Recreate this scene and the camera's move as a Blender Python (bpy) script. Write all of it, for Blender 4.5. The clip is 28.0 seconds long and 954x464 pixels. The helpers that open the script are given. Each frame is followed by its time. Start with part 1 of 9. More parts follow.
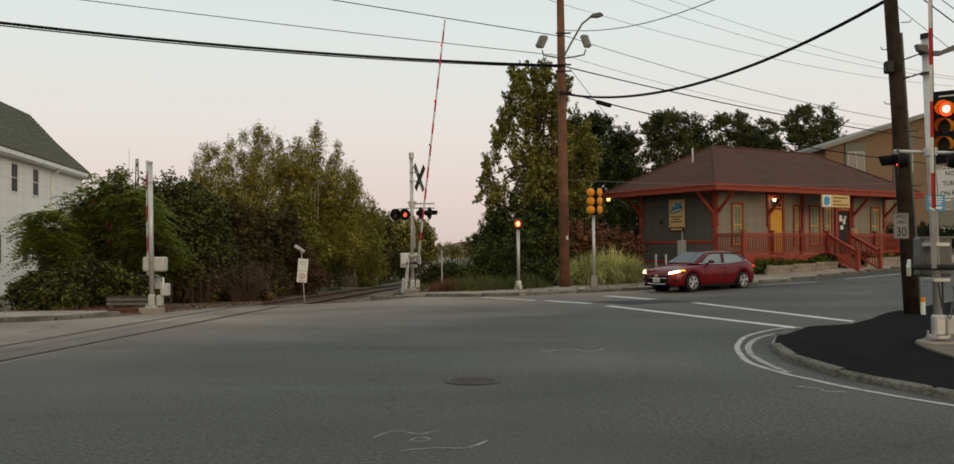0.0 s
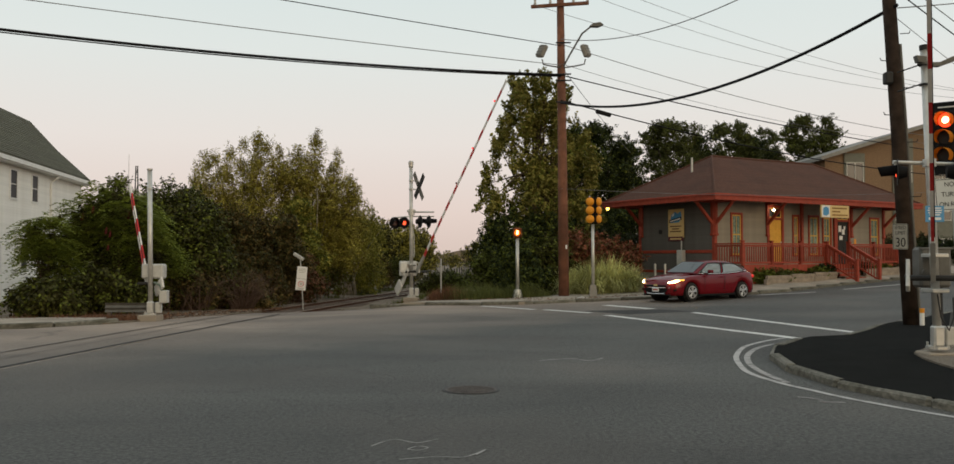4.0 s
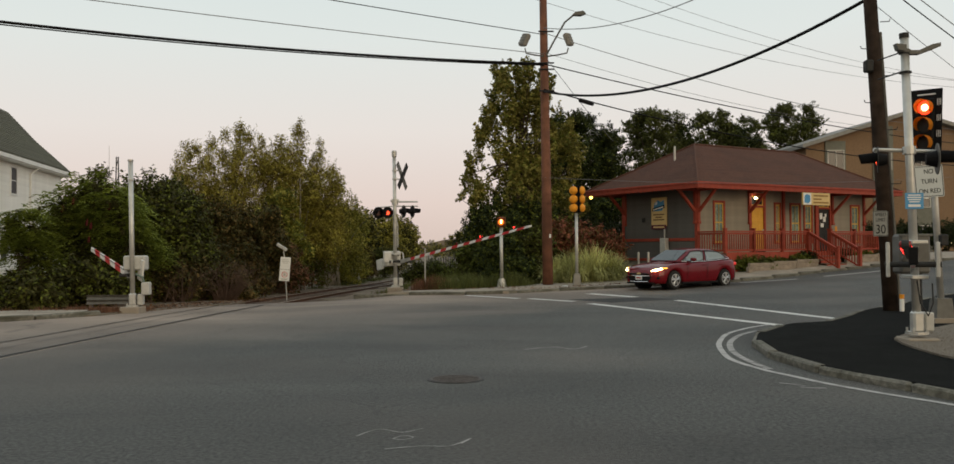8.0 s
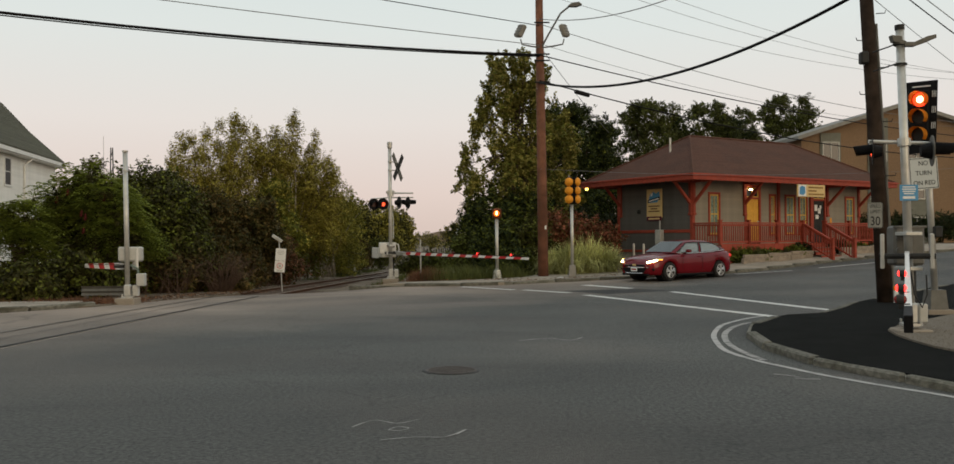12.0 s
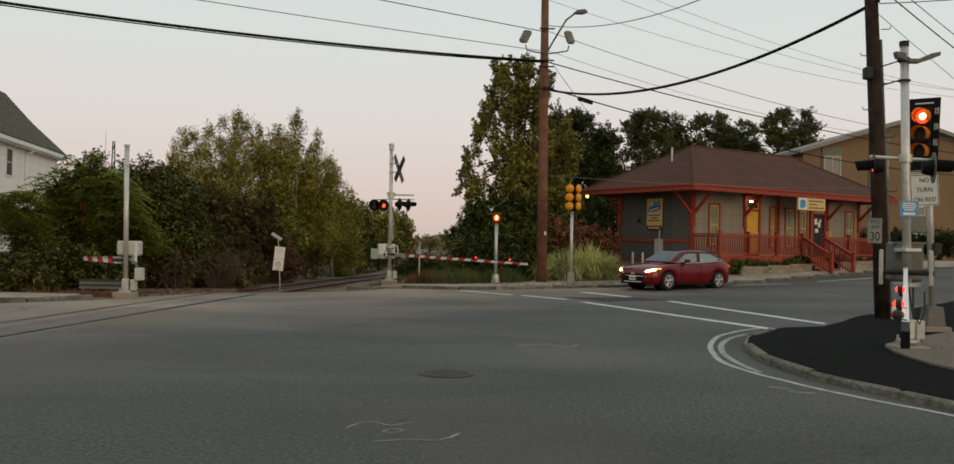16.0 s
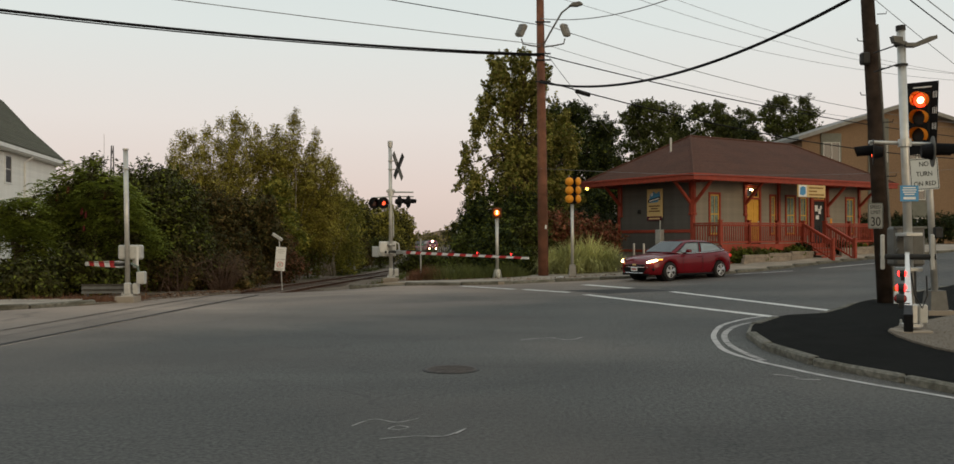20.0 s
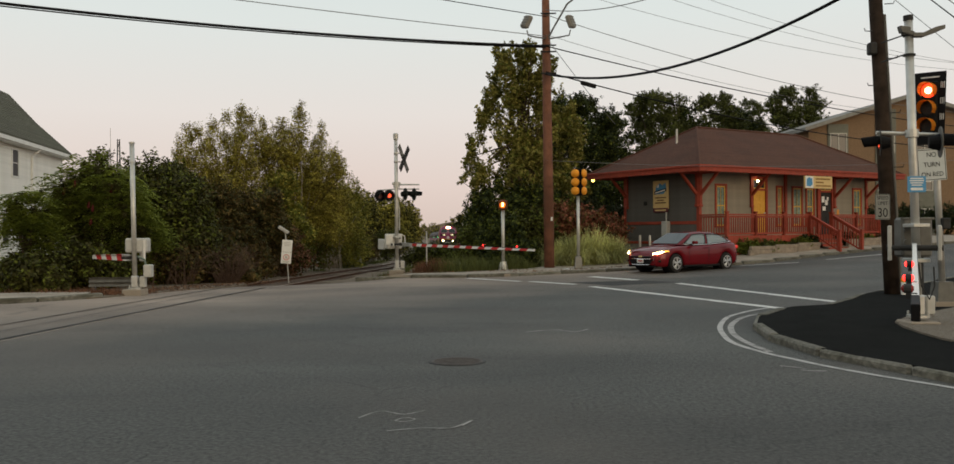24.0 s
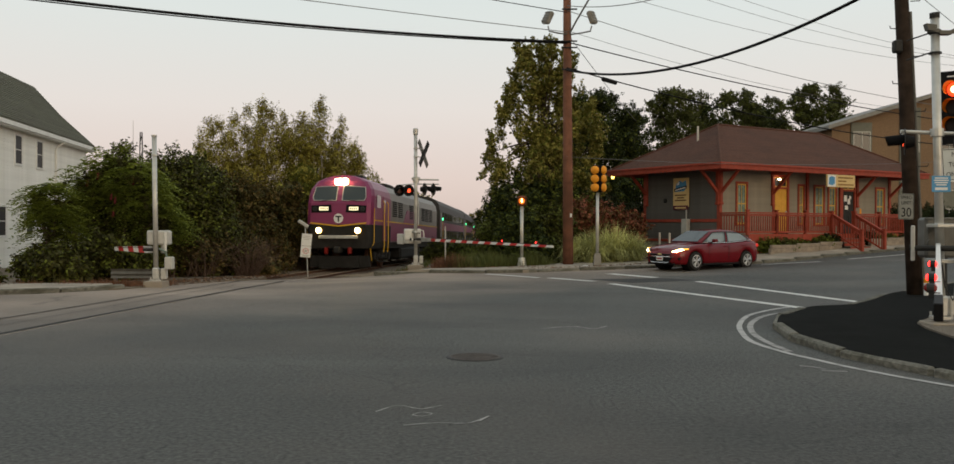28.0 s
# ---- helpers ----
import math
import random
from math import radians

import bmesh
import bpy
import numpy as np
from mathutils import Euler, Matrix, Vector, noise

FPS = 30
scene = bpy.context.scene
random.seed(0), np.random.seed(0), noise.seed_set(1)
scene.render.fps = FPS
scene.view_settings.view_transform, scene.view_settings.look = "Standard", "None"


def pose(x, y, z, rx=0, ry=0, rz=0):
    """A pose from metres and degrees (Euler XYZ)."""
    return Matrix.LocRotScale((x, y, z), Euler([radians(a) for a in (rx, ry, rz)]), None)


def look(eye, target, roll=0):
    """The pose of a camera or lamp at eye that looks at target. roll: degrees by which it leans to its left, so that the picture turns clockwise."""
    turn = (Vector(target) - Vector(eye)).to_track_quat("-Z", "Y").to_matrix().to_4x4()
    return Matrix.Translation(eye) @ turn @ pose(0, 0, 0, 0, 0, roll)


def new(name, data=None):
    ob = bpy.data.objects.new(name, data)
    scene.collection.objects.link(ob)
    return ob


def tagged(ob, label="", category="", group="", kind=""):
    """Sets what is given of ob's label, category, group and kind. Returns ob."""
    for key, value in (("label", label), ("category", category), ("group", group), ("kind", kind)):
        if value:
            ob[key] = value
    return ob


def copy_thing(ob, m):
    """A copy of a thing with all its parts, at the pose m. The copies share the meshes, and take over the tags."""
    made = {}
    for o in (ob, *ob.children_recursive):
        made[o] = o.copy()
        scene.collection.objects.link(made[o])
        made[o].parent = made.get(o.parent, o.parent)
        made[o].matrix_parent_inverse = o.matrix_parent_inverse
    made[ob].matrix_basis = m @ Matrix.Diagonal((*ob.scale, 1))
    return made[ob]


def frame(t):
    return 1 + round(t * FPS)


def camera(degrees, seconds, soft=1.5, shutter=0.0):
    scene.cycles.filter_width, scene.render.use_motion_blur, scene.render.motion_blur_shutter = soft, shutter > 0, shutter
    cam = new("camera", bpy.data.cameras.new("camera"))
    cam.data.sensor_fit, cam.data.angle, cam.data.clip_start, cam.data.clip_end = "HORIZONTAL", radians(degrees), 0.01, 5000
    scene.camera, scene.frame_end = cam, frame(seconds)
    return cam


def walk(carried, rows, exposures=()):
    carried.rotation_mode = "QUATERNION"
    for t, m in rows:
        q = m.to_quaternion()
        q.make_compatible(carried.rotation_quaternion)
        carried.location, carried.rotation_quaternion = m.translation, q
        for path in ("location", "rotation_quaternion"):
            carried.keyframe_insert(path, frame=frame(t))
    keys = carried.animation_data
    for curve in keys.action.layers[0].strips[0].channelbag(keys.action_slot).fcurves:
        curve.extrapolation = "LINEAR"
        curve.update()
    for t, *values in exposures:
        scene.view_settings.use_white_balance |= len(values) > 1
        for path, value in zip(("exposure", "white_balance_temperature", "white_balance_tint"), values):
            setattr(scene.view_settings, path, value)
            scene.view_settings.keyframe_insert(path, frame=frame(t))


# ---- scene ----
LENS = 57.46
cam = camera(LENS, 28.0, shutter=0.0)
EYE = (0.0, 0.0, 1.65)
ROWS = [(0, 91.099, 0.351, 1.231), (0.5, 91.306, 0.19, 1.378), (1, 91.425, -0.28, 1.385), (1.5, 91.605, -0.345, 1.304), (2, 91.754, -0.535, 1.16), (2.5, 91.892, -0.526, 1.081), (3, 91.958, -0.09, 1.039), (3.5, 91.885, 0.092, 1.242), (5.5, 91.052, 0.078, 0.582), (6, 91.105, 0.19, 0.413), (6.5, 91.204, 0.377, 0.375), (7, 91.184, 0.438, 0.284), (7.5, 91.153, 0.471, 0.243), (8, 90.968, 0.446, 0.121), (8.5, 90.856, 0.324, 0.053), (9, 90.871, 0.354, 0.076), (9.5, 90.72, 0.346, 0.152), (10, 90.611, 0.321, 0.124), (10.5, 90.502, 0.332, 0.131), (11, 90.401, 0.4, 0.003), (11.5, 90.451, 0.388, -0.168), (12, 90.4, 0.407, -0.176), (12.5, 90.373, 0.572, -0.054), (14.5, 89.986, -0.26, -0.112), (15, 90.385, -0.826, -0.188), (15.5, 90.415, -1.212, -0.188), (16, 90.664, -1.235, -0.221), (16.5, 90.713, -0.858, -0.195), (17, 90.671, -0.189, -0.305), (17.5, 90.592, 0.024, -0.291), (18, 90.524, 0.121, -0.3), (18.5, 90.479, 0.084, -0.359), (19, 90.421, 0.171, -0.335), (19.5, 90.49, 0.166, -0.166), (20, 90.353, 0.211, -0.162), (20.5, 90.29, 0.261, -0.034), (21, 90.228, 0.461, 0.055), (21.5, 90.127, 0.499, 0.067), (23.5, 89.847, 0.396, 0.201), (24, 89.843, 0.38, 0.224), (24.5, 89.833, 0.301, 0.246), (25, 89.801, 0.242, 0.361), (25.5, 89.731, 0.175, 0.431), (26, 89.672, 0.151, 0.544), (26.5, 89.578, 0.107, 0.604), (27, 89.556, -0.011, 0.755), (27.5, 89.519, -0.043, 1.098), (28, 89.56, -0.198, 1.467)]
walk(cam, [(t, pose(*EYE, rx, ry, rz)) for t, rx, ry, rz in ROWS], [(0, 0.0), (12.5, -0.02), (14.5, -0.12), (17.8, -0.10), (19.0, -0.03), (28, -0.02)])

# ---- light: clear sky just before sunrise ----
world = bpy.data.worlds.new("dawn_sky")
scene.world = world
world.use_nodes = True
wn, wl = world.node_tree.nodes, world.node_tree.links
wn.clear()
w_out = wn.new("ShaderNodeOutputWorld")
w_bg = wn.new("ShaderNodeBackground")
w_geo = wn.new("ShaderNodeTexCoord")
w_sep = wn.new("ShaderNodeSeparateXYZ")
w_ramp = wn.new("ShaderNodeValToRGB")
wl.new(w_geo.outputs["Generated"], w_sep.inputs[0])
wl.new(w_sep.outputs["Z"], w_ramp.inputs[0])
els = w_ramp.color_ramp.elements
els[0].position, els[0].color = 0.0, (0.66, 0.53, 0.47, 1)
els[1].position, els[1].color = 1.0, (0.68, 0.75, 0.79, 1)
for p, c in ((0.05, (0.74, 0.615, 0.555, 1)), (0.13, (0.77, 0.715, 0.67, 1)), (0.23, (0.715, 0.755, 0.73, 1)), (0.32, (0.655, 0.735, 0.725, 1)), (0.6, (0.64, 0.71, 0.73, 1))):
    e = els.new(p)
    e.color = c
w_warm = wn.new("ShaderNodeMapRange")
w_warm.inputs[1].default_value, w_warm.inputs[2].default_value = 0.1, -0.8
wl.new(w_sep.outputs["Y"], w_warm.inputs[0])
w_mix = wn.new("ShaderNodeMix")
w_mix.data_type = "RGBA"
w_mix.blend_type = "MULTIPLY"
w_mix.inputs["B"].default_value = (1.0, 0.86, 0.66, 1)
wl.new(w_warm.outputs[0], w_mix.inputs["Factor"])
wl.new(w_ramp.outputs[0], w_mix.inputs["A"])
wl.new(w_mix.outputs["Result"], w_bg.inputs[0])
# the afterglow stands behind the viewer: the sky grows brighter that way
w_glow = wn.new("ShaderNodeMapRange")
w_glow.inputs[1].default_value, w_glow.inputs[2].default_value, w_glow.inputs[3].default_value, w_glow.inputs[4].default_value = 0.3, -1.0, 1.05, 1.15
wl.new(w_sep.outputs["Y"], w_glow.inputs[0])
wl.new(w_glow.outputs[0], w_bg.inputs[1])
wl.new(w_bg.outputs[0], w_out.inputs[0])
sun = new("sun", bpy.data.lights.new("sun", "SUN"))
sun.data.energy, sun.data.angle, sun.data.color = 0.85, radians(35), (1.0, 0.76, 0.50)
sun.matrix_world = look((27, -14, 8), (0, 20, 0))


# ---- materials ----
def mat(name, colour, rough=0.6, metal=0.0, vary=0.15, scale=3.0, bump=0.0, bump_scale=40.0, spec=0.25, stain=None, stain_amt=0.0, stain_scale=0.6, island=0.0, obj=0.0):
    m = bpy.data.materials.new(name)
    m.use_nodes = True
    n, l = m.node_tree.nodes, m.node_tree.links
    b = n["Principled BSDF"]
    b.inputs["Roughness"].default_value, b.inputs["Metallic"].default_value = rough, metal
    b.inputs["Specular IOR Level"].default_value = spec
    co = n.new("ShaderNodeTexCoord")
    nz = n.new("ShaderNodeTexNoise")
    nz.inputs["Scale"].default_value, nz.inputs["Detail"].default_value = scale, 6
    l.new(co.outputs["Object"], nz.inputs["Vector"])
    rp = n.new("ShaderNodeValToRGB")
    rp.color_ramp.elements[0].position, rp.color_ramp.elements[1].position = 0.3, 0.7
    rp.color_ramp.elements[0].color = (*[c * (1 - vary) for c in colour], 1)
    rp.color_ramp.elements[1].color = (*[min(1, c * (1 + vary)) for c in colour], 1)
    l.new(nz.outputs["Fac"], rp.inputs[0])
    last = rp.outputs[0]
    if stain is not None:
        n2 = n.new("ShaderNodeTexNoise")
        n2.inputs["Scale"].default_value, n2.inputs["Detail"].default_value = stain_scale, 8
        l.new(co.outputs["Object"], n2.inputs["Vector"])
        r2 = n.new("ShaderNodeMapRange")
        r2.inputs[1].default_value, r2.inputs[2].default_value, r2.inputs[4].default_value = 0.45, 0.7, stain_amt
        l.new(n2.outputs["Fac"], r2.inputs[0])
        mx = n.new("ShaderNodeMix")
        mx.data_type = "RGBA"
        l.new(r2.outputs[0], mx.inputs["Factor"])
        l.new(last, mx.inputs["A"])
        mx.inputs["B"].default_value = (*stain, 1)
        last = mx.outputs["Result"]
    if island or obj:
        hs = n.new("ShaderNodeHueSaturation")
        mr = n.new("ShaderNodeMapRange")
        a = max(island, obj)
        mr.inputs[3].default_value, mr.inputs[4].default_value = 1 - a, 1 + a
        if island:
            g = n.new("ShaderNodeNewGeometry")
            l.new(g.outputs["Random Per Island"], mr.inputs[0])
        else:
            g = n.new("ShaderNodeObjectInfo")
            l.new(g.outputs["Random"], mr.inputs[0])
        l.new(mr.outputs[0], hs.inputs["Value"])
        l.new(last, hs.inputs["Color"])
        last = hs.outputs[0]
    l.new(last, b.inputs["Base Color"])
    if bump:
        n3 = n.new("ShaderNodeTexNoise")
        n3.inputs["Scale"].default_value, n3.inputs["Detail"].default_value = bump_scale, 4
        l.new(co.outputs["Object"], n3.inputs["Vector"])
        bp = n.new("ShaderNodeBump")
        bp.inputs["Strength"].default_value, bp.inputs["Distance"].default_value = bump, 0.02
        l.new(n3.outputs["Fac"], bp.inputs["Height"])
        l.new(bp.outputs[0], b.inputs["Normal"])
    return m


def glow(name, colour, strength):
    m = bpy.data.materials.new(name)
    m.use_nodes = True
    b = m.node_tree.nodes["Principled BSDF"]
    b.inputs["Base Color"].default_value = (*[c * 0.5 for c in colour], 1)
    b.inputs["Emission Color"].default_value = (*colour, 1)
    b.inputs["Emission Strength"].default_value = strength
    return m


def glassy(name, colour, rough=0.05, spec=0.5):
    m = bpy.data.materials.new(name)
    m.use_nodes = True
    b = m.node_tree.nodes["Principled BSDF"]
    b.inputs["Base Color"].default_value = (*colour, 1)
    b.inputs["Roughness"].default_value = rough
    b.inputs["Specular IOR Level"].default_value = spec
    return m


ASPHALT = mat("asphalt", (0.0555, 0.0560, 0.0520), 0.74, spec=0.5, vary=0.75, scale=24, bump=0.9, bump_scale=60, stain=(0.094, 0.080, 0.069), stain_amt=0.6, stain_scale=0.22)
NEW_ASPHALT = mat("new_asphalt", (0.0085, 0.0092, 0.0088), 0.95, spec=0.05, vary=0.25, scale=2.0, bump=0.4, bump_scale=120)
DIRT = mat("dirt", (0.155, 0.122, 0.092), 0.95, vary=0.35, scale=2.5, bump=0.6, bump_scale=14, stain=(0.07, 0.068, 0.035), stain_amt=0.5, stain_scale=0.5)
CONCRETE = mat("concrete", (0.30, 0.262, 0.215), 0.9, vary=0.2, scale=1.5, bump=0.3, bump_scale=50, stain=(0.16, 0.14, 0.12), stain_amt=0.6, stain_scale=0.9, obj=0.12)
GRANITE = mat("granite", (0.145, 0.140, 0.120), 0.9, vary=0.45, scale=16, bump=0.9, bump_scale=30, stain=(0.065, 0.064, 0.046), stain_amt=0.75, stain_scale=2.2, obj=0.2)
LINE_PAINT = mat("line_paint", (0.62, 0.62, 0.60), 0.7, vary=0.12, scale=3, stain=(0.22, 0.22, 0.215), stain_amt=0.55, stain_scale=3.0)
FADED_PAINT = mat("faded_paint", (0.44, 0.43, 0.42), 0.75, vary=0.15, scale=4, stain=(0.13, 0.13, 0.127), stain_amt=0.8, stain_scale=4.0)
WORN_PAINT = mat("worn_paint", (0.34, 0.33, 0.32), 0.8, vary=0.2, scale=4, stain=(0.09, 0.09, 0.088), stain_amt=0.9, stain_scale=5.0)
GRAVEL = mat("gravel", (0.165, 0.142, 0.115), 0.95, vary=0.4, scale=40, bump=0.9, bump_scale=60)
BALLAST = mat("ballast", (0.095, 0.066, 0.048), 0.95, vary=0.45, scale=14, bump=1.0, bump_scale=24)
STEEL = mat("galvanized_steel", (0.52, 0.52, 0.50), 0.45, 0.55, vary=0.12, scale=5, stain=(0.34, 0.33, 0.31), stain_amt=0.5, stain_scale=3)
GREY_BOX = mat("grey_painted_metal", (0.46, 0.46, 0.44), 0.55, 0.1, vary=0.1, scale=6, stain=(0.3, 0.29, 0.27), stain_amt=0.4, stain_scale=4)
DARK_METAL = mat("dark_metal", (0.032, 0.032, 0.032), 0.6, 0.1, spec=0.15, vary=0.25, scale=8)
BLACK = mat("black_paint", (0.008, 0.008, 0.009), 0.6, spec=0.1, vary=0.2, scale=6)
RUST = mat("rusty_rail", (0.085, 0.042, 0.026), 0.8, 0.2, vary=0.3, scale=6, bump=0.3)
RAIL_TOP = mat("worn_rail_head", (0.26, 0.21, 0.17), 0.4, 0.6, vary=0.15, scale=10)
CREOSOTE = mat("creosoted_pole_wood", (0.18, 0.080, 0.050), 0.9, vary=0.35, scale=4, bump=0.5, bump_scale=30, stain=(0.05, 0.03, 0.025), stain_amt=0.6, stain_scale=2)
DARK_POLE = mat("old_pole_wood", (0.032, 0.023, 0.018), 0.95, spec=0.1, vary=0.35, scale=4, bump=0.5, bump_scale=30, stain=(0.075, 0.052, 0.038), stain_amt=0.4, stain_scale=2)
TIE_WOOD = mat("tie_wood", (0.08, 0.06, 0.048), 0.95, vary=0.35, scale=5, bump=0.6, obj=0.2)
WHITE_PAINT = mat("white_paint", (0.74, 0.74, 0.72), 0.6, vary=0.06, scale=4, stain=(0.5, 0.49, 0.46), stain_amt=0.35, stain_scale=2)
SIDING_WHITE = mat("white_clapboard", (0.80, 0.79, 0.75), 0.6, vary=0.05, scale=2, stain=(0.66, 0.64, 0.58), stain_amt=0.35, stain_scale=0.8, obj=0.04)
RED_STRIPE = mat("red_reflective", (0.50, 0.035, 0.035), 0.5, vary=0.15, scale=8)
WHITE_STRIPE = mat("white_reflective", (0.72, 0.71, 0.69), 0.5, vary=0.08, scale=8)
# end wall grey: part of that side's shade is put into the colour
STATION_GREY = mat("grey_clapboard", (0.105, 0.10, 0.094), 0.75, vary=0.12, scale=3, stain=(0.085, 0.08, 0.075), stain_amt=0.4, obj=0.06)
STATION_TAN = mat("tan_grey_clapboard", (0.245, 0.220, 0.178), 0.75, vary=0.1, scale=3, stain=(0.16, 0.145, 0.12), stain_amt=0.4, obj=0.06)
TRIM_RED = mat("brick_red_paint", (0.29, 0.050, 0.028), 0.6, vary=0.15, scale=5, stain=(0.21, 0.04, 0.024), stain_amt=0.5, stain_scale=3)
SHINGLE = mat("brown_shingle", (0.085, 0.038, 0.025), 0.9, vary=0.2, scale=9, bump=0.4, bump_scale=40, stain=(0.054, 0.028, 0.02), stain_amt=0.5, stain_scale=0.8, obj=0.08)
GREEN_SHINGLE = mat("grey_green_shingle", (0.100, 0.100, 0.072), 0.9, vary=0.2, scale=6, bump=0.4, stain=(0.075, 0.068, 0.055), stain_amt=0.5, stain_scale=0.5, obj=0.1)
YELLOW_PAINT = mat("yellow_door_paint", (0.62, 0.34, 0.05), 0.55, vary=0.08, scale=4)
SASH_YELLOW = mat("ochre_sash_paint", (0.58, 0.36, 0.08), 0.55, vary=0.1, scale=4)
SIGN_YELLOW = mat("cream_sign", (0.60, 0.44, 0.20), 0.5, vary=0.06, scale=4)
SIGNAL_YELLOW = mat("signal_yellow", (0.70, 0.28, 0.02), 0.5, vary=0.1, scale=6)
BLUE_SIGN = mat("blue_sign", (0.07, 0.26, 0.48), 0.45, vary=0.06, scale=4)
SIGN_WHITE = mat("sign_white", (0.70, 0.71, 0.70), 0.45, vary=0.04, scale=4)
BRICK_TAN = mat("tan_brick", (0.22, 0.145, 0.09), 0.9, vary=0.25, scale=12, bump=0.3, stain=(0.17, 0.115, 0.075), stain_amt=0.4)
PANEL_GREY = mat("grey_green_panel", (0.16, 0.165, 0.14), 0.7, vary=0.1, scale=4)
GLASS = glassy("window_glass", (0.03, 0.035, 0.04))
DULL_GLASS = glassy("dull_house_glass", (0.02, 0.022, 0.025), 0.35, 0.05)
CURTAIN = mat("green_curtain", (0.17, 0.23, 0.195), 0.8, vary=0.3, scale=9, obj=0.35)


def dusty(m):
    """Blows tan dust over the road towards the railway crossing and the left kerb."""
    n, l = m.node_tree.nodes, m.node_tree.links
    b = n["Principled BSDF"]
    old = b.inputs["Base Color"].links[0].from_socket
    co = n.new("ShaderNodeTexCoord")
    dot = n.new("ShaderNodeVectorMath")
    dot.operation = "DOT_PRODUCT"
    dot.inputs[1].default_value = (-0.78, 0.62, 0)
    l.new(co.outputs["Object"], dot.inputs[0])
    nz = n.new("ShaderNodeTexNoise")
    nz.inputs["Scale"].default_value, nz.inputs["Detail"].default_value = 0.35, 7
    l.new(co.outputs["Object"], nz.inputs["Vector"])
    ad = n.new("ShaderNodeMath")
    ad.operation = "MULTIPLY_ADD"
    ad.inputs[1].default_value = 5.0
    l.new(nz.outputs["Fac"], ad.inputs[0])
    l.new(dot.outputs["Value"], ad.inputs[2])
    mr = n.new("ShaderNodeMapRange")
    mr.inputs[1].default_value, mr.inputs[2].default_value, mr.inputs[3].default_value, mr.inputs[4].default_value = 14.5, 22.0, 0.0, 0.8
    l.new(ad.outputs[0], mr.inputs[0])
    mx = n.new("ShaderNodeMix")
    mx.data_type = "RGBA"
    l.new(mr.outputs[0], mx.inputs["Factor"])
    l.new(old, mx.inputs["A"])
    mx.inputs["B"].default_value = (0.29, 0.228, 0.182, 1)
    l.new(mx.outputs["Result"], b.inputs["Base Color"])


def wheel_paths(m):
    """Long pale and dark bands, as traffic and old repairs leave them, with fine crack lines."""
    n, l = m.node_tree.nodes, m.node_tree.links
    b = n["Principled BSDF"]
    old = b.inputs["Base Color"].links[0].from_socket
    co = n.new("ShaderNodeTexCoord")
    mp = n.new("ShaderNodeMapping")
    mp.inputs["Rotation"].default_value = (0, 0, radians(-18))
    mp.inputs["Scale"].default_value = (0.12, 0.27, 1)
    l.new(co.outputs["Object"], mp.inputs[0])
    nz = n.new("ShaderNodeTexNoise")
    nz.inputs["Scale"].default_value, nz.inputs["Detail"].default_value, nz.inputs["Distortion"].default_value = 1.0, 5, 0.6
    l.new(mp.outputs[0], nz.inputs["Vector"])
    mr = n.new("ShaderNodeMapRange")
    mr.inputs[1].default_value, mr.inputs[2].default_value, mr.inputs[3].default_value, mr.inputs[4].default_value = 0.32, 0.68, 0.64, 1.34
    l.new(nz.outputs["Fac"], mr.inputs[0])
    vo = n.new("ShaderNodeTexVoronoi")
    vo.feature = "DISTANCE_TO_EDGE"
    vo.inputs["Scale"].default_value = 0.33
    n4 = n.new("ShaderNodeTexNoise")
    n4.inputs["Scale"].default_value, n4.inputs["Detail"].default_value = 1.4, 5
    l.new(co.outputs["Object"], n4.inputs["Vector"])
    ad = n.new("ShaderNodeVectorMath")
    ad.operation = "MULTIPLY_ADD"
    ad.inputs[1].default_value = (1.1, 1.1, 0)
    l.new(n4.outputs["Color"], ad.inputs[0])
    l.new(co.outputs["Object"], ad.inputs[2])
    l.new(ad.outputs[0], vo.inputs["Vector"])
    ck = n.new("ShaderNodeMapRange")
    ck.inputs[1].default_value, ck.inputs[2].default_value, ck.inputs[3].default_value, ck.inputs[4].default_value = 0.0015, 0.006, 0.7, 1.0
    l.new(vo.outputs["Distance"], ck.inputs[0])
    mu = n.new("ShaderNodeMath")
    mu.operation = "MULTIPLY"
    l.new(mr.outputs[0], mu.inputs[0])
    l.new(ck.outputs[0], mu.inputs[1])
    hs = n.new("ShaderNodeHueSaturation")
    l.new(mu.outputs[0], hs.inputs["Value"])
    l.new(old, hs.inputs["Color"])
    l.new(hs.outputs[0], b.inputs["Base Color"])


dusty(ASPHALT)
wheel_paths(ASPHALT)


# ---- building helpers ----
def empty(name, m, label="", category="", group="", kind=""):
    ob = new(name)
    ob.matrix_basis = m
    return tagged(ob, label, category, group, kind)


def mesh_of(name, bm, material, smooth=False):
    me = bpy.data.meshes.new(name)
    bm.normal_update()
    bm.to_mesh(me)
    bm.free()
    me.materials.append(material)
    if smooth:
        me.polygons.foreach_set("use_smooth", [True] * len(me.polygons))
    return me


def part(name, bm, material, parent=None, label="", smooth=False):
    ob = new(name, mesh_of(name, bm, material, smooth))
    ob.parent = parent
    return tagged(ob, label)


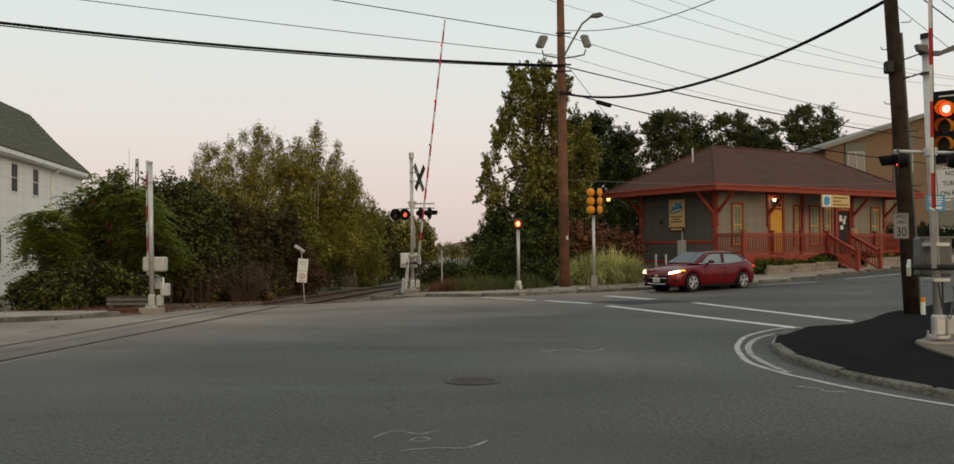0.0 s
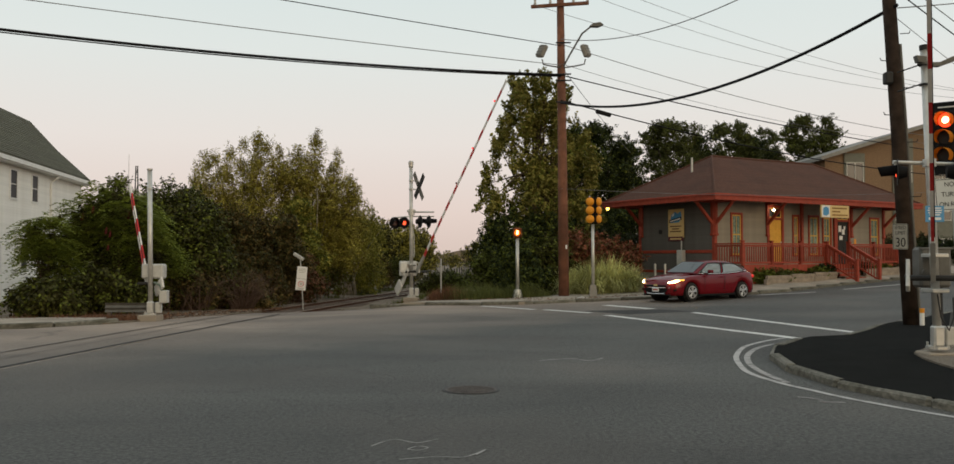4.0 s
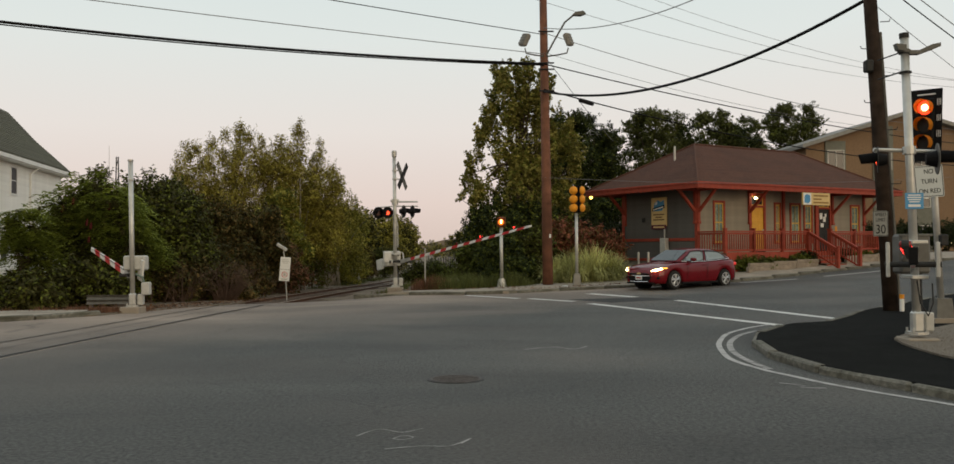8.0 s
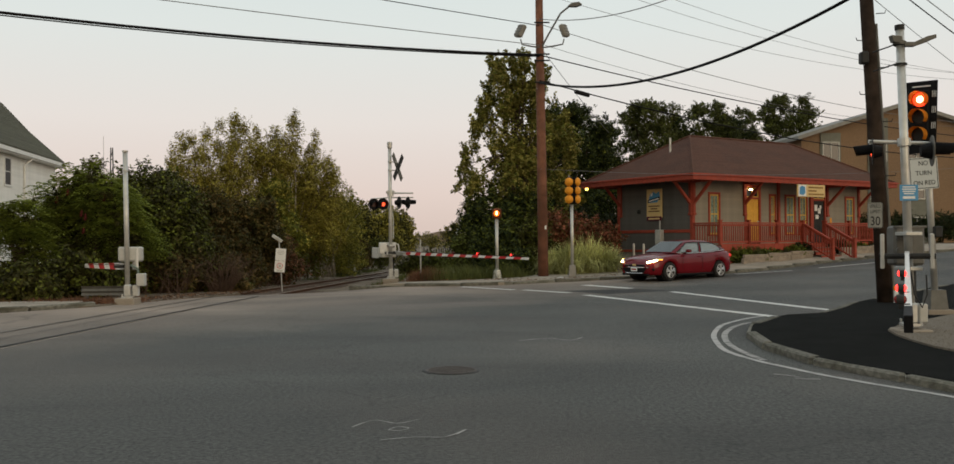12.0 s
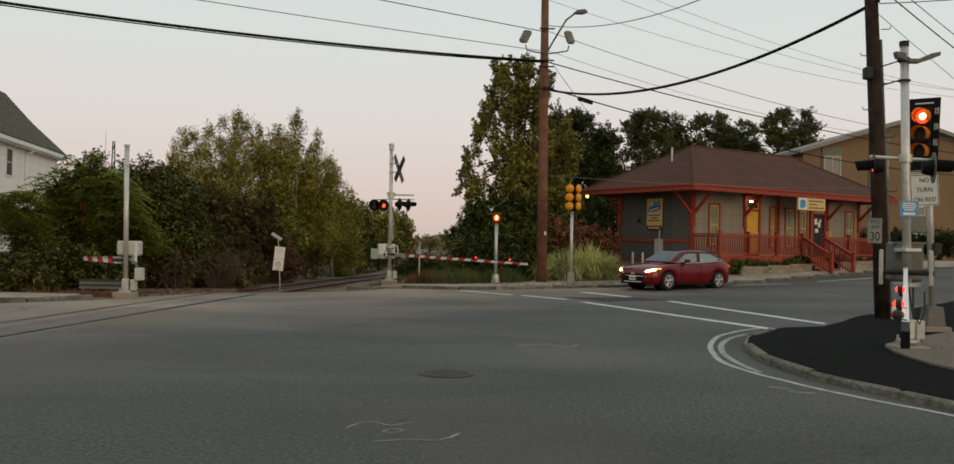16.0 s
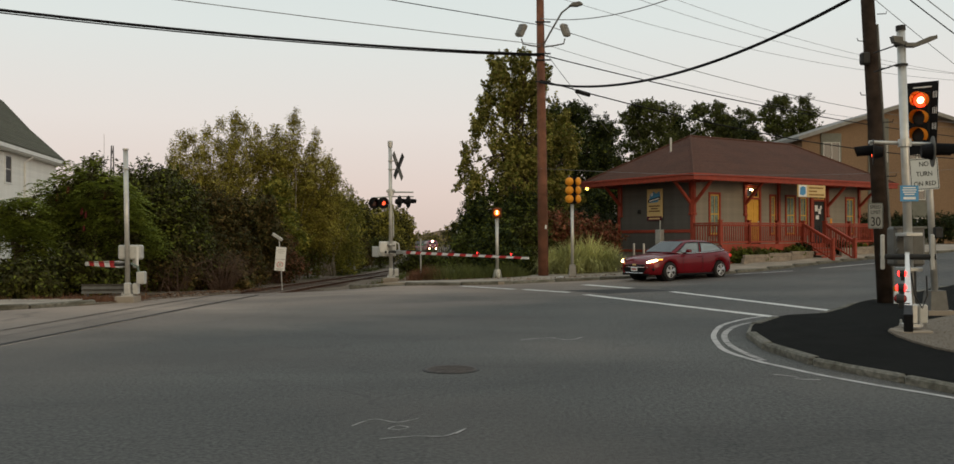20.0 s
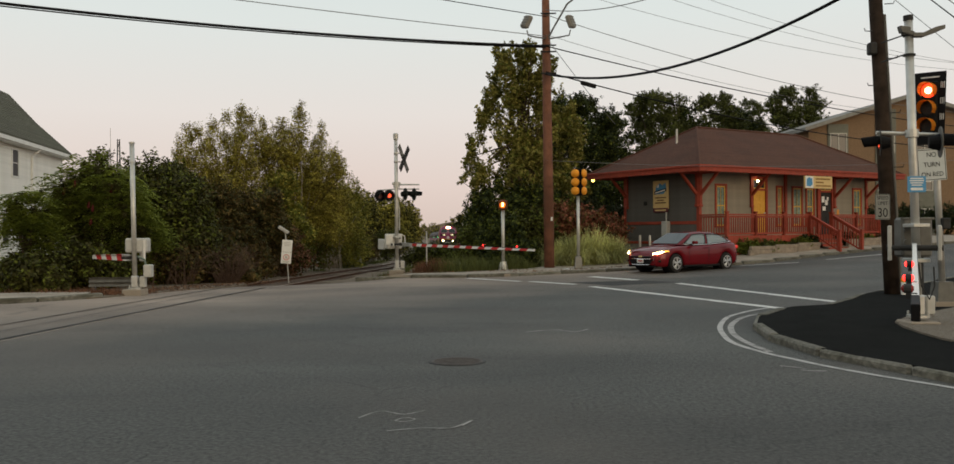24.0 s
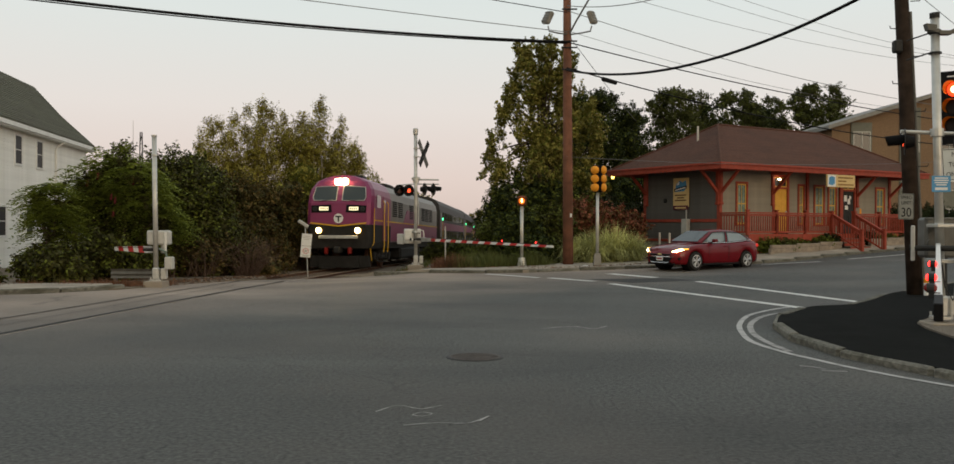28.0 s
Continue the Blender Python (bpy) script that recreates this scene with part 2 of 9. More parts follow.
def each(name, bm, material, parent=None, label="", smooth=False):
    """One object for every loose piece of a bmesh."""
    bm.verts.index_update()
    seen, out = set(), []
    for v0 in bm.verts:
        if v0.index in seen:
            continue
        seen.add(v0.index)
        stack, piece = [v0], []
        while stack:
            v = stack.pop()
            piece.append(v)
            for e in v.link_edges:
                w = e.other_vert(v)
                if w.index not in seen:
                    seen.add(w.index)
                    stack.append(w)
        nb = bmesh.new()
        new_v = {v.index: nb.verts.new(v.co) for v in piece}
        for f in {f for v in piece for f in v.link_faces}:
            nb.faces.new([new_v[v.index] for v in f.verts])
        out.append(part(name, nb, material, parent, label, smooth))
    bm.free()
    return out


def put(name, me, parent, m, label=""):
    """An object of its own on a shared mesh."""
    ob = new(name, me)
    ob.parent = parent
    ob.matrix_basis = m
    return tagged(ob, label)


def box(bm, x0, x1, y0, y1, z0, z1, m=None):
    v = [bm.verts.new((x, y, z)) for x in (x0, x1) for y in (y0, y1) for z in (z0, z1)]
    for f in ((0, 1, 3, 2), (4, 6, 7, 5), (0, 4, 5, 1), (2, 3, 7, 6), (0, 2, 6, 4), (1, 5, 7, 3)):
        bm.faces.new([v[i] for i in f])
    if m is not None:
        bmesh.ops.transform(bm, matrix=m, verts=v)
    return v


def bbox(bm, x0, x1, y0, y1, z0, z1, r=0.01, seg=1, m=None):
    """A box with bevelled edges."""
    b2 = bmesh.new()
    box(b2, x0, x1, y0, y1, z0, z1)
    bmesh.ops.bevel(b2, geom=list(b2.edges), offset=r, segments=seg, affect="EDGES", profile=0.5)
    join(bm, b2, m)


def join(bm, other, m=None):
    if m is not None:
        bmesh.ops.transform(other, matrix=m, verts=list(other.verts))
    vm = {v: bm.verts.new(v.co) for v in other.verts}
    for f in other.faces:
        bm.faces.new([vm[v] for v in f.verts])
    other.free()


def tube(bm, pts, radii, seg=8, caps=True):
    """A round bar along points, with one radius or one for each."""
    pts = [Vector(p) for p in pts]
    if not hasattr(radii, "__len__"):
        radii = [radii] * len(pts)
    rings = []
    side = None
    for i, p in enumerate(pts):
        d = (pts[min(i + 1, len(pts) - 1)] - pts[max(i - 1, 0)]).normalized()
        if side is None:
            side = d.orthogonal().normalized()
        side = (side - d * side.dot(d)).normalized()
        up = d.cross(side)
        rings.append([bm.verts.new(p + (side * math.cos(a) + up * math.sin(a)) * radii[i]) for a in [2 * math.pi * k / seg for k in range(seg)]])
    for a, b in zip(rings, rings[1:]):
        for k in range(seg):
            bm.faces.new((a[k], a[(k + 1) % seg], b[(k + 1) % seg], b[k]))
    if caps:
        bm.faces.new(rings[0][::-1])
        bm.faces.new(rings[-1])


def tubed(pts, radii, seg=8):
    bm = bmesh.new()
    tube(bm, pts, radii, seg)
    return bm


def boxed(*a, r=0.0, m=None):
    bm = bmesh.new()
    if r:
        bbox(bm, *a, r=r, m=m)
    else:
        box(bm, *a, m=m)
    return bm


def prism(bm, outline, h0, h1, axis="z"):
    """An outline of (u, v) drawn out along an axis."""
    def at(u, v, h):
        return {"z": (u, v, h), "y": (u, h, v), "x": (h, u, v)}[axis]
    a = [bm.verts.new(at(u, v, h0)) for u, v in outline]
    b = [bm.verts.new(at(u, v, h1)) for u, v in outline]
    n = len(a)
    bm.faces.new(a[::-1])
    bm.faces.new(b)
    for i in range(n):
        bm.faces.new((a[i], a[(i + 1) % n], b[(i + 1) % n], b[i]))
    bmesh.ops.recalc_face_normals(bm, faces=list(bm.faces))


def disc(bm, centre, normal, r, depth=0.01, seg=20):
    c, n = Vector(centre), Vector(normal).normalized()
    tube(bm, [c, c + n * depth], r, seg)


def ss(a, b, v):
    t = min(1, max(0, (v - a) / (b - a)))
    return t * t * (3 - 2 * t)


def axes(origin, ux, z=0.0):
    """A pose at (x, y) whose x axis runs along ux."""
    return Matrix.Translation((origin[0], origin[1], z)) @ Matrix.Rotation(math.atan2(ux[1], ux[0]), 4, "Z")


def sheet(name, outline, z, material, step=2.0, thick=0.0, parent=None):
    """A flat-lying polygon that follows the ground z metres above it, cut into a grid."""
    bm = bmesh.new()
    f = bm.faces.new([bm.verts.new((x, y, 0)) for x, y in outline])
    xs, ys = [p[0] for p in outline], [p[1] for p in outline]
    for lo, hi, k in ((min(xs), max(xs), 0), (min(ys), max(ys), 1)):
        c = math.floor(lo / step) * step + step
        while c < hi:
            n = (1, 0, 0) if k == 0 else (0, 1, 0)
            p = (c, 0, 0) if k == 0 else (0, c, 0)
            bmesh.ops.bisect_plane(bm, geom=list(bm.verts) + list(bm.edges) + list(bm.faces), plane_co=p, plane_no=n)
            c += step
    bmesh.ops.recalc_face_normals(bm, faces=list(bm.faces))
    if sum(fc.normal.z for fc in bm.faces) < 0:
        bmesh.ops.reverse_faces(bm, faces=list(bm.faces))
    if thick:
        ret = bmesh.ops.extrude_face_region(bm, geom=list(bm.faces))
        top = [g for g in ret["geom"] if isinstance(g, bmesh.types.BMVert)]
        top_set = set(top)
        for v in bm.verts:
            v.co.z = gz(v.co.x, v.co.y) + (z if v in top_set else z - thick)
        bmesh.ops.recalc_face_normals(bm, faces=list(bm.faces))
    else:
        for v in bm.verts:
            v.co.z = gz(v.co.x, v.co.y) + z
    return part(name, bm, material, parent)


# ---- track line: how the railway runs, and how it falls ----
TRACK_Y = [-40, 0, 13.4, 22, 28, 34, 40, 48, 56, 64, 70, 80, 90, 104, 117, 130, 157, 210, 250, 300, 355, 500, 900]
TRACK_X = [-11.6, -8.95, -8.07, -7.55, -7.3, -7.12, -6.85, -6.3, -5.8, -5.45, -5.25, -5.0, -4.85, -4.85, -4.9, -5.0, -5.7, -8.4, -12.0, -17.8, -25, -46, -105]
TRACK_Z = [0, 0, 0, -0.05, -0.13, -0.25, -0.35, -0.48, -0.62, -0.73, -0.85, -0.96, -1.05, -1.25, -1.4, -1.65, -2.05, -2.9, -3.25, -3.8, -4.3, -4.6, -4.8]


def track(y):
    """Centre of the track at y: x, z of the rail head, smoothed."""
    k = 6.0 if y < 120 else 18.0
    ws = (1, 2, 3, 2, 1)
    x = sum(w * float(np.interp(y + d * k / 2, TRACK_Y, TRACK_X)) for w, d in zip(ws, range(-2, 3))) / 9
    z = sum(w * float(np.interp(y + d * k / 2, TRACK_Y, TRACK_Z)) for w, d in zip(ws, range(-2, 3))) / 9
    return x, z


def gz(x, y):
    """Height of the ground: the side street climbs, the railway falls away."""
    s = x * 0.842 + y * 0.539 - 22
    u, v = 0.842 * (x - 9.34) + 0.539 * (y - 37), -0.539 * (x - 9.34) + 0.842 * (y - 37)
    bank = 0.15 * ss(-2.0, -0.6, v) * ss(0.0, 2.0, u) * (1 - ss(18, 24, u)) * (1 - ss(8, 14, v))
    rise = bank + min(0.036 * (s + math.sqrt(s * s + 6)) / 2 * ss(-6, 4, x), 1.2)
    low = 1 - ss(-4.5, max(-2.5, (y - 50) * 0.6), x)
    return rise * (1 - ss(60, 140, y)) + float(np.interp(y, TRACK_Y, TRACK_Z)) * max(low, ss(80, 160, y))


# ---- ground ----
def ground():
    bm = bmesh.new()
    xs = [-3000, -1200, -500, -250, -140, -100, -80] + [i * 2.0 for i in range(-30, 41)] + [100, 130, 170, 250, 500, 1200, 3000]
    ys = [-3000, -800, -200, -80, -40] + [i * 2.0 for i in range(-10, 46)] + [100, 120, 150, 200, 300, 500, 900, 1600, 3000]
    rnd = random.Random(4)
    g = [[bm.verts.new((x, y, gz(x, y) - 0.10 + (rnd.uniform(-0.03, 0.04) if abs(x) < 60 and y < 90 else 0))) for y in ys] for x in xs]
    for i in range(len(xs) - 1):
        for j in range(len(ys) - 1):
            bm.faces.new((g[i][j], g[i + 1][j], g[i + 1][j + 1], g[i][j + 1]))
    tagged(part("ground", bm, DIRT, smooth=True), "bare brown earth with weeds beside the road", "ground", kind="structure")


ground()
ROAD_EDGE = [(-60, -40), (-60, 8.0), (-30, 14.0), (-11.2, 20.6), (-9.9, 22.3), (-8.9, 25.6), (-7.8, 27.6), (-5.8, 29.0), (-4.6, 30.4), (-3.0, 30.2), (-0.5, 29.8), (1.0, 30.2), (2.2, 31.4), (3.6, 31.9), (5.0, 32.7), (6.2, 33.3), (10.3, 34.3), (11.4, 34.95), (13.1, 36.35), (15.2, 38.2), (17.1, 39.6), (18.8, 40.8), (26, 45.4), (60, 67.2), (75, 60), (75, -40)]
tagged(sheet("road", ROAD_EDGE, 0.0, ASPHALT, 3.0), "worn grey asphalt road with patches and cracks", "road", kind="structure")
ISLAND = [(5.3, 8.3), (5.05, 9.1), (4.75, 9.95), (4.52, 10.5), (4.38, 11.0), (4.27, 11.65), (4.24, 12.5), (4.3, 13.3), (4.5, 14.2), (4.82, 15.1), (5.25, 16.05), (6.15, 17.1), (6.95, 17.45), (7.7, 18.4), (8.6, 19.85), (9.5, 20.9), (13.1, 24.6), (30.1, 35.6), (60, 54.6), (60, 0), (12, 0)]
tagged(sheet("pavement", ISLAND, 0.10, NEW_ASPHALT, 3.0, 0.2), "fresh black asphalt footway at the corner", "pavement", kind="structure")
FAR_WALK = [(-4.2, 30.5), (-3.0, 30.35), (-0.5, 29.95), (1.0, 30.35), (2.15, 31.55), (3.55, 32.05), (4.95, 32.85), (6.15, 33.45), (10.25, 34.45), (11.35, 35.1), (13.05, 36.5), (15.15, 38.35), (17.05, 39.75), (18.75, 40.95), (25.95, 45.55), (60, 67.35), (58, 70), (24.8, 48.4), (15.2, 42.4), (7.0, 37.4), (4.2, 36.2), (2.6, 35.4), (1.0, 33.2), (-0.7, 31.8), (-2.4, 31.2), (-4.2, 31.4)]
tagged(sheet("pavement_station", FAR_WALK, 0.10, CONCRETE, 2.0, 0.2), "weathered concrete pavement along the station street", "pavement", kind="structure")
LEFT_WALK = [(-60, 8.3), (-30, 14.3), (-11.3, 20.9), (-10.2, 22.4), (-10.6, 23.6), (-12, 23.6), (-31, 17), (-60, 11)]
tagged(sheet("pavement_left", LEFT_WALK, 0.10, CONCRETE, 2.0, 0.2), "cracked concrete pavement overgrown at its edge", "pavement", kind="structure")
GRAVEL_BED = [(6.65, 14.0), (6.45, 13.3), (6.34, 12.6), (6.28, 11.9), (6.34, 11.4), (7.0, 9.6), (9.5, 8.0), (12, 9), (12, 17), (9.03, 16.5), (8.2, 15.7), (7.6, 15.2), (7.1, 14.6)]
VERGE = [(-10.15, 22.3), (-9.85, 22.4), (-8.85, 25.7), (-7.85, 27.65), (-7.9, 29.4), (-8.6, 31.5), (-11, 30), (-14, 25.2), (-12, 23.7), (-10.7, 23.7)]
tagged(sheet("verge", VERGE, 0.02, DIRT, 1.0, 0.1), "bare tan gravelly verge between the kerb and the rails", "ground", kind="structure")
tagged(sheet("gravel_bed", GRAVEL_BED, 0.13, GRAVEL, 1.0, 0.1), "brown gravel bed round the signal masts", "ground", kind="structure")


def kerb_line(name, line, height, label, piece=1.5, w=0.16):
    """Granite kerb stones laid end to end along a line."""
    root = empty(name, Matrix(), label, "kerb", kind="structure")
    meshes = []
    for k in range(3):
        bm = bmesh.new()
        bbox(bm, 0.008, 0.992, -w / 2, w / 2, -0.25, 0, r=0.018 + 0.006 * k)
        meshes.append(mesh_of("stone", bm, GRANITE))
    rnd = random.Random(len(line))
    pts = [Vector((*p, 0)) for p in line]
    d = [0.0]
    for a, b in zip(pts, pts[1:]):
        d.append(d[-1] + (b - a).length)
    n = max(1, round(d[-1] / piece))
    at = lambda s: Vector((float(np.interp(s, d, [p.x for p in pts])), float(np.interp(s, d, [p.y for p in pts])), 0))
    for i in range(n):
        a, b = at(d[-1] * i / n), at(d[-1] * (i + 1) / n)
        m = axes(a, b - a, (gz(a.x, a.y) + gz(b.x, b.y)) / 2 + height + rnd.uniform(-0.012, 0.012)) @ Matrix.Rotation(rnd.uniform(-0.01, 0.01), 4, "Z")
        m = m @ Matrix.Diagonal(((b - a).length, 1, 1, 1))
        put("kerb_stone", meshes[rnd.randrange(3)], root, m)


kerb_line("kerb_corner", ISLAND[:18], 0.105, "granite kerb stones round the black footway corner")
kerb_line("kerb_station", [(-4.4, 30.5), (-3.0, 30.27), (-0.5, 29.87), (1.0, 30.27), (2.18, 31.47), (3.58, 31.97), (4.98, 32.77), (6.18, 33.37), (10.28, 34.37), (11.38, 35.02), (13.08, 36.42), (15.18, 38.27), (17.08, 39.67), (18.78, 40.87), (25.95, 45.47), (60, 67.27)], 0.11, "low worn kerb stones beside the station pavement", 2.0)
kerb_line("kerb_left", [(-30, 14.05), (-11.25, 20.75), (-10.05, 22.2), (-9.95, 22.8)], 0.12, "pale worn kerb beside the bushes", 1.8)


# ---- road paint ----
def stripe(name, a, b, w, material, label, wob=0.015, seed=1):
    bm = bmesh.new()
    a, b = Vector((*a, 0)), Vector((*b, 0))
    d = (b - a)
    n = Vector((-d.y, d.x, 0)).normalized() * w / 2
    rnd = random.Random(seed)
    k = max(2, int(d.length / 0.35))
    prev = None
    for i in range(k + 1):
        p = a + d * i / k
        q = [p + n * (1 + rnd.uniform(-wob, wob) * 8), p - n * (1 + rnd.uniform(-wob, wob) * 8)]
        v = [bm.verts.new((c.x, c.y, gz(c.x, c.y) + 0.006)) for c in q]
        if prev:
            bm.faces.new((prev[0], prev[1], v[1], v[0]))
        prev = v
    bmesh.ops.recalc_face_normals(bm, faces=list(bm.faces))
    return tagged(part(name, bm, material), label, "road marking", "road markings", "structure")


def curve_stripe(name, pts, w, material, label):
    bm = bmesh.new()
    prev = None
    v3 = [Vector((*p, 0)) for p in pts]
    for i, p in enumerate(v3):
        d = v3[min(i + 1, len(v3) - 1)] - v3[max(i - 1, 0)]
        n = Vector((-d.y, d.x, 0)).normalized() * w / 2
        v = [bm.verts.new((c.x, c.y, gz(c.x, c.y) + 0.006)) for c in (p + n, p - n)]
        if prev:
            bm.faces.new((prev[0], prev[1], v[1], v[0]))
        prev = v
    bmesh.ops.recalc_face_normals(bm, faces=list(bm.faces))
    return tagged(part(name, bm, material), label, "road marking", "road markings", "structure")


def smooth_line(pts, n=6):
    out = []
    p = [Vector((*q, 0)) for q in pts]
    for i in range(len(p) - 1):
        p0, p1, p2, p3 = p[max(i - 1, 0)], p[i], p[i + 1], p[min(i + 2, len(p) - 1)]
        for k in range(n):
            t = k / n
            q = 0.5 * ((2 * p1) + (p2 - p0) * t + (2 * p0 - 5 * p1 + 4 * p2 - p3) * t * t + (3 * p1 - p0 - 3 * p2 + p3) * t ** 3)
            out.append((q.x, q.y))
    out.append((p[-1].x, p[-1].y))
    return out


stripe("crosswalk_line", (3.15, 24.7), (6.1, 17.7), 0.26, LINE_PAINT, "white painted crosswalk line", seed=2)
stripe("crosswalk_line", (5.85, 25.8), (7.8, 19.1), 0.26, LINE_PAINT, "white painted crosswalk line", seed=3)
stripe("crosswalk_line", (-0.45, 29.4), (1.25, 27.4), 0.26, LINE_PAINT, "white painted crosswalk line, worn", seed=4)
stripe("crosswalk_line", (1.56, 27.3), (2.8, 25.7), 0.26, LINE_PAINT, "white painted crosswalk line, worn", seed=5)
stripe("stop_line", (3.75, 29.7), (4.95, 27.6), 0.35, LINE_PAINT, "white painted stop line under the red car", seed=6)
stripe("gutter_line", (10.1, 33.75), (12.6, 34.5), 0.14, LINE_PAINT, "faded white edge line beside the station kerb", seed=7)
stripe("gutter_line", (14.1, 35.55), (19.0, 38.6), 0.14, LINE_PAINT, "faded white edge line beside the station kerb", seed=8)
curve_stripe("edge_line", smooth_line([(5.6, 7.2), (4.82, 8.83), (4.43, 9.54), (4.07, 10.32), (3.9, 10.86), (3.72, 11.45), (3.6, 12.44), (3.75, 13.51), (4.01, 14.6), (4.52, 15.97), (5.07, 16.87), (5.55, 17.47), (6.07, 17.97)]), 0.09, FADED_PAINT, "white edge line that follows the kerb")
curve_stripe("edge_line", smooth_line([(3.82, 11.5), (3.8, 12.23), (3.83, 12.91), (3.96, 13.74), (4.25, 14.77), (4.74, 15.85), (5.28, 16.61)]), 0.10, WORN_PAINT, "older worn white edge line beside the kerb")
curve_stripe("chalk_mark", smooth_line([(-1.08, 7.62), (-0.92, 7.9), (-0.7, 7.76), (-0.52, 7.92)]), 0.015, WORN_PAINT, "chalky survey scrawl on the asphalt")
curve_stripe("chalk_mark", smooth_line([(-0.78, 7.12), (-0.5, 7.22), (-0.25, 7.22), (-0.08, 7.5), (-0.16, 7.3)]), 0.015, WORN_PAINT, "chalky survey scrawl on the asphalt")
curve_stripe("chalk_mark", smooth_line([(-0.75, 7.5), (-0.68, 7.62), (-0.58, 7.56), (-0.66, 7.46), (-0.75, 7.5)]), 0.013, WORN_PAINT, "chalky survey scrawl on the asphalt")
curve_stripe("chalk_mark", smooth_line([(0.7, 13.9), (1.2, 14.2), (1.5, 13.9), (1.75, 14.25)]), 0.03, WORN_PAINT, "faint chalky survey scrawl on the asphalt")
curve_stripe("chalk_mark", smooth_line([(3.55, 10.35), (3.75, 10.15), (3.7, 10.0), (3.95, 9.95)]), 0.04, WORN_PAINT, "white survey dashes beside the kerb")
for k, (a, b, c) in enumerate((((-2.4, 13), (-1.2, 11.6), (-0.6, 11.9)), ((2.2, 19), (3.4, 17.6), (3.6, 15.9)))):
    curve_stripe("tar_seam", smooth_line([a, b, c], 10), 0.010, DARK_METAL, "thin dark crack line in the asphalt")
tagged(sheet("asphalt_patch", [(2.7, 26.7), (5.2, 27.3), (6.0, 26.3), (3.8, 25.0)], 0.004, mat("dark_patch", (0.036, 0.036, 0.036), 0.85, vary=0.2, scale=3, bump=0.3, bump_scale=90), 1.0), "darker rolled asphalt repair patch", "road patch", kind="structure")


def manhole():
    root = empty("manhole", pose(-0.3, 10.87, gz(-0.3, 10.87)), "dark cast-iron manhole cover flush in the road", "manhole")
    ring = bmesh.new()
    tube(ring, [(0, 0, -0.02), (0, 0, 0.006)], 0.36, 32)
    part("frame", ring, DARK_METAL, root)
    iron = mat("worn_cast_iron", (0.058, 0.047, 0.041), 0.6, 0.3, vary=0.35, scale=9, bump=0.3, bump_scale=60)
    lid = bmesh.new()
    tube(lid, [(0, 0, 0.002), (0, 0, 0.010)], 0.325, 32)
    cover = part("cover", lid, iron, root, "worn brown-grey iron lid")
    for k in range(-4, 5):
        w = math.sqrt(max(0.0, 0.29 ** 2 - (k * 0.065) ** 2))
        part("rib", boxed(-w, w, k * 0.065 - 0.012, k * 0.065 + 0.012, 0.009, 0.013), iron, cover)


manhole()


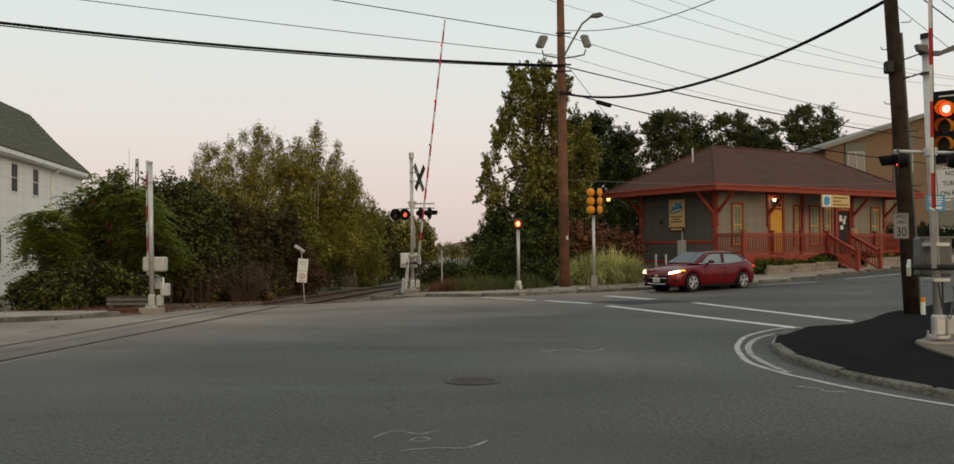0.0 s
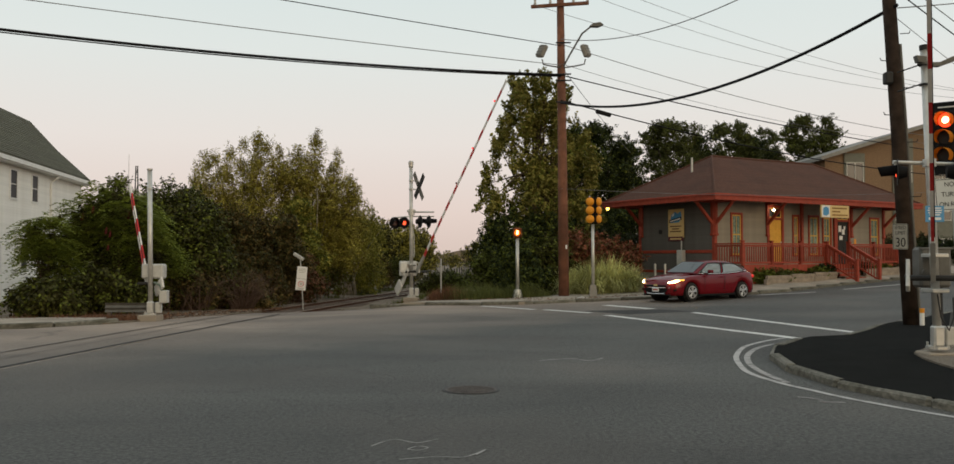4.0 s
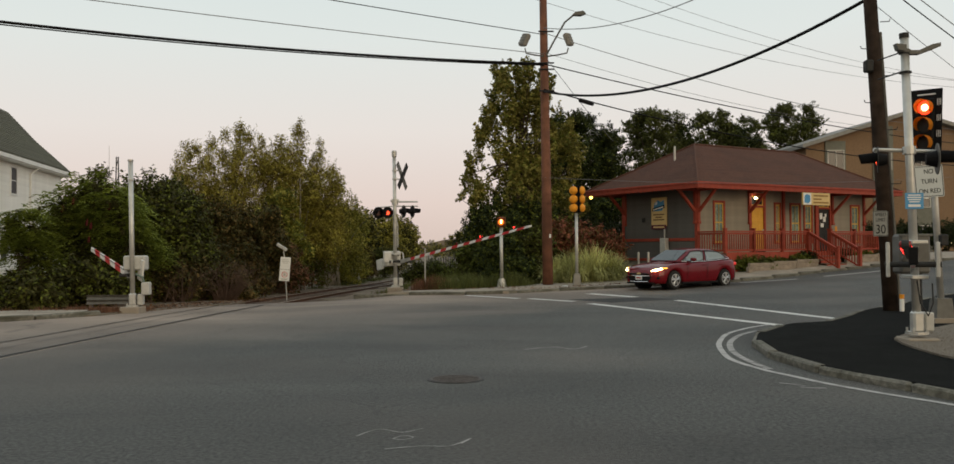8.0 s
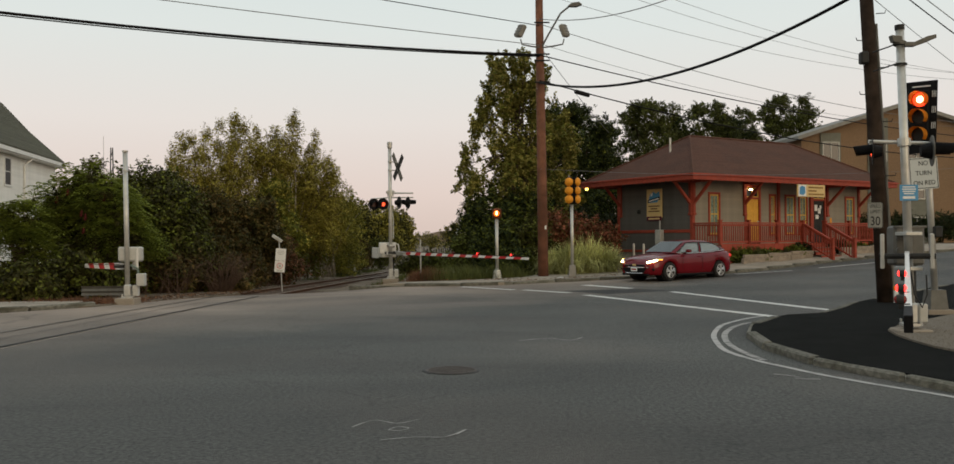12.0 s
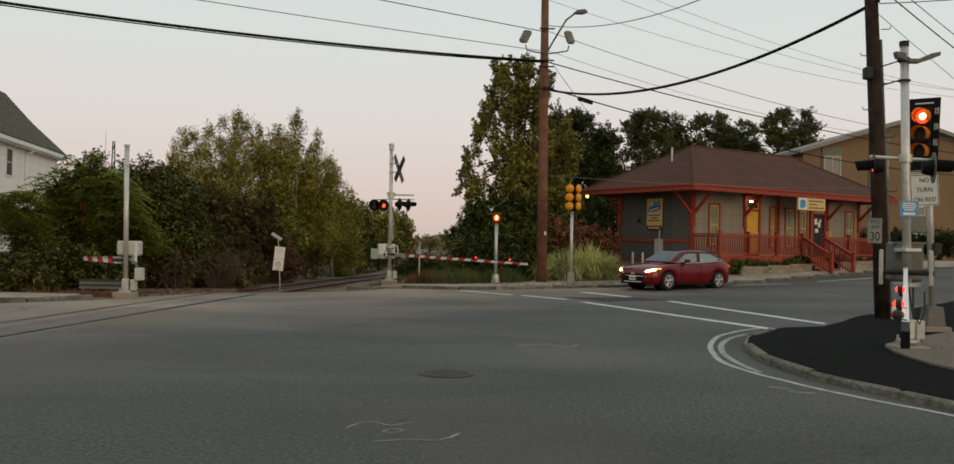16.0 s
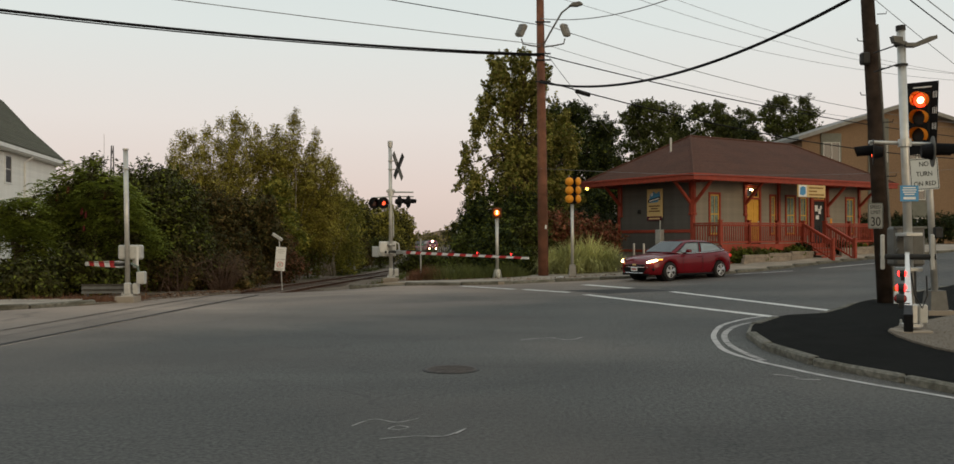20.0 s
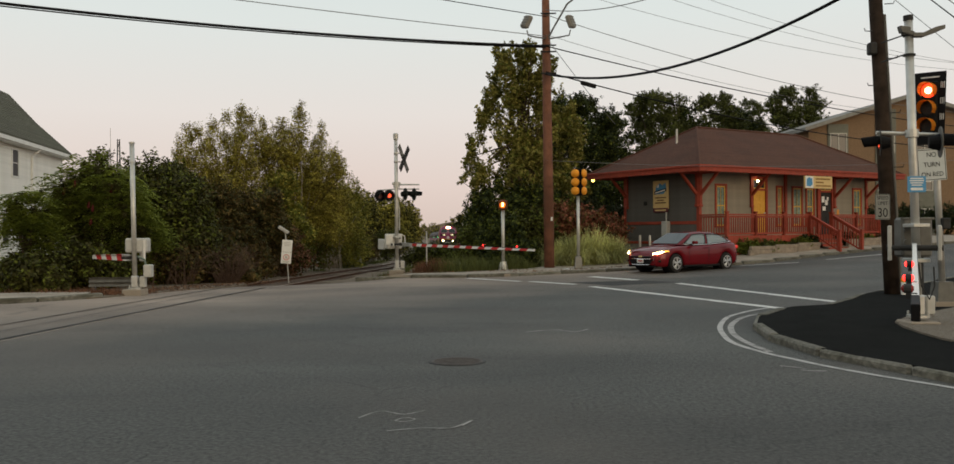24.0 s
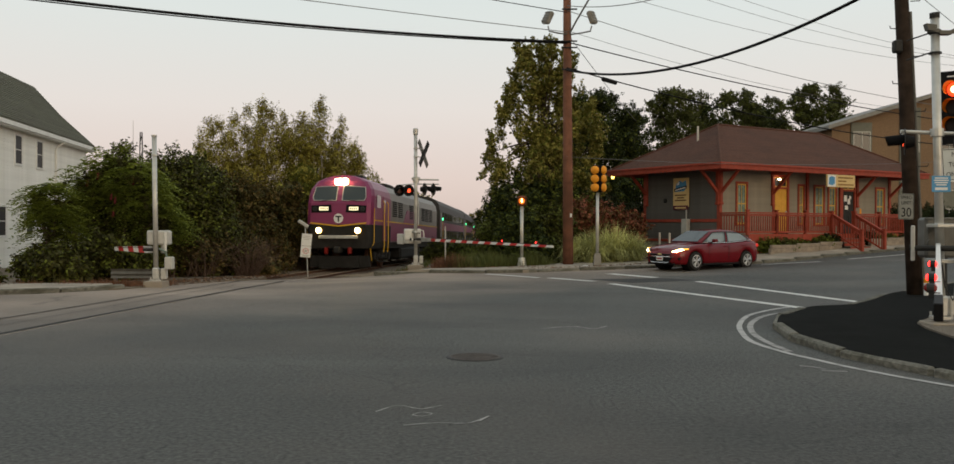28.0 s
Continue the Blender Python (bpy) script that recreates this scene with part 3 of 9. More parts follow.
# ---- railway ----
def railway():
    root = empty("railway_track", Matrix(), "rusty rails on timber ties, flush through the road crossing", "railway", kind="structure")
    ys = [-40 + 2.0 * i for i in range(0, 30)] + [20 + 3 * i for i in range(0, 60)] + [200 + 12 * i for i in range(60)]
    for side in (-1, 1):
        bm, head = bmesh.new(), bmesh.new()
        pts = []
        for y in ys:
            x, z = track(y)
            x2, z2 = track(y + 0.5)
            d = Vector((x2 - x, 0.5, 0)).normalized()
            n = Vector((d.y, -d.x, 0))
            pts.append((Vector((x, y, z)) + n * side * 0.7525, n))
        for target, prof in ((bm, ((-0.07, -0.17), (0.07, -0.17), (0.07, -0.15), (0.014, -0.13), (0.014, -0.04), (0.036, -0.03), (0.036, -0.004), (-0.036, -0.004), (-0.036, -0.03), (-0.014, -0.04), (-0.014, -0.13), (-0.07, -0.15))), (head, ((-0.03, -0.006), (0.03, -0.006), (0.028, 0.003), (-0.028, 0.003)))):
            prev = None
            for p, n in pts:
                ring = [target.verts.new(p + n * u + Vector((0, 0, v + 0.006))) for u, v in prof]
                if prev:
                    for i in range(len(prof)):
                        target.faces.new((prev[i], prev[(i + 1) % len(prof)], ring[(i + 1) % len(prof)], ring[i]))
                prev = ring
            bmesh.ops.recalc_face_normals(target, faces=list(target.faces))
        r = part("rail", bm, RUST, root, "rusty steel rail")
        part("rail_head", head, RAIL_TOP, r, "polished rail head")
    # flangeways through the asphalt
    for side, w in ((-1, 0.05), (1, 0.075)):
        bm = bmesh.new()
        prev = None
        for i in range(0, 34):
            y = -12 + i * 1.18
            x, z = track(y)
            c = x + side * (0.7525 - 0.075)
            v = [bm.verts.new((c - w / 2, y, gz(c, y) + 0.014)), bm.verts.new((c + w / 2, y, gz(c, y) + 0.014))]
            if prev:
                bm.faces.new((prev[0], prev[1], v[1], v[0]))
            prev = v
        part("flangeway", bm, BLACK, root, "dark rubber flangeway beside the rail")
    for off in (-0.05,):
        bm = bmesh.new()
        prev = None
        for i in range(0, 32):
            y = -12 + i * 1.18
            c = track(y)[0] + off
            v = [bm.verts.new((c - 0.012, y, gz(c, y) + 0.012)), bm.verts.new((c + 0.012, y, gz(c, y) + 0.012))]
            if prev:
                bm.faces.new((prev[0], prev[1], v[1], v[0]))
            prev = v
        part("panel_joint", bm, DARK_METAL, root, "thin joint between crossing panels")
    bed = bmesh.new()
    prev = None
    for i in range(0, 170):
        y = 29.5 + i * (0.8 if i < 60 else 6)  if i < 60 else 77.5 + (i - 60) * 6
        x, z = track(y)
        k = min(1.0, i / 4)
        prof = ((-3.4, -0.32), (-1.9, -0.12), (0, -0.10), (1.9, -0.12), (3.2, -0.34))
        ring = [bed.verts.new((x + u, y, z + v * k - 0.05 * (1 - k))) for u, v in prof]
        if prev:
            for a in range(4):
                bed.faces.new((prev[a], prev[a + 1], ring[a + 1], ring[a]))
        prev = ring
    part("ballast_bed", bed, BALLAST, root, "brown-grey ballast bed", smooth=True)
    tie = bmesh.new()
    bbox(tie, -1.3, 1.3, -0.11, 0.11, -0.16, 0, r=0.012)
    me = mesh_of("tie", tie, TIE_WOOD)
    rnd = random.Random(3)
    for i in range(120):
        y = 30.0 + i * 0.56
        x, z = track(y)
        put("tie", me, root, pose(x + rnd.uniform(-0.04, 0.04), y, z - 0.085, 0, 0, rnd.uniform(-1.5, 1.5) + 2.0))
    # loose ballast stones beside the rails
    st = bmesh.new()
    for i in range(2600):
        y = 29.0 + rnd.random() ** 1.7 * 40
        x, z = track(y)
        u = rnd.uniform(-3.0, 2.8)
        s = rnd.uniform(0.025, 0.06)
        c = Vector((x + u, y, z - 0.11 - 0.06 * max(0, abs(u) - 1.9) + s * 0.2))
        v = [st.verts.new(c + Vector((rnd.uniform(0.6, 1) * a * s, rnd.uniform(0.6, 1) * b * s, rnd.uniform(0.6, 1) * e * s))) for a, b, e in ((1, 0, 0), (-1, 0, 0), (0, 1, 0), (0, -1, 0), (0, 0, 0.8), (0, 0, -0.8))]
        for f in ((0, 2, 4), (2, 1, 4), (1, 3, 4), (3, 0, 4), (2, 0, 5), (1, 2, 5), (3, 1, 5), (0, 3, 5)):
            st.faces.new([v[k] for k in f])
    for i in range(420):
        f, w = rnd.random(), rnd.uniform(0.0, 1.6)
        x, y = -9.7 + 1.9 * f - w, 22.9 + 5.6 * f + w * 0.3
        s = rnd.uniform(0.015, 0.06)
        c = Vector((x, y, gz(x, y) + 0.02 + s * 0.3))
        v = [st.verts.new(c + Vector((rnd.uniform(0.6, 1) * a * s, rnd.uniform(0.6, 1) * b * s, rnd.uniform(0.6, 1) * e * s))) for a, b, e in ((1, 0, 0), (-1, 0, 0), (0, 1, 0), (0, -1, 0), (0, 0, 0.8), (0, 0, -0.8))]
        for f in ((0, 2, 4), (2, 1, 4), (1, 3, 4), (3, 0, 4), (2, 0, 5), (1, 2, 5), (3, 1, 5), (0, 3, 5)):
            st.faces.new([v[k] for k in f])
    tagged(part("ballast_stones", st, BALLAST), "loose ballast stones scattered along the rails", "stones", kind="stuff")
    st = bmesh.new()
    for i in range(3600):
        x, y = rnd.uniform(6.3, 9.5), rnd.uniform(9.5, 16.2)
        n, hit = len(GRAVEL_BED), False
        for k in range(n):
            (x0, y0), (x1, y1) = GRAVEL_BED[k], GRAVEL_BED[k - 1]
            if (y0 > y) != (y1 > y) and x < (x1 - x0) * (y - y0) / (y1 - y0) + x0:
                hit = not hit
        if not hit:
            continue
        s = rnd.uniform(0.007, 0.02)
        c = Vector((x, y, 0.136))
        v = [st.verts.new(c + Vector((rnd.uniform(0.6, 1) * a * s, rnd.uniform(0.6, 1) * b * s, rnd.uniform(0.6, 1) * e * s))) for a, b, e in ((1, 0, 0), (-1, 0, 0), (0, 1, 0), (0, -1, 0), (0, 0, 0.8), (0, 0, -0.8))]
        for f in ((0, 2, 4), (2, 1, 4), (1, 3, 4), (3, 0, 4), (2, 0, 5), (1, 2, 5), (3, 1, 5), (0, 3, 5)):
            st.faces.new([v[k] for k in f])
    tagged(part("gravel_stones", st, GRAVEL), "small brown gravel stones on the bed", "gravel", kind="stuff")


railway()


# ---- signals, poles, signs ----
RED_GLOW = glow("red_lamp_lit", (1.0, 0.025, 0.02), 5.0)
FLASH_GLOW = glow("flasher_lit", (1.0, 0.09, 0.03), 2.2)
ORANGE_GLOW = glow("orange_lamp_lit", (1.0, 0.20, 0.015), 1.5)
TRAFFIC_RED = glow("traffic_red_lit", (1.0, 0.05, 0.012), 2.6)
SIGNAL_CORE = glow("signal_lamp_core", (1.0, 0.66, 0.28), 7.0)
DARK_ORANGE = mat("faded_orange_housing", (0.16, 0.05, 0.018), 0.6, vary=0.2, scale=8)
WEATHERED_BASE = mat("weathered_pedestal", (0.25, 0.24, 0.22), 0.8, 0.1, vary=0.15, scale=6, stain=(0.15, 0.14, 0.12), stain_amt=0.5, stain_scale=4)
DARK_LENS = mat("unlit_red_lens", (0.06, 0.008, 0.006), 0.3, vary=0.1)
RED_LENS = mat("red_lens", (0.20, 0.015, 0.012), 0.25, vary=0.1)
MACHINE_GREY = mat("weathered_machine_grey", (0.135, 0.133, 0.124), 0.6, 0.2, vary=0.15, scale=6, stain=(0.09, 0.085, 0.075), stain_amt=0.5, stain_scale=4)
PALE_GREY = mat("pale_grey_casting", (0.60, 0.59, 0.56), 0.6, vary=0.08, scale=6, stain=(0.42, 0.40, 0.37), stain_amt=0.4, stain_scale=4)
WARM_LAMP = glow("warm_lamp", (1.0, 0.78, 0.35), 9.0)


def writing(text, size, material, parent, m, name="lettering"):
    cu = bpy.data.curves.new(name, "FONT")
    cu.body, cu.size, cu.align_x, cu.align_y, cu.extrude = text, size, "CENTER", "CENTER", 0.001
    tmp = bpy.data.objects.new(name, cu)
    me = bpy.data.meshes.new_from_object(tmp)
    bpy.data.objects.remove(tmp)
    me.materials.clear()
    me.materials.append(material)
    ob = new(name, me)
    ob.parent, ob.matrix_basis = parent, m
    return ob


FACE = Matrix.Rotation(math.pi / 2, 4, "X")  # text that stands upright and faces -y


def plate(bm, w, h, t=0.004, r=0.03, z=0.0, y=0.0):
    """An upright sign plate with rounded corners, facing -y."""
    out = []
    for cx, cz, a0 in ((w / 2 - r, h / 2 - r, 0), (-w / 2 + r, h / 2 - r, 90), (-w / 2 + r, -h / 2 + r, 180), (w / 2 - r, -h / 2 + r, 270)):
        for k in range(4):
            a = radians(a0 + k * 30)
            out.append((cx + r * math.cos(a), cz + r * math.sin(a) + z))
    prism(bm, out, y, y + t, "y")


def mast_base(root, foot=0.28, h=0.10):
    b = bmesh.new()
    bbox(b, -foot, foot, -foot, foot, -0.2, h, r=0.02)
    part("footing", b, CONCRETE, root, "chipped concrete footing")
    b = bmesh.new()
    prism(b, [(0.17 * math.cos(a), 0.17 * math.sin(a)) for a in [k * math.pi / 4 + 0.39 for k in range(8)]], 0.10, 0.14)
    for k in range(4):
        a = k * math.pi / 2 + 0.78
        tube(b, [(0.15 * math.cos(a), 0.15 * math.sin(a), 0.1), (0.15 * math.cos(a), 0.15 * math.sin(a), 0.2)], 0.018, 6)
    bbox(b, -0.085, 0.085, -0.085, 0.085, 0.13, 0.46, r=0.03)
    part("base_casting", b, STEEL, root, "cast metal mast base")
    b = bmesh.new()
    bbox(b, 0.125, 0.27, -0.02, 0.16, 0.14, 0.44, r=0.02)
    part("junction_box", b, GREY_BOX, root)


def gate_machine(root, z, side=1, yaw=0.0):
    b = bmesh.new()
    m = Matrix.Translation((0, 0, z)) @ Matrix.Rotation(yaw, 4, "Z")
    bbox(b, -0.30, 0.30, 0.10, 0.42, -0.28, 0.28, r=0.03, m=m)
    body = part("gate_machine", b, PALE_GREY, root, "pale cast gate machine housing")
    b = bmesh.new()
    for u in (-0.17, 0.17):
        tube(b, [m @ Vector((u, 0.08, 0.14)), m @ Vector((u, 0.05, 0.14))], 0.05, 10)
        tube(b, [m @ Vector((u, 0.08, -0.1)), m @ Vector((u, 0.05, -0.1))], 0.05, 10)
    each("cover_bolt", b, DARK_METAL, body)
    b = bmesh.new()
    for dz in (-0.16, 0.16):
        bbox(b, -0.12, 0.12, -0.12, 0.14, dz - 0.03, dz + 0.03, r=0.01, m=m)
    each("clamp", b, STEEL, root)
    b = bmesh.new()
    tube(b, [m @ Vector((0.2, 0.25, -0.28)), m @ Vector((0.24, 0.2, -0.55)), m @ Vector((0.14, 0.05, -0.8)), m @ Vector((0.2, 0, -1.0))], 0.022, 6)
    part("conduit", b, DARK_METAL, root)
    return body


def gate_arm(parent, length, stripe_len, lamps, wide=0.10, lit=(), weight=GREY_BOX, half=0.40, tail=1.0, plates=False, thick=0.018, sides=(-1, 1), lamp_y=0.0, tip=False):
    """A striped barrier arm along +x of its own space, with a counterweight behind the pivot."""
    root = empty("gate_arm", Matrix())
    root.parent = parent
    shaft = bmesh.new()
    tube(shaft, [(0, -half - 0.05, 0), (0, half + 0.05, 0)], 0.045, 10)
    part("shaft", shaft, DARK_METAL, root)
    for s in sides:
        if plates:
            b = bmesh.new()
            bbox(b, -0.10 - 0.26 * (len(sides) == 1), 0.05 - 0.1 * (len(sides) == 1), s * half - 0.03, s * half + 0.03, -0.2 + 0.1 * (len(sides) == 1), 0.35 + 0.13 * (len(sides) == 1), r=0.012)
            part("counterweight", b, weight, root, "pale steel counterweight plate")
            continue
        b = bmesh.new()
        prism(b, [(0.12, 0.06), (-0.35 * tail, 0.10), (-0.75 * tail, 0.12), (-0.75 * tail, -0.14), (-0.3 * tail, -0.12), (0.12, -0.06)], s * half - 0.015, s * half + 0.015, "y")
        part("counterweight_arm", b, weight, root, "grey counterweight arm")
        b = bmesh.new()
        bbox(b, -0.95 * tail, -0.5 * tail, s * (half + 0.05) - 0.03, s * (half + 0.05) + 0.03, -0.2, 0.2, r=0.015)
        part("counterweight", b, weight, root)
    b = bmesh.new()
    r_ = min(0.9, length * 0.1)
    prism(b, [(0.0, 0.08), (r_, wide / 2), (r_, -wide / 2), (0.0, -0.08)], -thick - 0.012, thick + 0.012, "y")
    part("arm_bracket", b, STEEL, root)
    start = 0.2 if length < 4 else 0.4
    n = max(2, round((length - start) / stripe_len))
    for i in range(n):
        a, c = start + (length - start) * i / n, start + (length - start) * (i + 1) / n
        w0, w1 = wide * (1 - 0.4 * i / n) / 2, wide * (1 - 0.4 * (i + 1) / n) / 2
        s = 0.10
        b = bmesh.new()
        prism(b, [(a + (s if i else 0), w0), (c + (s if i < n - 1 else 0), w1), (c - (s if i < n - 1 else 0) * 0, -w1), (a, -w0)], -thick, thick, "y")
        part("stripe", b, RED_STRIPE if i % 2 else WHITE_STRIPE, root, "red stripe" if i % 2 else "white stripe")
    for k, s in enumerate(lamps):
        b = bmesh.new()
        tube(b, [(s, lamp_y - 0.024, 0.09), (s, lamp_y + 0.024, 0.09)], 0.034, 12)
        box(b, s - 0.015, s + 0.015, lamp_y - 0.012, 0.012, 0.02, 0.06)
        lp = part("arm_lamp", b, DARK_METAL, root, "black lamp housing")
        for yy in (-1, 1):
            b = bmesh.new()
            tube(b, [(s, lamp_y + yy * 0.022, 0.09), (s, lamp_y + yy * 0.034, 0.09), (s, lamp_y + yy * 0.042, 0.09)], [0.03, 0.024, 0.01], 14)
            part("lens", b, RED_GLOW if k in lit else RED_LENS, lp, "glowing red lens" if k in lit else "red lens")
    if tip:
        e = wide * 0.3
        b = bmesh.new()
        prism(b, [(start, wide / 2), (length - 0.6, e + 0.004), (length - 0.6, e + 0.018), (start, wide / 2 + 0.014)], -thick - 0.003, thick + 0.003, "y")
        part("edge_strip", b, WHITE_STRIPE, root, "white upper edge of the arm")
        part("arm_tip", boxed(length - 0.6, length + 0.03, -thick - 0.006, thick + 0.006, -e - 0.02, e + 0.02, r=0.006), BLACK, root, "black rubber arm tip")
    wire = bmesh.new()
    tube(wire, [(0.3, 0.03, 0.06), (length * 0.5, 0.025, 0.05), (length - 0.3, 0.02, 0.04)], 0.008, 5)
    part("lamp_cable", wire, BLACK, root)
    return root


def flasher(parent, p, facing, lit, disc=BLACK, size=1.0):
    """A round railway flasher with its black backing disc and hood. facing: yaw of the way it looks, from -y."""
    m = Matrix.Translation(p) @ Matrix.Rotation(facing, 4, "Z") @ Matrix.Scale(size, 4)
    b = bmesh.new()
    tube(b, [m @ Vector((0, 0.0, 0)), m @ Vector((0, 0.015, 0))], 0.29 * size, 24)
    back = part("flasher", b, disc, parent, "black backing disc of a flashing light" if disc is BLACK else "grey backing disc of a flashing light")
    b = bmesh.new()
    tube(b, [m @ Vector((0, 0.02, 0)), m @ Vector((0, 0.2, 0))], [0.16 * size, 0.11 * size], 14)
    part("housing", b, BLACK, back)
    b = bmesh.new()
    tube(b, [m @ Vector((0, -0.005, 0)), m @ Vector((0, -0.02, 0))], [0.145 * size, 0.13 * size], 18)
    lens = part("lens", b, RED_LENS if lit else DARK_LENS, back, "red lens")
    if lit:
        b = bmesh.new()
        tube(b, [m @ Vector((0, -0.021, -0.01)), m @ Vector((0, -0.03, -0.01))], [0.10 * size, 0.07 * size], 14)
        part("lit_centre", b, FLASH_GLOW, back, "glowing orange-red lamp")
    b = bmesh.new()
    ring0, ring1 = [], []
    for k in range(15):
        a = radians(-20 + 220 * k / 14)
        ring0.append(b.verts.new(m @ Vector((0.165 * math.cos(a), 0, 0.165 * math.sin(a)))))
        ring1.append(b.verts.new(m @ Vector((0.15 * math.cos(a), -0.34 - 0.05 * math.sin(a), 0.15 * math.sin(a) - 0.02))))
    for k in range(14):
        b.faces.new((ring0[k], ring0[k + 1], ring1[k + 1], ring1[k]))
    bmesh.ops.solidify(b, geom=list(b.faces), thickness=0.006)
    part("hood", b, BLACK, back)


def middle_gate():
    root = empty("crossing_signal", pose(-3.15, 32.8, 0.05), "galvanized railroad crossing signal mast with crossbuck and flashers", "crossing signal", "crossing gates")
    mast_base(root)
    part("mast", tubed([(0, 0, 0.3), (-0.02, 0, 5.02)], 0.068, 14), STEEL, root, smooth=True)
    b = bmesh.new()
    tube(b, [(-0.02, 0, 4.9), (-0.02, 0, 4.97), (-0.02, 0, 5.03), (-0.02, 0, 5.21), (-0.02, 0, 5.25)], [0.05, 0.06, 0.09, 0.10, 0.08], 14)
    part("bell", b, STEEL, root, "grey electronic bell on the mast top")
    yaw = radians(71)  # the crossbuck turns its edge towards the corner
    M = Matrix.Translation((0.12, 0.0, 0)) @ Matrix.Rotation(yaw, 4, "Z")
    for s in (-1, 1):
        b = bmesh.new()
        bbox(b, -0.62, 0.62, -0.012, 0.012, -0.115, 0.115, r=0.004, m=M @ Matrix.Translation((0.34, -0.03 + 0.02 * s, 4.32)) @ Matrix.Rotation(s * radians(48), 4, "Y"))
        part("crossbuck_blade", b, DARK_METAL if s < 0 else MACHINE_GREY, root, "weathered grey crossbuck board, back side")
    b = bmesh.new()
    for z in (4.18, 4.5):
        tube(b, [(0, 0, z), (0.25, 0.2, z)], 0.02, 6)
        tube(b, [(0, 0, z - 0.02), (0, 0, z + 0.02)], 0.1, 12)
    each("crossbuck_bracket", b, STEEL, root)
    b = bmesh.new()
    tube(b, [(-0.1, 0.05, 3.32), (0.85, 0.10, 3.32)], 0.03, 8)
    tube(b, [(0, 0, 3.2), (0, 0, 3.42)], 0.12, 12)
    part("light_crossarm", b, STEEL, root)
    b = bmesh.new()
    bbox(b, -0.16, 0.16, -0.1, 0.1, 3.3, 3.4, r=0.02)
    part("junction_head", b, STEEL, root)
    for x, y, f, lit in ((-0.60, -0.2, 22, False), (-0.25, -0.26, 22, True)):
        flasher(root, (x, y, 2.9), radians(f), lit, BLACK, 0.75)
    for x, y, f in ((0.34, -0.1, 118), (0.66, 0.02, 118)):
        flasher(root, (x, y, 2.95), radians(f), False, DARK_METAL, 0.8)
    b = bmesh.new()
    tube(b, [(-0.75, 0.0, 3.1), (0, 0, 3.15), (0.85, 0.1, 3.15)], 0.025, 6)
    tube(b, [(0, 0, 3.0), (0.1, -0.02, 2.4), (0.1, -0.02, 1.6)], 0.02, 6)
    part("flasher_bracket", b, STEEL, root)
    gate_machine(root, 1.18, yaw=radians(35))
    b = bmesh.new()
    bbox(b, -0.42, -0.14, -0.1, 0.16, 1.02, 1.42, r=0.03)
    part("relay_box", b, PALE_GREY, root, "pale grey relay box")
    b = bmesh.new()
    tube(b, [(0.2, -0.14, 1.42), (0.3, -0.16, 1.38), (0.32, -0.16, 1.2), (0.31, -0.16, 1.02)], 0.022, 8)
    part("guard_bar", b, PALE_GREY, root, "bent pale guard bar")
    arm = gate_arm(root, 9.0, 0.40, (4.5, 6.1, 8.1), lit=(1, 2), weight=PALE_GREY, sides=(-1,), tail=1.25)
    return arm


def left_gate():
    root = empty("pedestrian_gate", pose(-9.395, 23.6, 0.0), "grey mast with a short striped gate arm beside the bushes", "crossing gate", "crossing gates")
    mast_base(root, 0.26)
    part("mast", tubed([(0, 0, 0.3), (-0.055, 0, 4.06)], 0.064, 14), STEEL, root, smooth=True)
    b = bmesh.new()
    tube(b, [(-0.055, 0, 4.05), (-0.055, 0, 4.09)], 0.078, 14)
    tube(b, [(-0.047, 0, 3.52), (-0.047, 0, 3.56)], 0.078, 14)
    each("mast_cap", b, STEEL, root)
    b = bmesh.new()
    bbox(b, -0.28, 0.32, 0.02, 0.34, 1.08, 1.48, r=0.04)
    part("machine_front", b, GREY_BOX, root)
    b = bmesh.new()
    bbox(b, 0.27, 0.48, -0.12, 0.1, 0.42, 0.76, r=0.02)
    part("cable_box", b, GREY_BOX, root)
    b = bmesh.new()
    tube(b, [(0.12, -0.08, 0.98), (0.3, -0.1, 0.9), (0.36, -0.05, 0.6)], 0.03, 8)
    part("hose", b, mat("green_grey_hose", (0.12, 0.16, 0.14), 0.6), root)
    return gate_arm(root, 3.2, 0.42, (), wide=0.19, half=0.22, weight=PALE_GREY, plates=True, sides=(-1,))


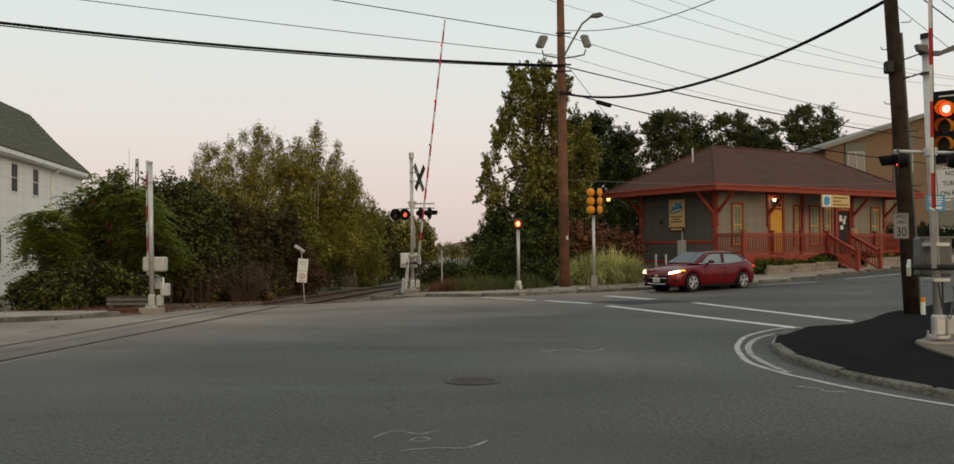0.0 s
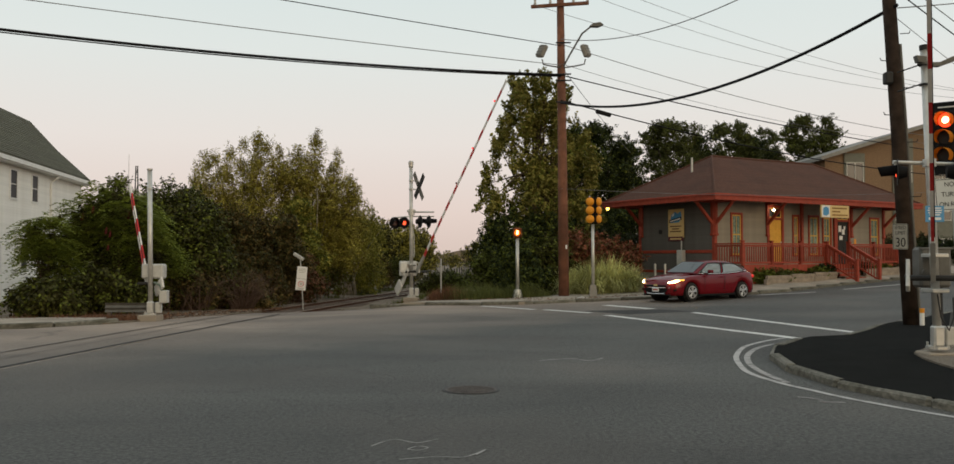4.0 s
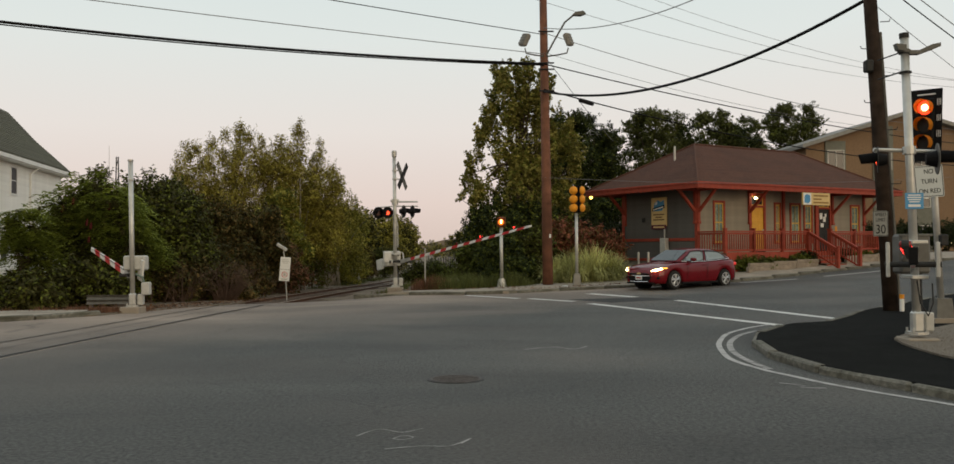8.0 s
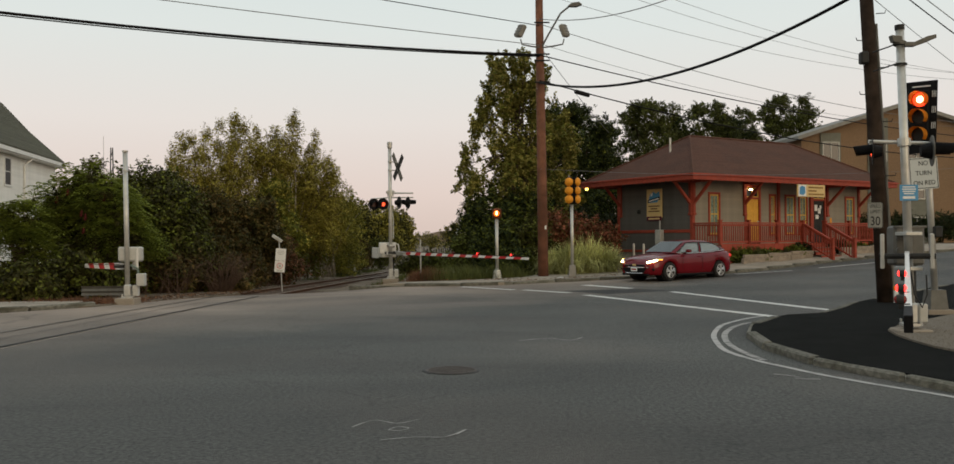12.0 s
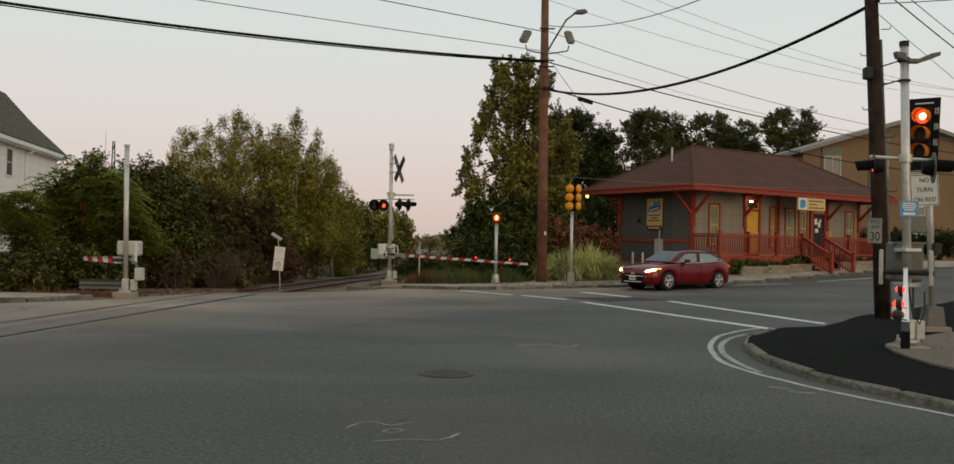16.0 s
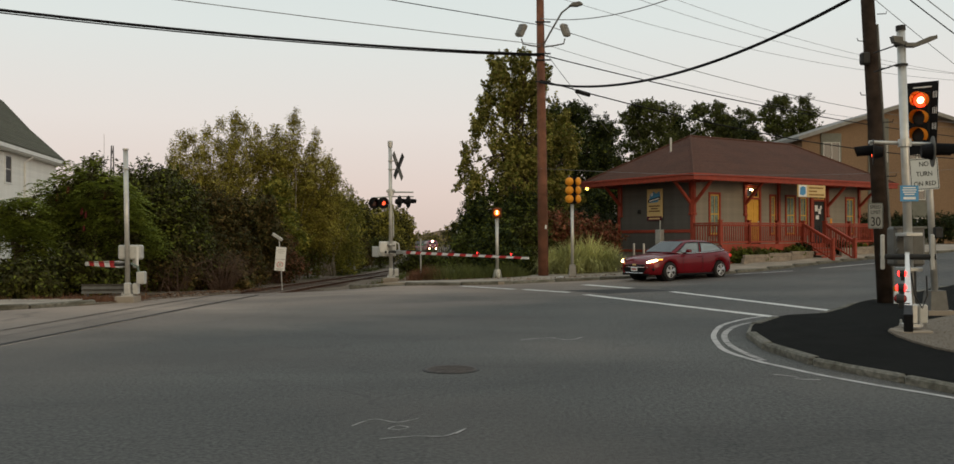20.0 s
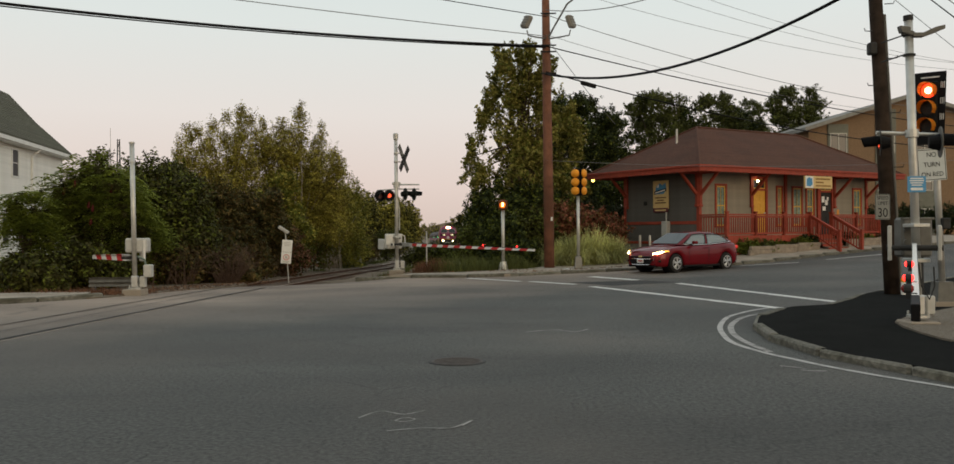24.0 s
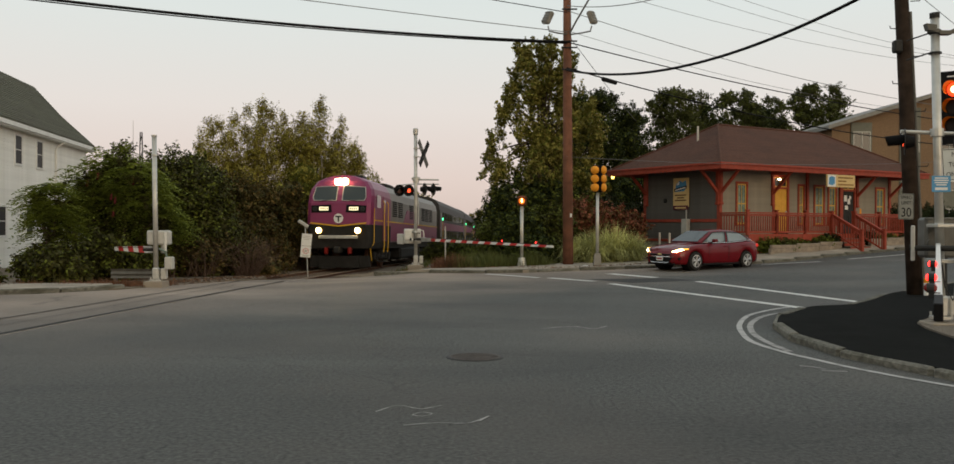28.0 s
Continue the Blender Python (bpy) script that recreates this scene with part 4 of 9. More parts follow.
def right_gate():
    root = empty("corner_crossing_signal", pose(6.895, 13.75, 0.12), "galvanized crossing gate mast at the corner with flashers and gate arm", "crossing signal", "crossing gates")
    mast_base(root, 0.24, 0.05)
    part("mast", tubed([(0, 0, 0.3), (-0.13, 0, 4.82)], 0.064, 16), STEEL, root, smooth=True)
    b = bmesh.new()
    tube(b, [(-0.13, 0, 4.78), (-0.133, 0, 4.86)], 0.073, 16)
    each("mast_cap", b, DARK_METAL, root)
    b = bmesh.new()
    tube(b, [(-0.13, 0, 4.60), (-0.14, 0.0, 4.54)], 0.10, 12)
    prism(b, [(-0.1, 4.57), (0.06, 4.57), (0.26, 4.66), (0.40, 4.69), (0.40, 4.63), (0.28, 4.58), (0.08, 4.51), (-0.1, 4.51)], -0.1, 0.02, "y")
    prism(b, [(-0.30, 4.68), (-0.14, 4.66), (-0.14, 4.56), (-0.27, 4.58)], -0.1, 0.02, "y")
    part("top_bracket", b, MACHINE_GREY, root, "grey lamp bracket on the mast top")
    b = bmesh.new()
    for z in (4.53, 4.22):
        tube(b, [(-0.12, 0, z), (-0.12, 0, z + 0.03)], 0.095, 12)
        tube(b, [(-0.2, 0, z + 0.02), (-0.42, 0.3, z - 0.04)], 0.012, 5)
    each("cable_clamp", b, DARK_METAL, root)
    # flashers on their bracket: one looks left along the road, one right
    b = bmesh.new()
    tube(b, [(-0.62, 0.05, 3.02), (0.42, 0.05, 2.98)], 0.03, 8)
    tube(b, [(-0.08, 0, 2.94), (-0.08, 0, 3.06)], 0.1, 12)
    tube(b, [(-0.58, 0.05, 3.02), (-0.58, 0.05, 2.85)], 0.03, 6)
    part("flasher_bracket", b, STEEL, root)
    flasher(root, (-0.56, 0.05, 2.86), radians(-112), True, DARK_METAL, 0.72)
    # grey on the right-hand black disc stands in for light falling on it
    flasher(root, (0.36, -0.02, 2.86), radians(72), True, MACHINE_GREY, 0.85)
    b = bmesh.new()
    bbox(b, -0.21, 0.08, -0.112, -0.106, 2.07, 2.32, r=0.002)
    sg = part("blue_sign", b, BLUE_SIGN, root, "small blue crossing information sign")
    b = bmesh.new()
    for k, (w, z) in enumerate(((0.20, 2.285), (0.22, 2.25), (0.20, 2.215), (0.16, 2.18))):
        box(b, -0.065 - w / 2, -0.065 + w / 2, -0.1145, -0.1125, z - 0.009, z + 0.009)
    box(b, -0.16, 0.03, -0.1145, -0.1125, 2.10, 2.14)
    each("writing_bar", b, SIGN_WHITE, sg)
    # gate machine behind the mast
    b = bmesh.new()
    bbox(b, -0.15, 0.35, 0.2, 0.5, 1.04, 1.68, r=0.04)
    body = part("gate_machine", b, MACHINE_GREY, root, "weathered grey gate machine housing")
    b = bmesh.new()
    for z in (1.5, 1.28):
        tube(b, [(-0.08, 0.2, z), (-0.08, 0.16, z)], 0.055, 12)
    bbox(b, -0.17, 0.37, 0.18, 0.22, 1.64, 1.68, r=0.008)
    each("machine_cover", b, MACHINE_GREY, body)
    b = bmesh.new()
    for z in (1.55, 1.0):
        bbox(b, -0.13, 0.13, -0.14, 0.24, z - 0.03, z + 0.03, r=0.01)
    each("clamp", b, STEEL, root)
    b = bmesh.new()
    tube(b, [(0.22, 0.35, 1.06), (0.2, 0.3, 0.5), (0.2, 0.2, 0.1)], 0.045, 8)
    tube(b, [(-0.05, -0.12, 0.95), (-0.03, -0.18, 0.6), (0.08, -0.2, 0.4), (0.18, -0.16, 0.6), (0.2, -0.1, 0.9)], 0.012, 6)
    part("conduit", b, DARK_METAL, root)
    return gate_arm(root, 9.0, 0.55, (5.5, 7.3, 8.3), lit=(0, 1), wide=0.12, weight=GREY_BOX, half=0.35, plates=True, thick=0.022, lamp_y=-0.05, tip=True)


ARM_MIDDLE = middle_gate()
ARM_LEFT = left_gate()
ARM_RIGHT = right_gate()


def signal_head(parent, m, lit, housing, rows=3, visor=None, lining=None):
    """A three-lens vehicle signal facing -y of m, with visors."""
    b = bmesh.new()
    bbox(b, -0.17, 0.17, 0.0, 0.2, -0.55, 0.55, r=0.03, m=m)
    hd = part("signal_head", b, housing, parent, "three-lens traffic signal housing")
    for k in range(rows):
        z = 0.36 - 0.36 * k
        b = bmesh.new()
        tube(b, [m @ Vector((0, -0.005, z)), m @ Vector((0, -0.025, z))], [0.14, 0.12], 18)
        part("lens", b, TRAFFIC_RED if lit == k else RED_LENS if k == 0 else DARK_METAL, hd, "glowing red lens" if lit == k else "dark signal lens")
        if lit == k:
            b = bmesh.new()
            tube(b, [m @ Vector((0.0, -0.02, z)), m @ Vector((0.0, -0.035, z))], [0.075, 0.05], 14)
            part("lamp_core", b, SIGNAL_CORE, hd, "bright lamp core")
        b = bmesh.new()
        r0, r1 = [], []
        for q in range(15):
            a = radians(-40 + 260 * q / 14)
            r0.append(b.verts.new(m @ Vector((0.16 * math.cos(a), 0, z + 0.16 * math.sin(a)))))
            r1.append(b.verts.new(m @ Vector((0.155 * math.cos(a), -0.19 - 0.06 * math.sin(a), z + 0.155 * math.sin(a)))))
        for q in range(14):
            b.faces.new((r0[q], r0[q + 1], r1[q + 1], r1[q]))
        bmesh.ops.solidify(b, geom=list(b.faces), thickness=0.006)
        vz = part("visor", b, visor or housing, hd, "curved visor")
        if lining:
            b = bmesh.new()
            r0 = [b.verts.new(m @ Vector((0.150 * math.cos(a), -0.004, z + 0.150 * math.sin(a)))) for a in [radians(-40 + 260 * q / 14) for q in range(15)]]
            r1 = [b.verts.new(m @ Vector((0.146 * math.cos(a), -0.18 - 0.06 * math.sin(a), z + 0.146 * math.sin(a)))) for a in [radians(-40 + 260 * q / 14) for q in range(15)]]
            for q in range(14):
                b.faces.new((r0[q], r0[q + 1], r1[q + 1], r1[q]))
            bmesh.ops.solidify(b, geom=list(b.faces), thickness=0.002)
            part("visor_lining", b, lining, hd, "yellow inside of the visor")
    return hd


def corner_signal():
    root = empty("traffic_light", pose(9.00, 17.0, 0.10), "grey traffic light pole with a red light lit and black backplate", "traffic light", "traffic lights")
    b = bmesh.new()
    prism(b, [(-0.25, -0.25), (0.25, -0.25), (0.25, 0.25), (-0.25, 0.25)], 0, 0.1)
    part("footing", b, CONCRETE, root)
    b = bmesh.new()
    tube(b, [(0, 0, 0.08), (0, 0, 0.48)], [0.25, 0.2], 4)
    part("base_casting", b, MACHINE_GREY, root, "square pedestal base")
    part("pole", tubed([(0, 0, 0.4), (-0.17, 0, 4.3)], 0.062, 12), STEEL, root, smooth=True)
    m = Matrix.Translation((-0.32, -0.12, 3.84)) @ Matrix.Rotation(radians(-49), 4, "Z") @ Matrix.Rotation(radians(2), 4, "Y") @ Matrix.Scale(0.95, 4)
    b = bmesh.new()
    bbox(b, -0.31, 0.31, 0.05, 0.07, -0.74, 0.74, r=0.006, m=m)
    bp = part("backplate", b, BLACK, root, "black louvred backplate")
    b = bmesh.new()
    for k in range(3):
        for u in range(3):
            box(b, 0.212 + u * 0.032, 0.223 + u * 0.032, 0.044, 0.049, 0.40 - 0.32 * k, 0.53 - 0.32 * k, m=m)
    box(b, -0.18, 0.18, 0.044, 0.049, 0.62, 0.645, m=m)
    each("louvre", b, SIGN_WHITE, bp, "pale slots of the backplate")
    hd = signal_head(root, m, 0, BLACK, visor=SIGNAL_YELLOW)
    b = bmesh.new()
    tube(b, [(-0.16, 0, 3.3), (-0.2, -0.1, 3.34)], 0.05, 8)
    tube(b, [(-0.16, 0, 4.2), (-0.22, -0.1, 4.3)], 0.05, 8)
    each("bracket", b, STEEL, root)
    b = bmesh.new()
    m2 = Matrix.Translation((-0.25, -0.11, 2.75)) @ Matrix.Rotation(radians(6), 4, "Z") @ Matrix.Rotation(radians(-4), 4, "Y")
    plate(b, 0.60, 0.62, z=0)
    bmesh.ops.transform(b, matrix=m2, verts=list(b.verts))
    sg = part("sign_plate", b, mat("dull_sign_white", (0.46, 0.50, 0.51), 0.5, vary=0.05, scale=4), root, "white sign reading NO TURN ON RED")
    for i, s in enumerate(("NO", "TURN", "ON RED")):
        writing(s, 0.128 if i < 2 else 0.124, BLACK, sg, m2 @ Matrix.Translation((0, -0.003, 0.19 - 0.19 * i)) @ FACE)
    b = bmesh.new()
    w, h = 0.57, 0.59
    for x0, x1, z0, z1 in ((-w / 2, w / 2, h / 2 - 0.012, h / 2), (-w / 2, w / 2, -h / 2, -h / 2 + 0.012), (-w / 2, -w / 2 + 0.012, -h / 2, h / 2), (w / 2 - 0.012, w / 2, -h / 2, h / 2)):
        box(b, x0, x1, -0.002, 0.0, z0, z1, m=m2)
    part("sign_border", b, BLACK, sg)
    b = bmesh.new()
    bbox(b, -0.06, 0.1, -0.14, 0.06, 1.5, 1.72, r=0.02)
    part("push_button_box", b, DARK_METAL, root)


def far_signal():
    root = empty("traffic_light", pose(3.73, 33.2, gz(3.73, 33.2) + 0.12), "slim grey traffic light pole with yellow signal heads", "traffic light", "traffic lights")
    b = bmesh.new()
    tube(b, [(0, 0, 0), (0, 0, 0.45)], [0.20, 0.15], 4)
    part("base_casting", b, WEATHERED_BASE, root, "square pedestal base")
    part("pole", tubed([(0, 0, 0.3), (0, 0, 2.75)], 0.06, 10), STEEL, root, smooth=True)
    for dx, dy, yaw in ((-0.05, 0.02, 155), (0.085, 0.0, 235)):
        m = Matrix.Translation((dx, dy, 3.28)) @ Matrix.Rotation(radians(yaw), 4, "Z") @ Matrix.Diagonal((0.75, 0.75, 0.92, 1))
        hd = signal_head(root, m, -1, BLACK, visor=SIGNAL_YELLOW)
        for k in range(3):
            b = bmesh.new()
            z = 0.36 - 0.36 * k
            tube(b, [m @ Vector((0, y, z)) for y in (0.19, 0.25, 0.31, 0.345)], [0.165, 0.16, 0.12, 0.05], 14)
            part("section_cover", b, SIGNAL_YELLOW, hd, "domed yellow cover", smooth=True)


def beacon():
    root = empty("warning_beacon", pose(0.87, 33.6, gz(0.87, 33.6) + 0.08), "short grey post with a lit orange flashing beacon", "beacon")
    b = bmesh.new()
    tube(b, [(0, 0, 0), (0, 0, 0.32)], [0.2, 0.12], 8)
    part("base_casting", b, STEEL, root)
    part("post", tubed([(0, 0, 0.25), (0, 0, 2.3)], 0.065, 10), STEEL, root, smooth=True)
    b = bmesh.new()
    bbox(b, -0.15, 0.15, -0.12, 0.12, 2.30, 2.70, r=0.05)
    hd = part("lamp_housing", b, DARK_ORANGE, root, "dark orange beacon housing")
    b = bmesh.new()
    tube(b, [(-0.01, -0.125, 2.5), (-0.01, -0.15, 2.5)], [0.115, 0.10], 16)
    part("lens", b, ORANGE_GLOW, hd, "glowing orange lens")
    b = bmesh.new()
    bbox(b, -0.035, 0.025, -0.162, -0.148, 2.44, 2.585, r=0.012)
    part("lamp_core", b, SIGNAL_CORE, hd, "bright lamp core")
    b = bmesh.new()
    for s in (-1, 1):
        prism(b, [(s * 0.15, 2.34), (s * 0.165, 2.34), (s * 0.165, 2.68), (s * 0.15, 2.68)], -0.3, -0.1, "y")
    part("hood", b, DARK_ORANGE, hd)


corner_signal()
far_signal()
beacon()


def utility_pole():
    bx, by = 2.72, 34.4
    root = empty("utility_pole", pose(bx, by, gz(bx, by)), "tall reddish-brown wooden utility pole with street lamp and floodlights", "utility pole", "utility poles")
    part("pole", tubed([(0, 0, -0.3), (-0.03, 0, 4), (-0.10, 0, 12.3)], [0.21, 0.19, 0.14], 16), CREOSOTE, root, smooth=True)
    b = bmesh.new()
    bbox(b, -1.25, 1.05, -0.22, -0.12, 11.55, 11.68, r=0.01, m=Matrix.Rotation(radians(-12), 4, "Z"))
    arm = part("crossarm", b, CREOSOTE, root, "wooden crossarm")
    for x in (-1.1, -0.5, 0.4, 0.95):
        b = bmesh.new()
        tube(b, [(x, -0.17 - x * 0.2, 11.66), (x, -0.17 - x * 0.2, 11.74), (x, -0.17 - x * 0.2, 11.8), (x, -0.17 - x * 0.2, 11.9)], [0.03, 0.06, 0.04, 0.05], 8)
        part("insulator", b, GREY_BOX, arm)
    b = bmesh.new()
    tube(b, [(0, -0.1, 9.15), (0.25, -0.3, 9.6), (0.7, -0.6, 10.35), (1.05, -0.75, 10.6)], 0.035, 8)
    lamp = part("lamp_arm", b, MACHINE_GREY, root, "curved street lamp arm")
    b = bmesh.new()
    prism(b, [(0.95, 10.56), (1.1, 10.68), (1.38, 10.72), (1.5, 10.62), (1.3, 10.55)], -0.9, -0.66, "y")
    part("lamp_head", b, MACHINE_GREY, lamp, "grey street lamp head")
    for sx, yaw in ((-1, 25), (1, -20)):
        b = bmesh.new()
        tube(b, [(0.0, -0.1, 9.12), (sx * 0.45, -0.25, 9.15), (sx * 0.8, -0.35, 9.2), (sx * 0.85, -0.36, 9.4)], 0.028, 6)
        br = part("flood_bracket", b, MACHINE_GREY, root)
        b = bmesh.new()
        bbox(b, -0.22, 0.22, -0.10, 0.10, -0.26, 0.26, r=0.05, m=Matrix.Translation((sx * 0.86, -0.38, 9.72)) @ Matrix.Rotation(radians(yaw), 4, "Y") @ Matrix.Rotation(radians(60 * sx), 4, "Z"))
        fl = part("floodlight", b, WEATHERED_BASE, br, "grey boxy floodlight")
        mf = Matrix.Translation((sx * 0.86, -0.38, 9.72)) @ Matrix.Rotation(radians(yaw), 4, "Y") @ Matrix.Rotation(radians(60 * sx), 4, "Z")
        for k in range(4):
            part("grille_bar", boxed(-0.2, 0.2, -0.112, -0.098, -0.19 + 0.115 * k, -0.165 + 0.115 * k, m=mf), MACHINE_GREY, fl)
    b = bmesh.new()
    for z in (8.6, 8.85, 7.75, 10.1):
        tube(b, [(-0.3, -0.18, z), (0.3, -0.18, z)], 0.03, 6)
    each("wire_clamp", b, DARK_METAL, root)
    b = bmesh.new()
    box(b, 0.05, 0.12, -0.215, -0.205, 1.95, 2.1)
    part("tag", b, SIGN_WHITE, root, "small white pole tag")


def corner_pole():
    bx, by = 9.45, 20.0
    root = empty("utility_pole", pose(bx, by, gz(bx, by) + 0.10), "dark leaning wooden utility pole with steps and conduit", "utility pole", "utility poles")
    top = Vector((-0.56, 0, 10.5))
    part("pole", tubed([(0, 0, -0.3), top * 0.4, top], [0.165, 0.155, 0.135], 16), DARK_POLE, root, smooth=True)
    b = bmesh.new()
    tube(b, [(0.185, -0.03, 0.0), (0.075, -0.03, 2.0), (-0.105, -0.03, 5.2), (-0.17, -0.03, 6.4)], 0.035, 8)
    part("conduit", b, MACHINE_GREY, root, "grey riser conduit")
    b = bmesh.new()
    tube(b, [(0.12, -0.25, 0.0), (0.12, -0.25, 0.28)], 0.05, 10)
    part("marker_post", b, SIGN_WHITE, root, "white conduit marker")
    b = bmesh.new()
    tube(b, [(0.12, -0.25, 0.28), (0.12, -0.25, 0.38)], 0.052, 10)
    part("marker_cap", b, SIGNAL_YELLOW, root, "orange marker cap")
    b = bmesh.new()
    bbox(b, -0.58, -0.40, -0.2, 0.0, 5.46, 5.74, r=0.03)
    part("cable_box", b, DARK_METAL, root, "small weathered box")
    for k in range(7):
        z = 2.9 + 0.62 * k
        x = top.x * z / 10.5
        s = -1 if k % 2 else 1
        b = bmesh.new()
        tube(b, [(x + s * 0.15, -0.1, z), (x + s * 0.34, -0.14, z), (x + s * 0.36, -0.14, z + 0.06)], 0.011, 5)
        part("step", b, DARK_METAL, root, "steel pole step")
    # speed limit sign
    m = Matrix.Translation((-0.33, -0.24, 1.99)) @ Matrix.Rotation(radians(5), 4, "Z") @ Matrix.Diagonal((0.86, 1, 1, 1))
    b = bmesh.new()
    plate(b, 0.42, 0.58)
    bmesh.ops.transform(b, matrix=m, verts=list(b.verts))
    # grey base stands in for the shade on this white plate
    sg = part("speed_sign", b, mat("weathered_sign_grey", (0.22, 0.23, 0.22), 0.6, vary=0.1, scale=6), root, "white sign reading SPEED LIMIT 30")
    writing("SPEED", 0.115, BLACK, sg, m @ Matrix.Translation((0, -0.003, 0.20)) @ FACE)
    writing("LIMIT", 0.115, BLACK, sg, m @ Matrix.Translation((0, -0.003, 0.08)) @ FACE)
    writing("30", 0.29, BLACK, sg, m @ Matrix.Translation((0, -0.003, -0.14)) @ FACE)
    b = bmesh.new()
    w, h = 0.40, 0.56
    for x0, x1, z0, z1 in ((-w / 2, w / 2, h / 2 - 0.01, h / 2), (-w / 2, w / 2, -h / 2, -h / 2 + 0.01), (-w / 2, -w / 2 + 0.01, -h / 2, h / 2), (w / 2 - 0.01, w / 2, -h / 2, h / 2)):
        box(b, x0, x1, -0.002, 0.0, z0, z1, m=m)
    part("sign_border", b, BLACK, sg)


utility_pole()
corner_pole()


def wire(a, b, sag, r, label, n=28):
    a, b = Vector(a), Vector(b)
    pts = [a.lerp(b, i / n) - Vector((0, 0, sag * 4 * (i / n) * (1 - i / n))) for i in range(n + 1)]
    bm = bmesh.new()
    tube(bm, pts, r, 6)
    return tagged(part("overhead_wire", bm, THIN if r < 0.016 else BLACK, smooth=True), label, "wire", "overhead wires")


UP = Vector((2.62, 34.2, 0))
RP = Vector((9.15, 19.8, 0))
WL = Vector((-36, 16.0, 0))
WR = Vector((37, 53, 0))
at_z = lambda p, z: (p.x, p.y, z)
THIN = mat("thin_wire_grey", (0.16, 0.16, 0.165), 0.7)
wire(at_z(UP, 8.84), at_z(WL, 10.45), 1.0, 0.045, "thick black cable bundle between utility poles")
wire(at_z(UP, 8.78), at_z(WL, 10.38), 1.02, 0.02, "black cable lashed under the thick bundle")
wire(at_z(UP, 9.23), at_z(WL, 10.57), 0.25, 0.014, "thin overhead wire across the road")
wire(at_z(UP, 10.0), at_z(WL, 12.34), 0.12, 0.016, "thin overhead wire across the road")
wire((UP.x - 1.1, UP.y - 0.2, 11.9), at_z(WL, 14.6), 0.1, 0.012, "thin high wire from the crossarm")
wire(at_z(UP, 7.74), at_z(RP, 7.37), 0.93, 0.042, "thick black sagging cable between the two poles", 40)
wire(at_z(UP, 10.26), at_z(RP, 9.64), 0.98, 0.015, "thin wire between the two poles", 40)
wire(at_z(UP, 8.84), at_z(WR, 7.07), 0.72, 0.022, "black overhead cable along the station street")
wire(at_z(UP, 9.29), at_z(WR, 8.43), 1.38, 0.0085, "thin overhead wire along the station street")
wire(at_z(UP, 10.07), at_z(WR, 8.13), 1.15, 0.013, "thin overhead wire along the station street")
wire(at_z(UP, 7.83), at_z(WR, 6.34), 1.14, 0.024, "black cable with a splice along the station street")
wire((UP.x - 1.1, UP.y, 11.65), at_z(WR, 11.03), 1.31, 0.0085, "thin high wire from the crossarm")
wire((UP.x + 0.4, UP.y, 12.3), at_z(WR, 11.44), 1.51, 0.0085, "thin high wire from the crossarm")
wire((UP.x + 0.95, UP.y, 12.7), at_z(WR, 11.02), 1.32, 0.0085, "thin high wire from the crossarm")
wire(at_z(UP, 9.2), (6.85, 44, 6.93), 0.1, 0.012, "thin service wire down to the roof behind")
wire(at_z(UP, 4.35), (30, 44, 5.5), 0.5, 0.008, "thin service wire past the station roof")
wire((RP.x, RP.y, 7.3), (24, 26, 11.0), 0.3, 0.012, "black wire from the corner pole")
wire((RP.x, RP.y, 7.68), (24, 30, 2.6 + 1.2), 0.3, 0.016, "black wire from the corner pole")
wire((RP.x, RP.y, 8.0), (24, 30, 4.2), 0.3, 0.012, "thin wire from the corner pole")
wire((RP.x, RP.y, 7.05), (26, 36, 4.4), 0.2, 0.008, "thin wire from the corner pole")
b = bmesh.new()
bbox(b, -0.36, 0.36, -0.07, 0.07, -0.08, 0.08, r=0.03)
sp = tagged(part("splice_case", b, BLACK), "black cable splice case hanging on the wire", "splice case")
sp.matrix_basis = pose(4.4, 35.13, 7.47, 0, 9, 29)


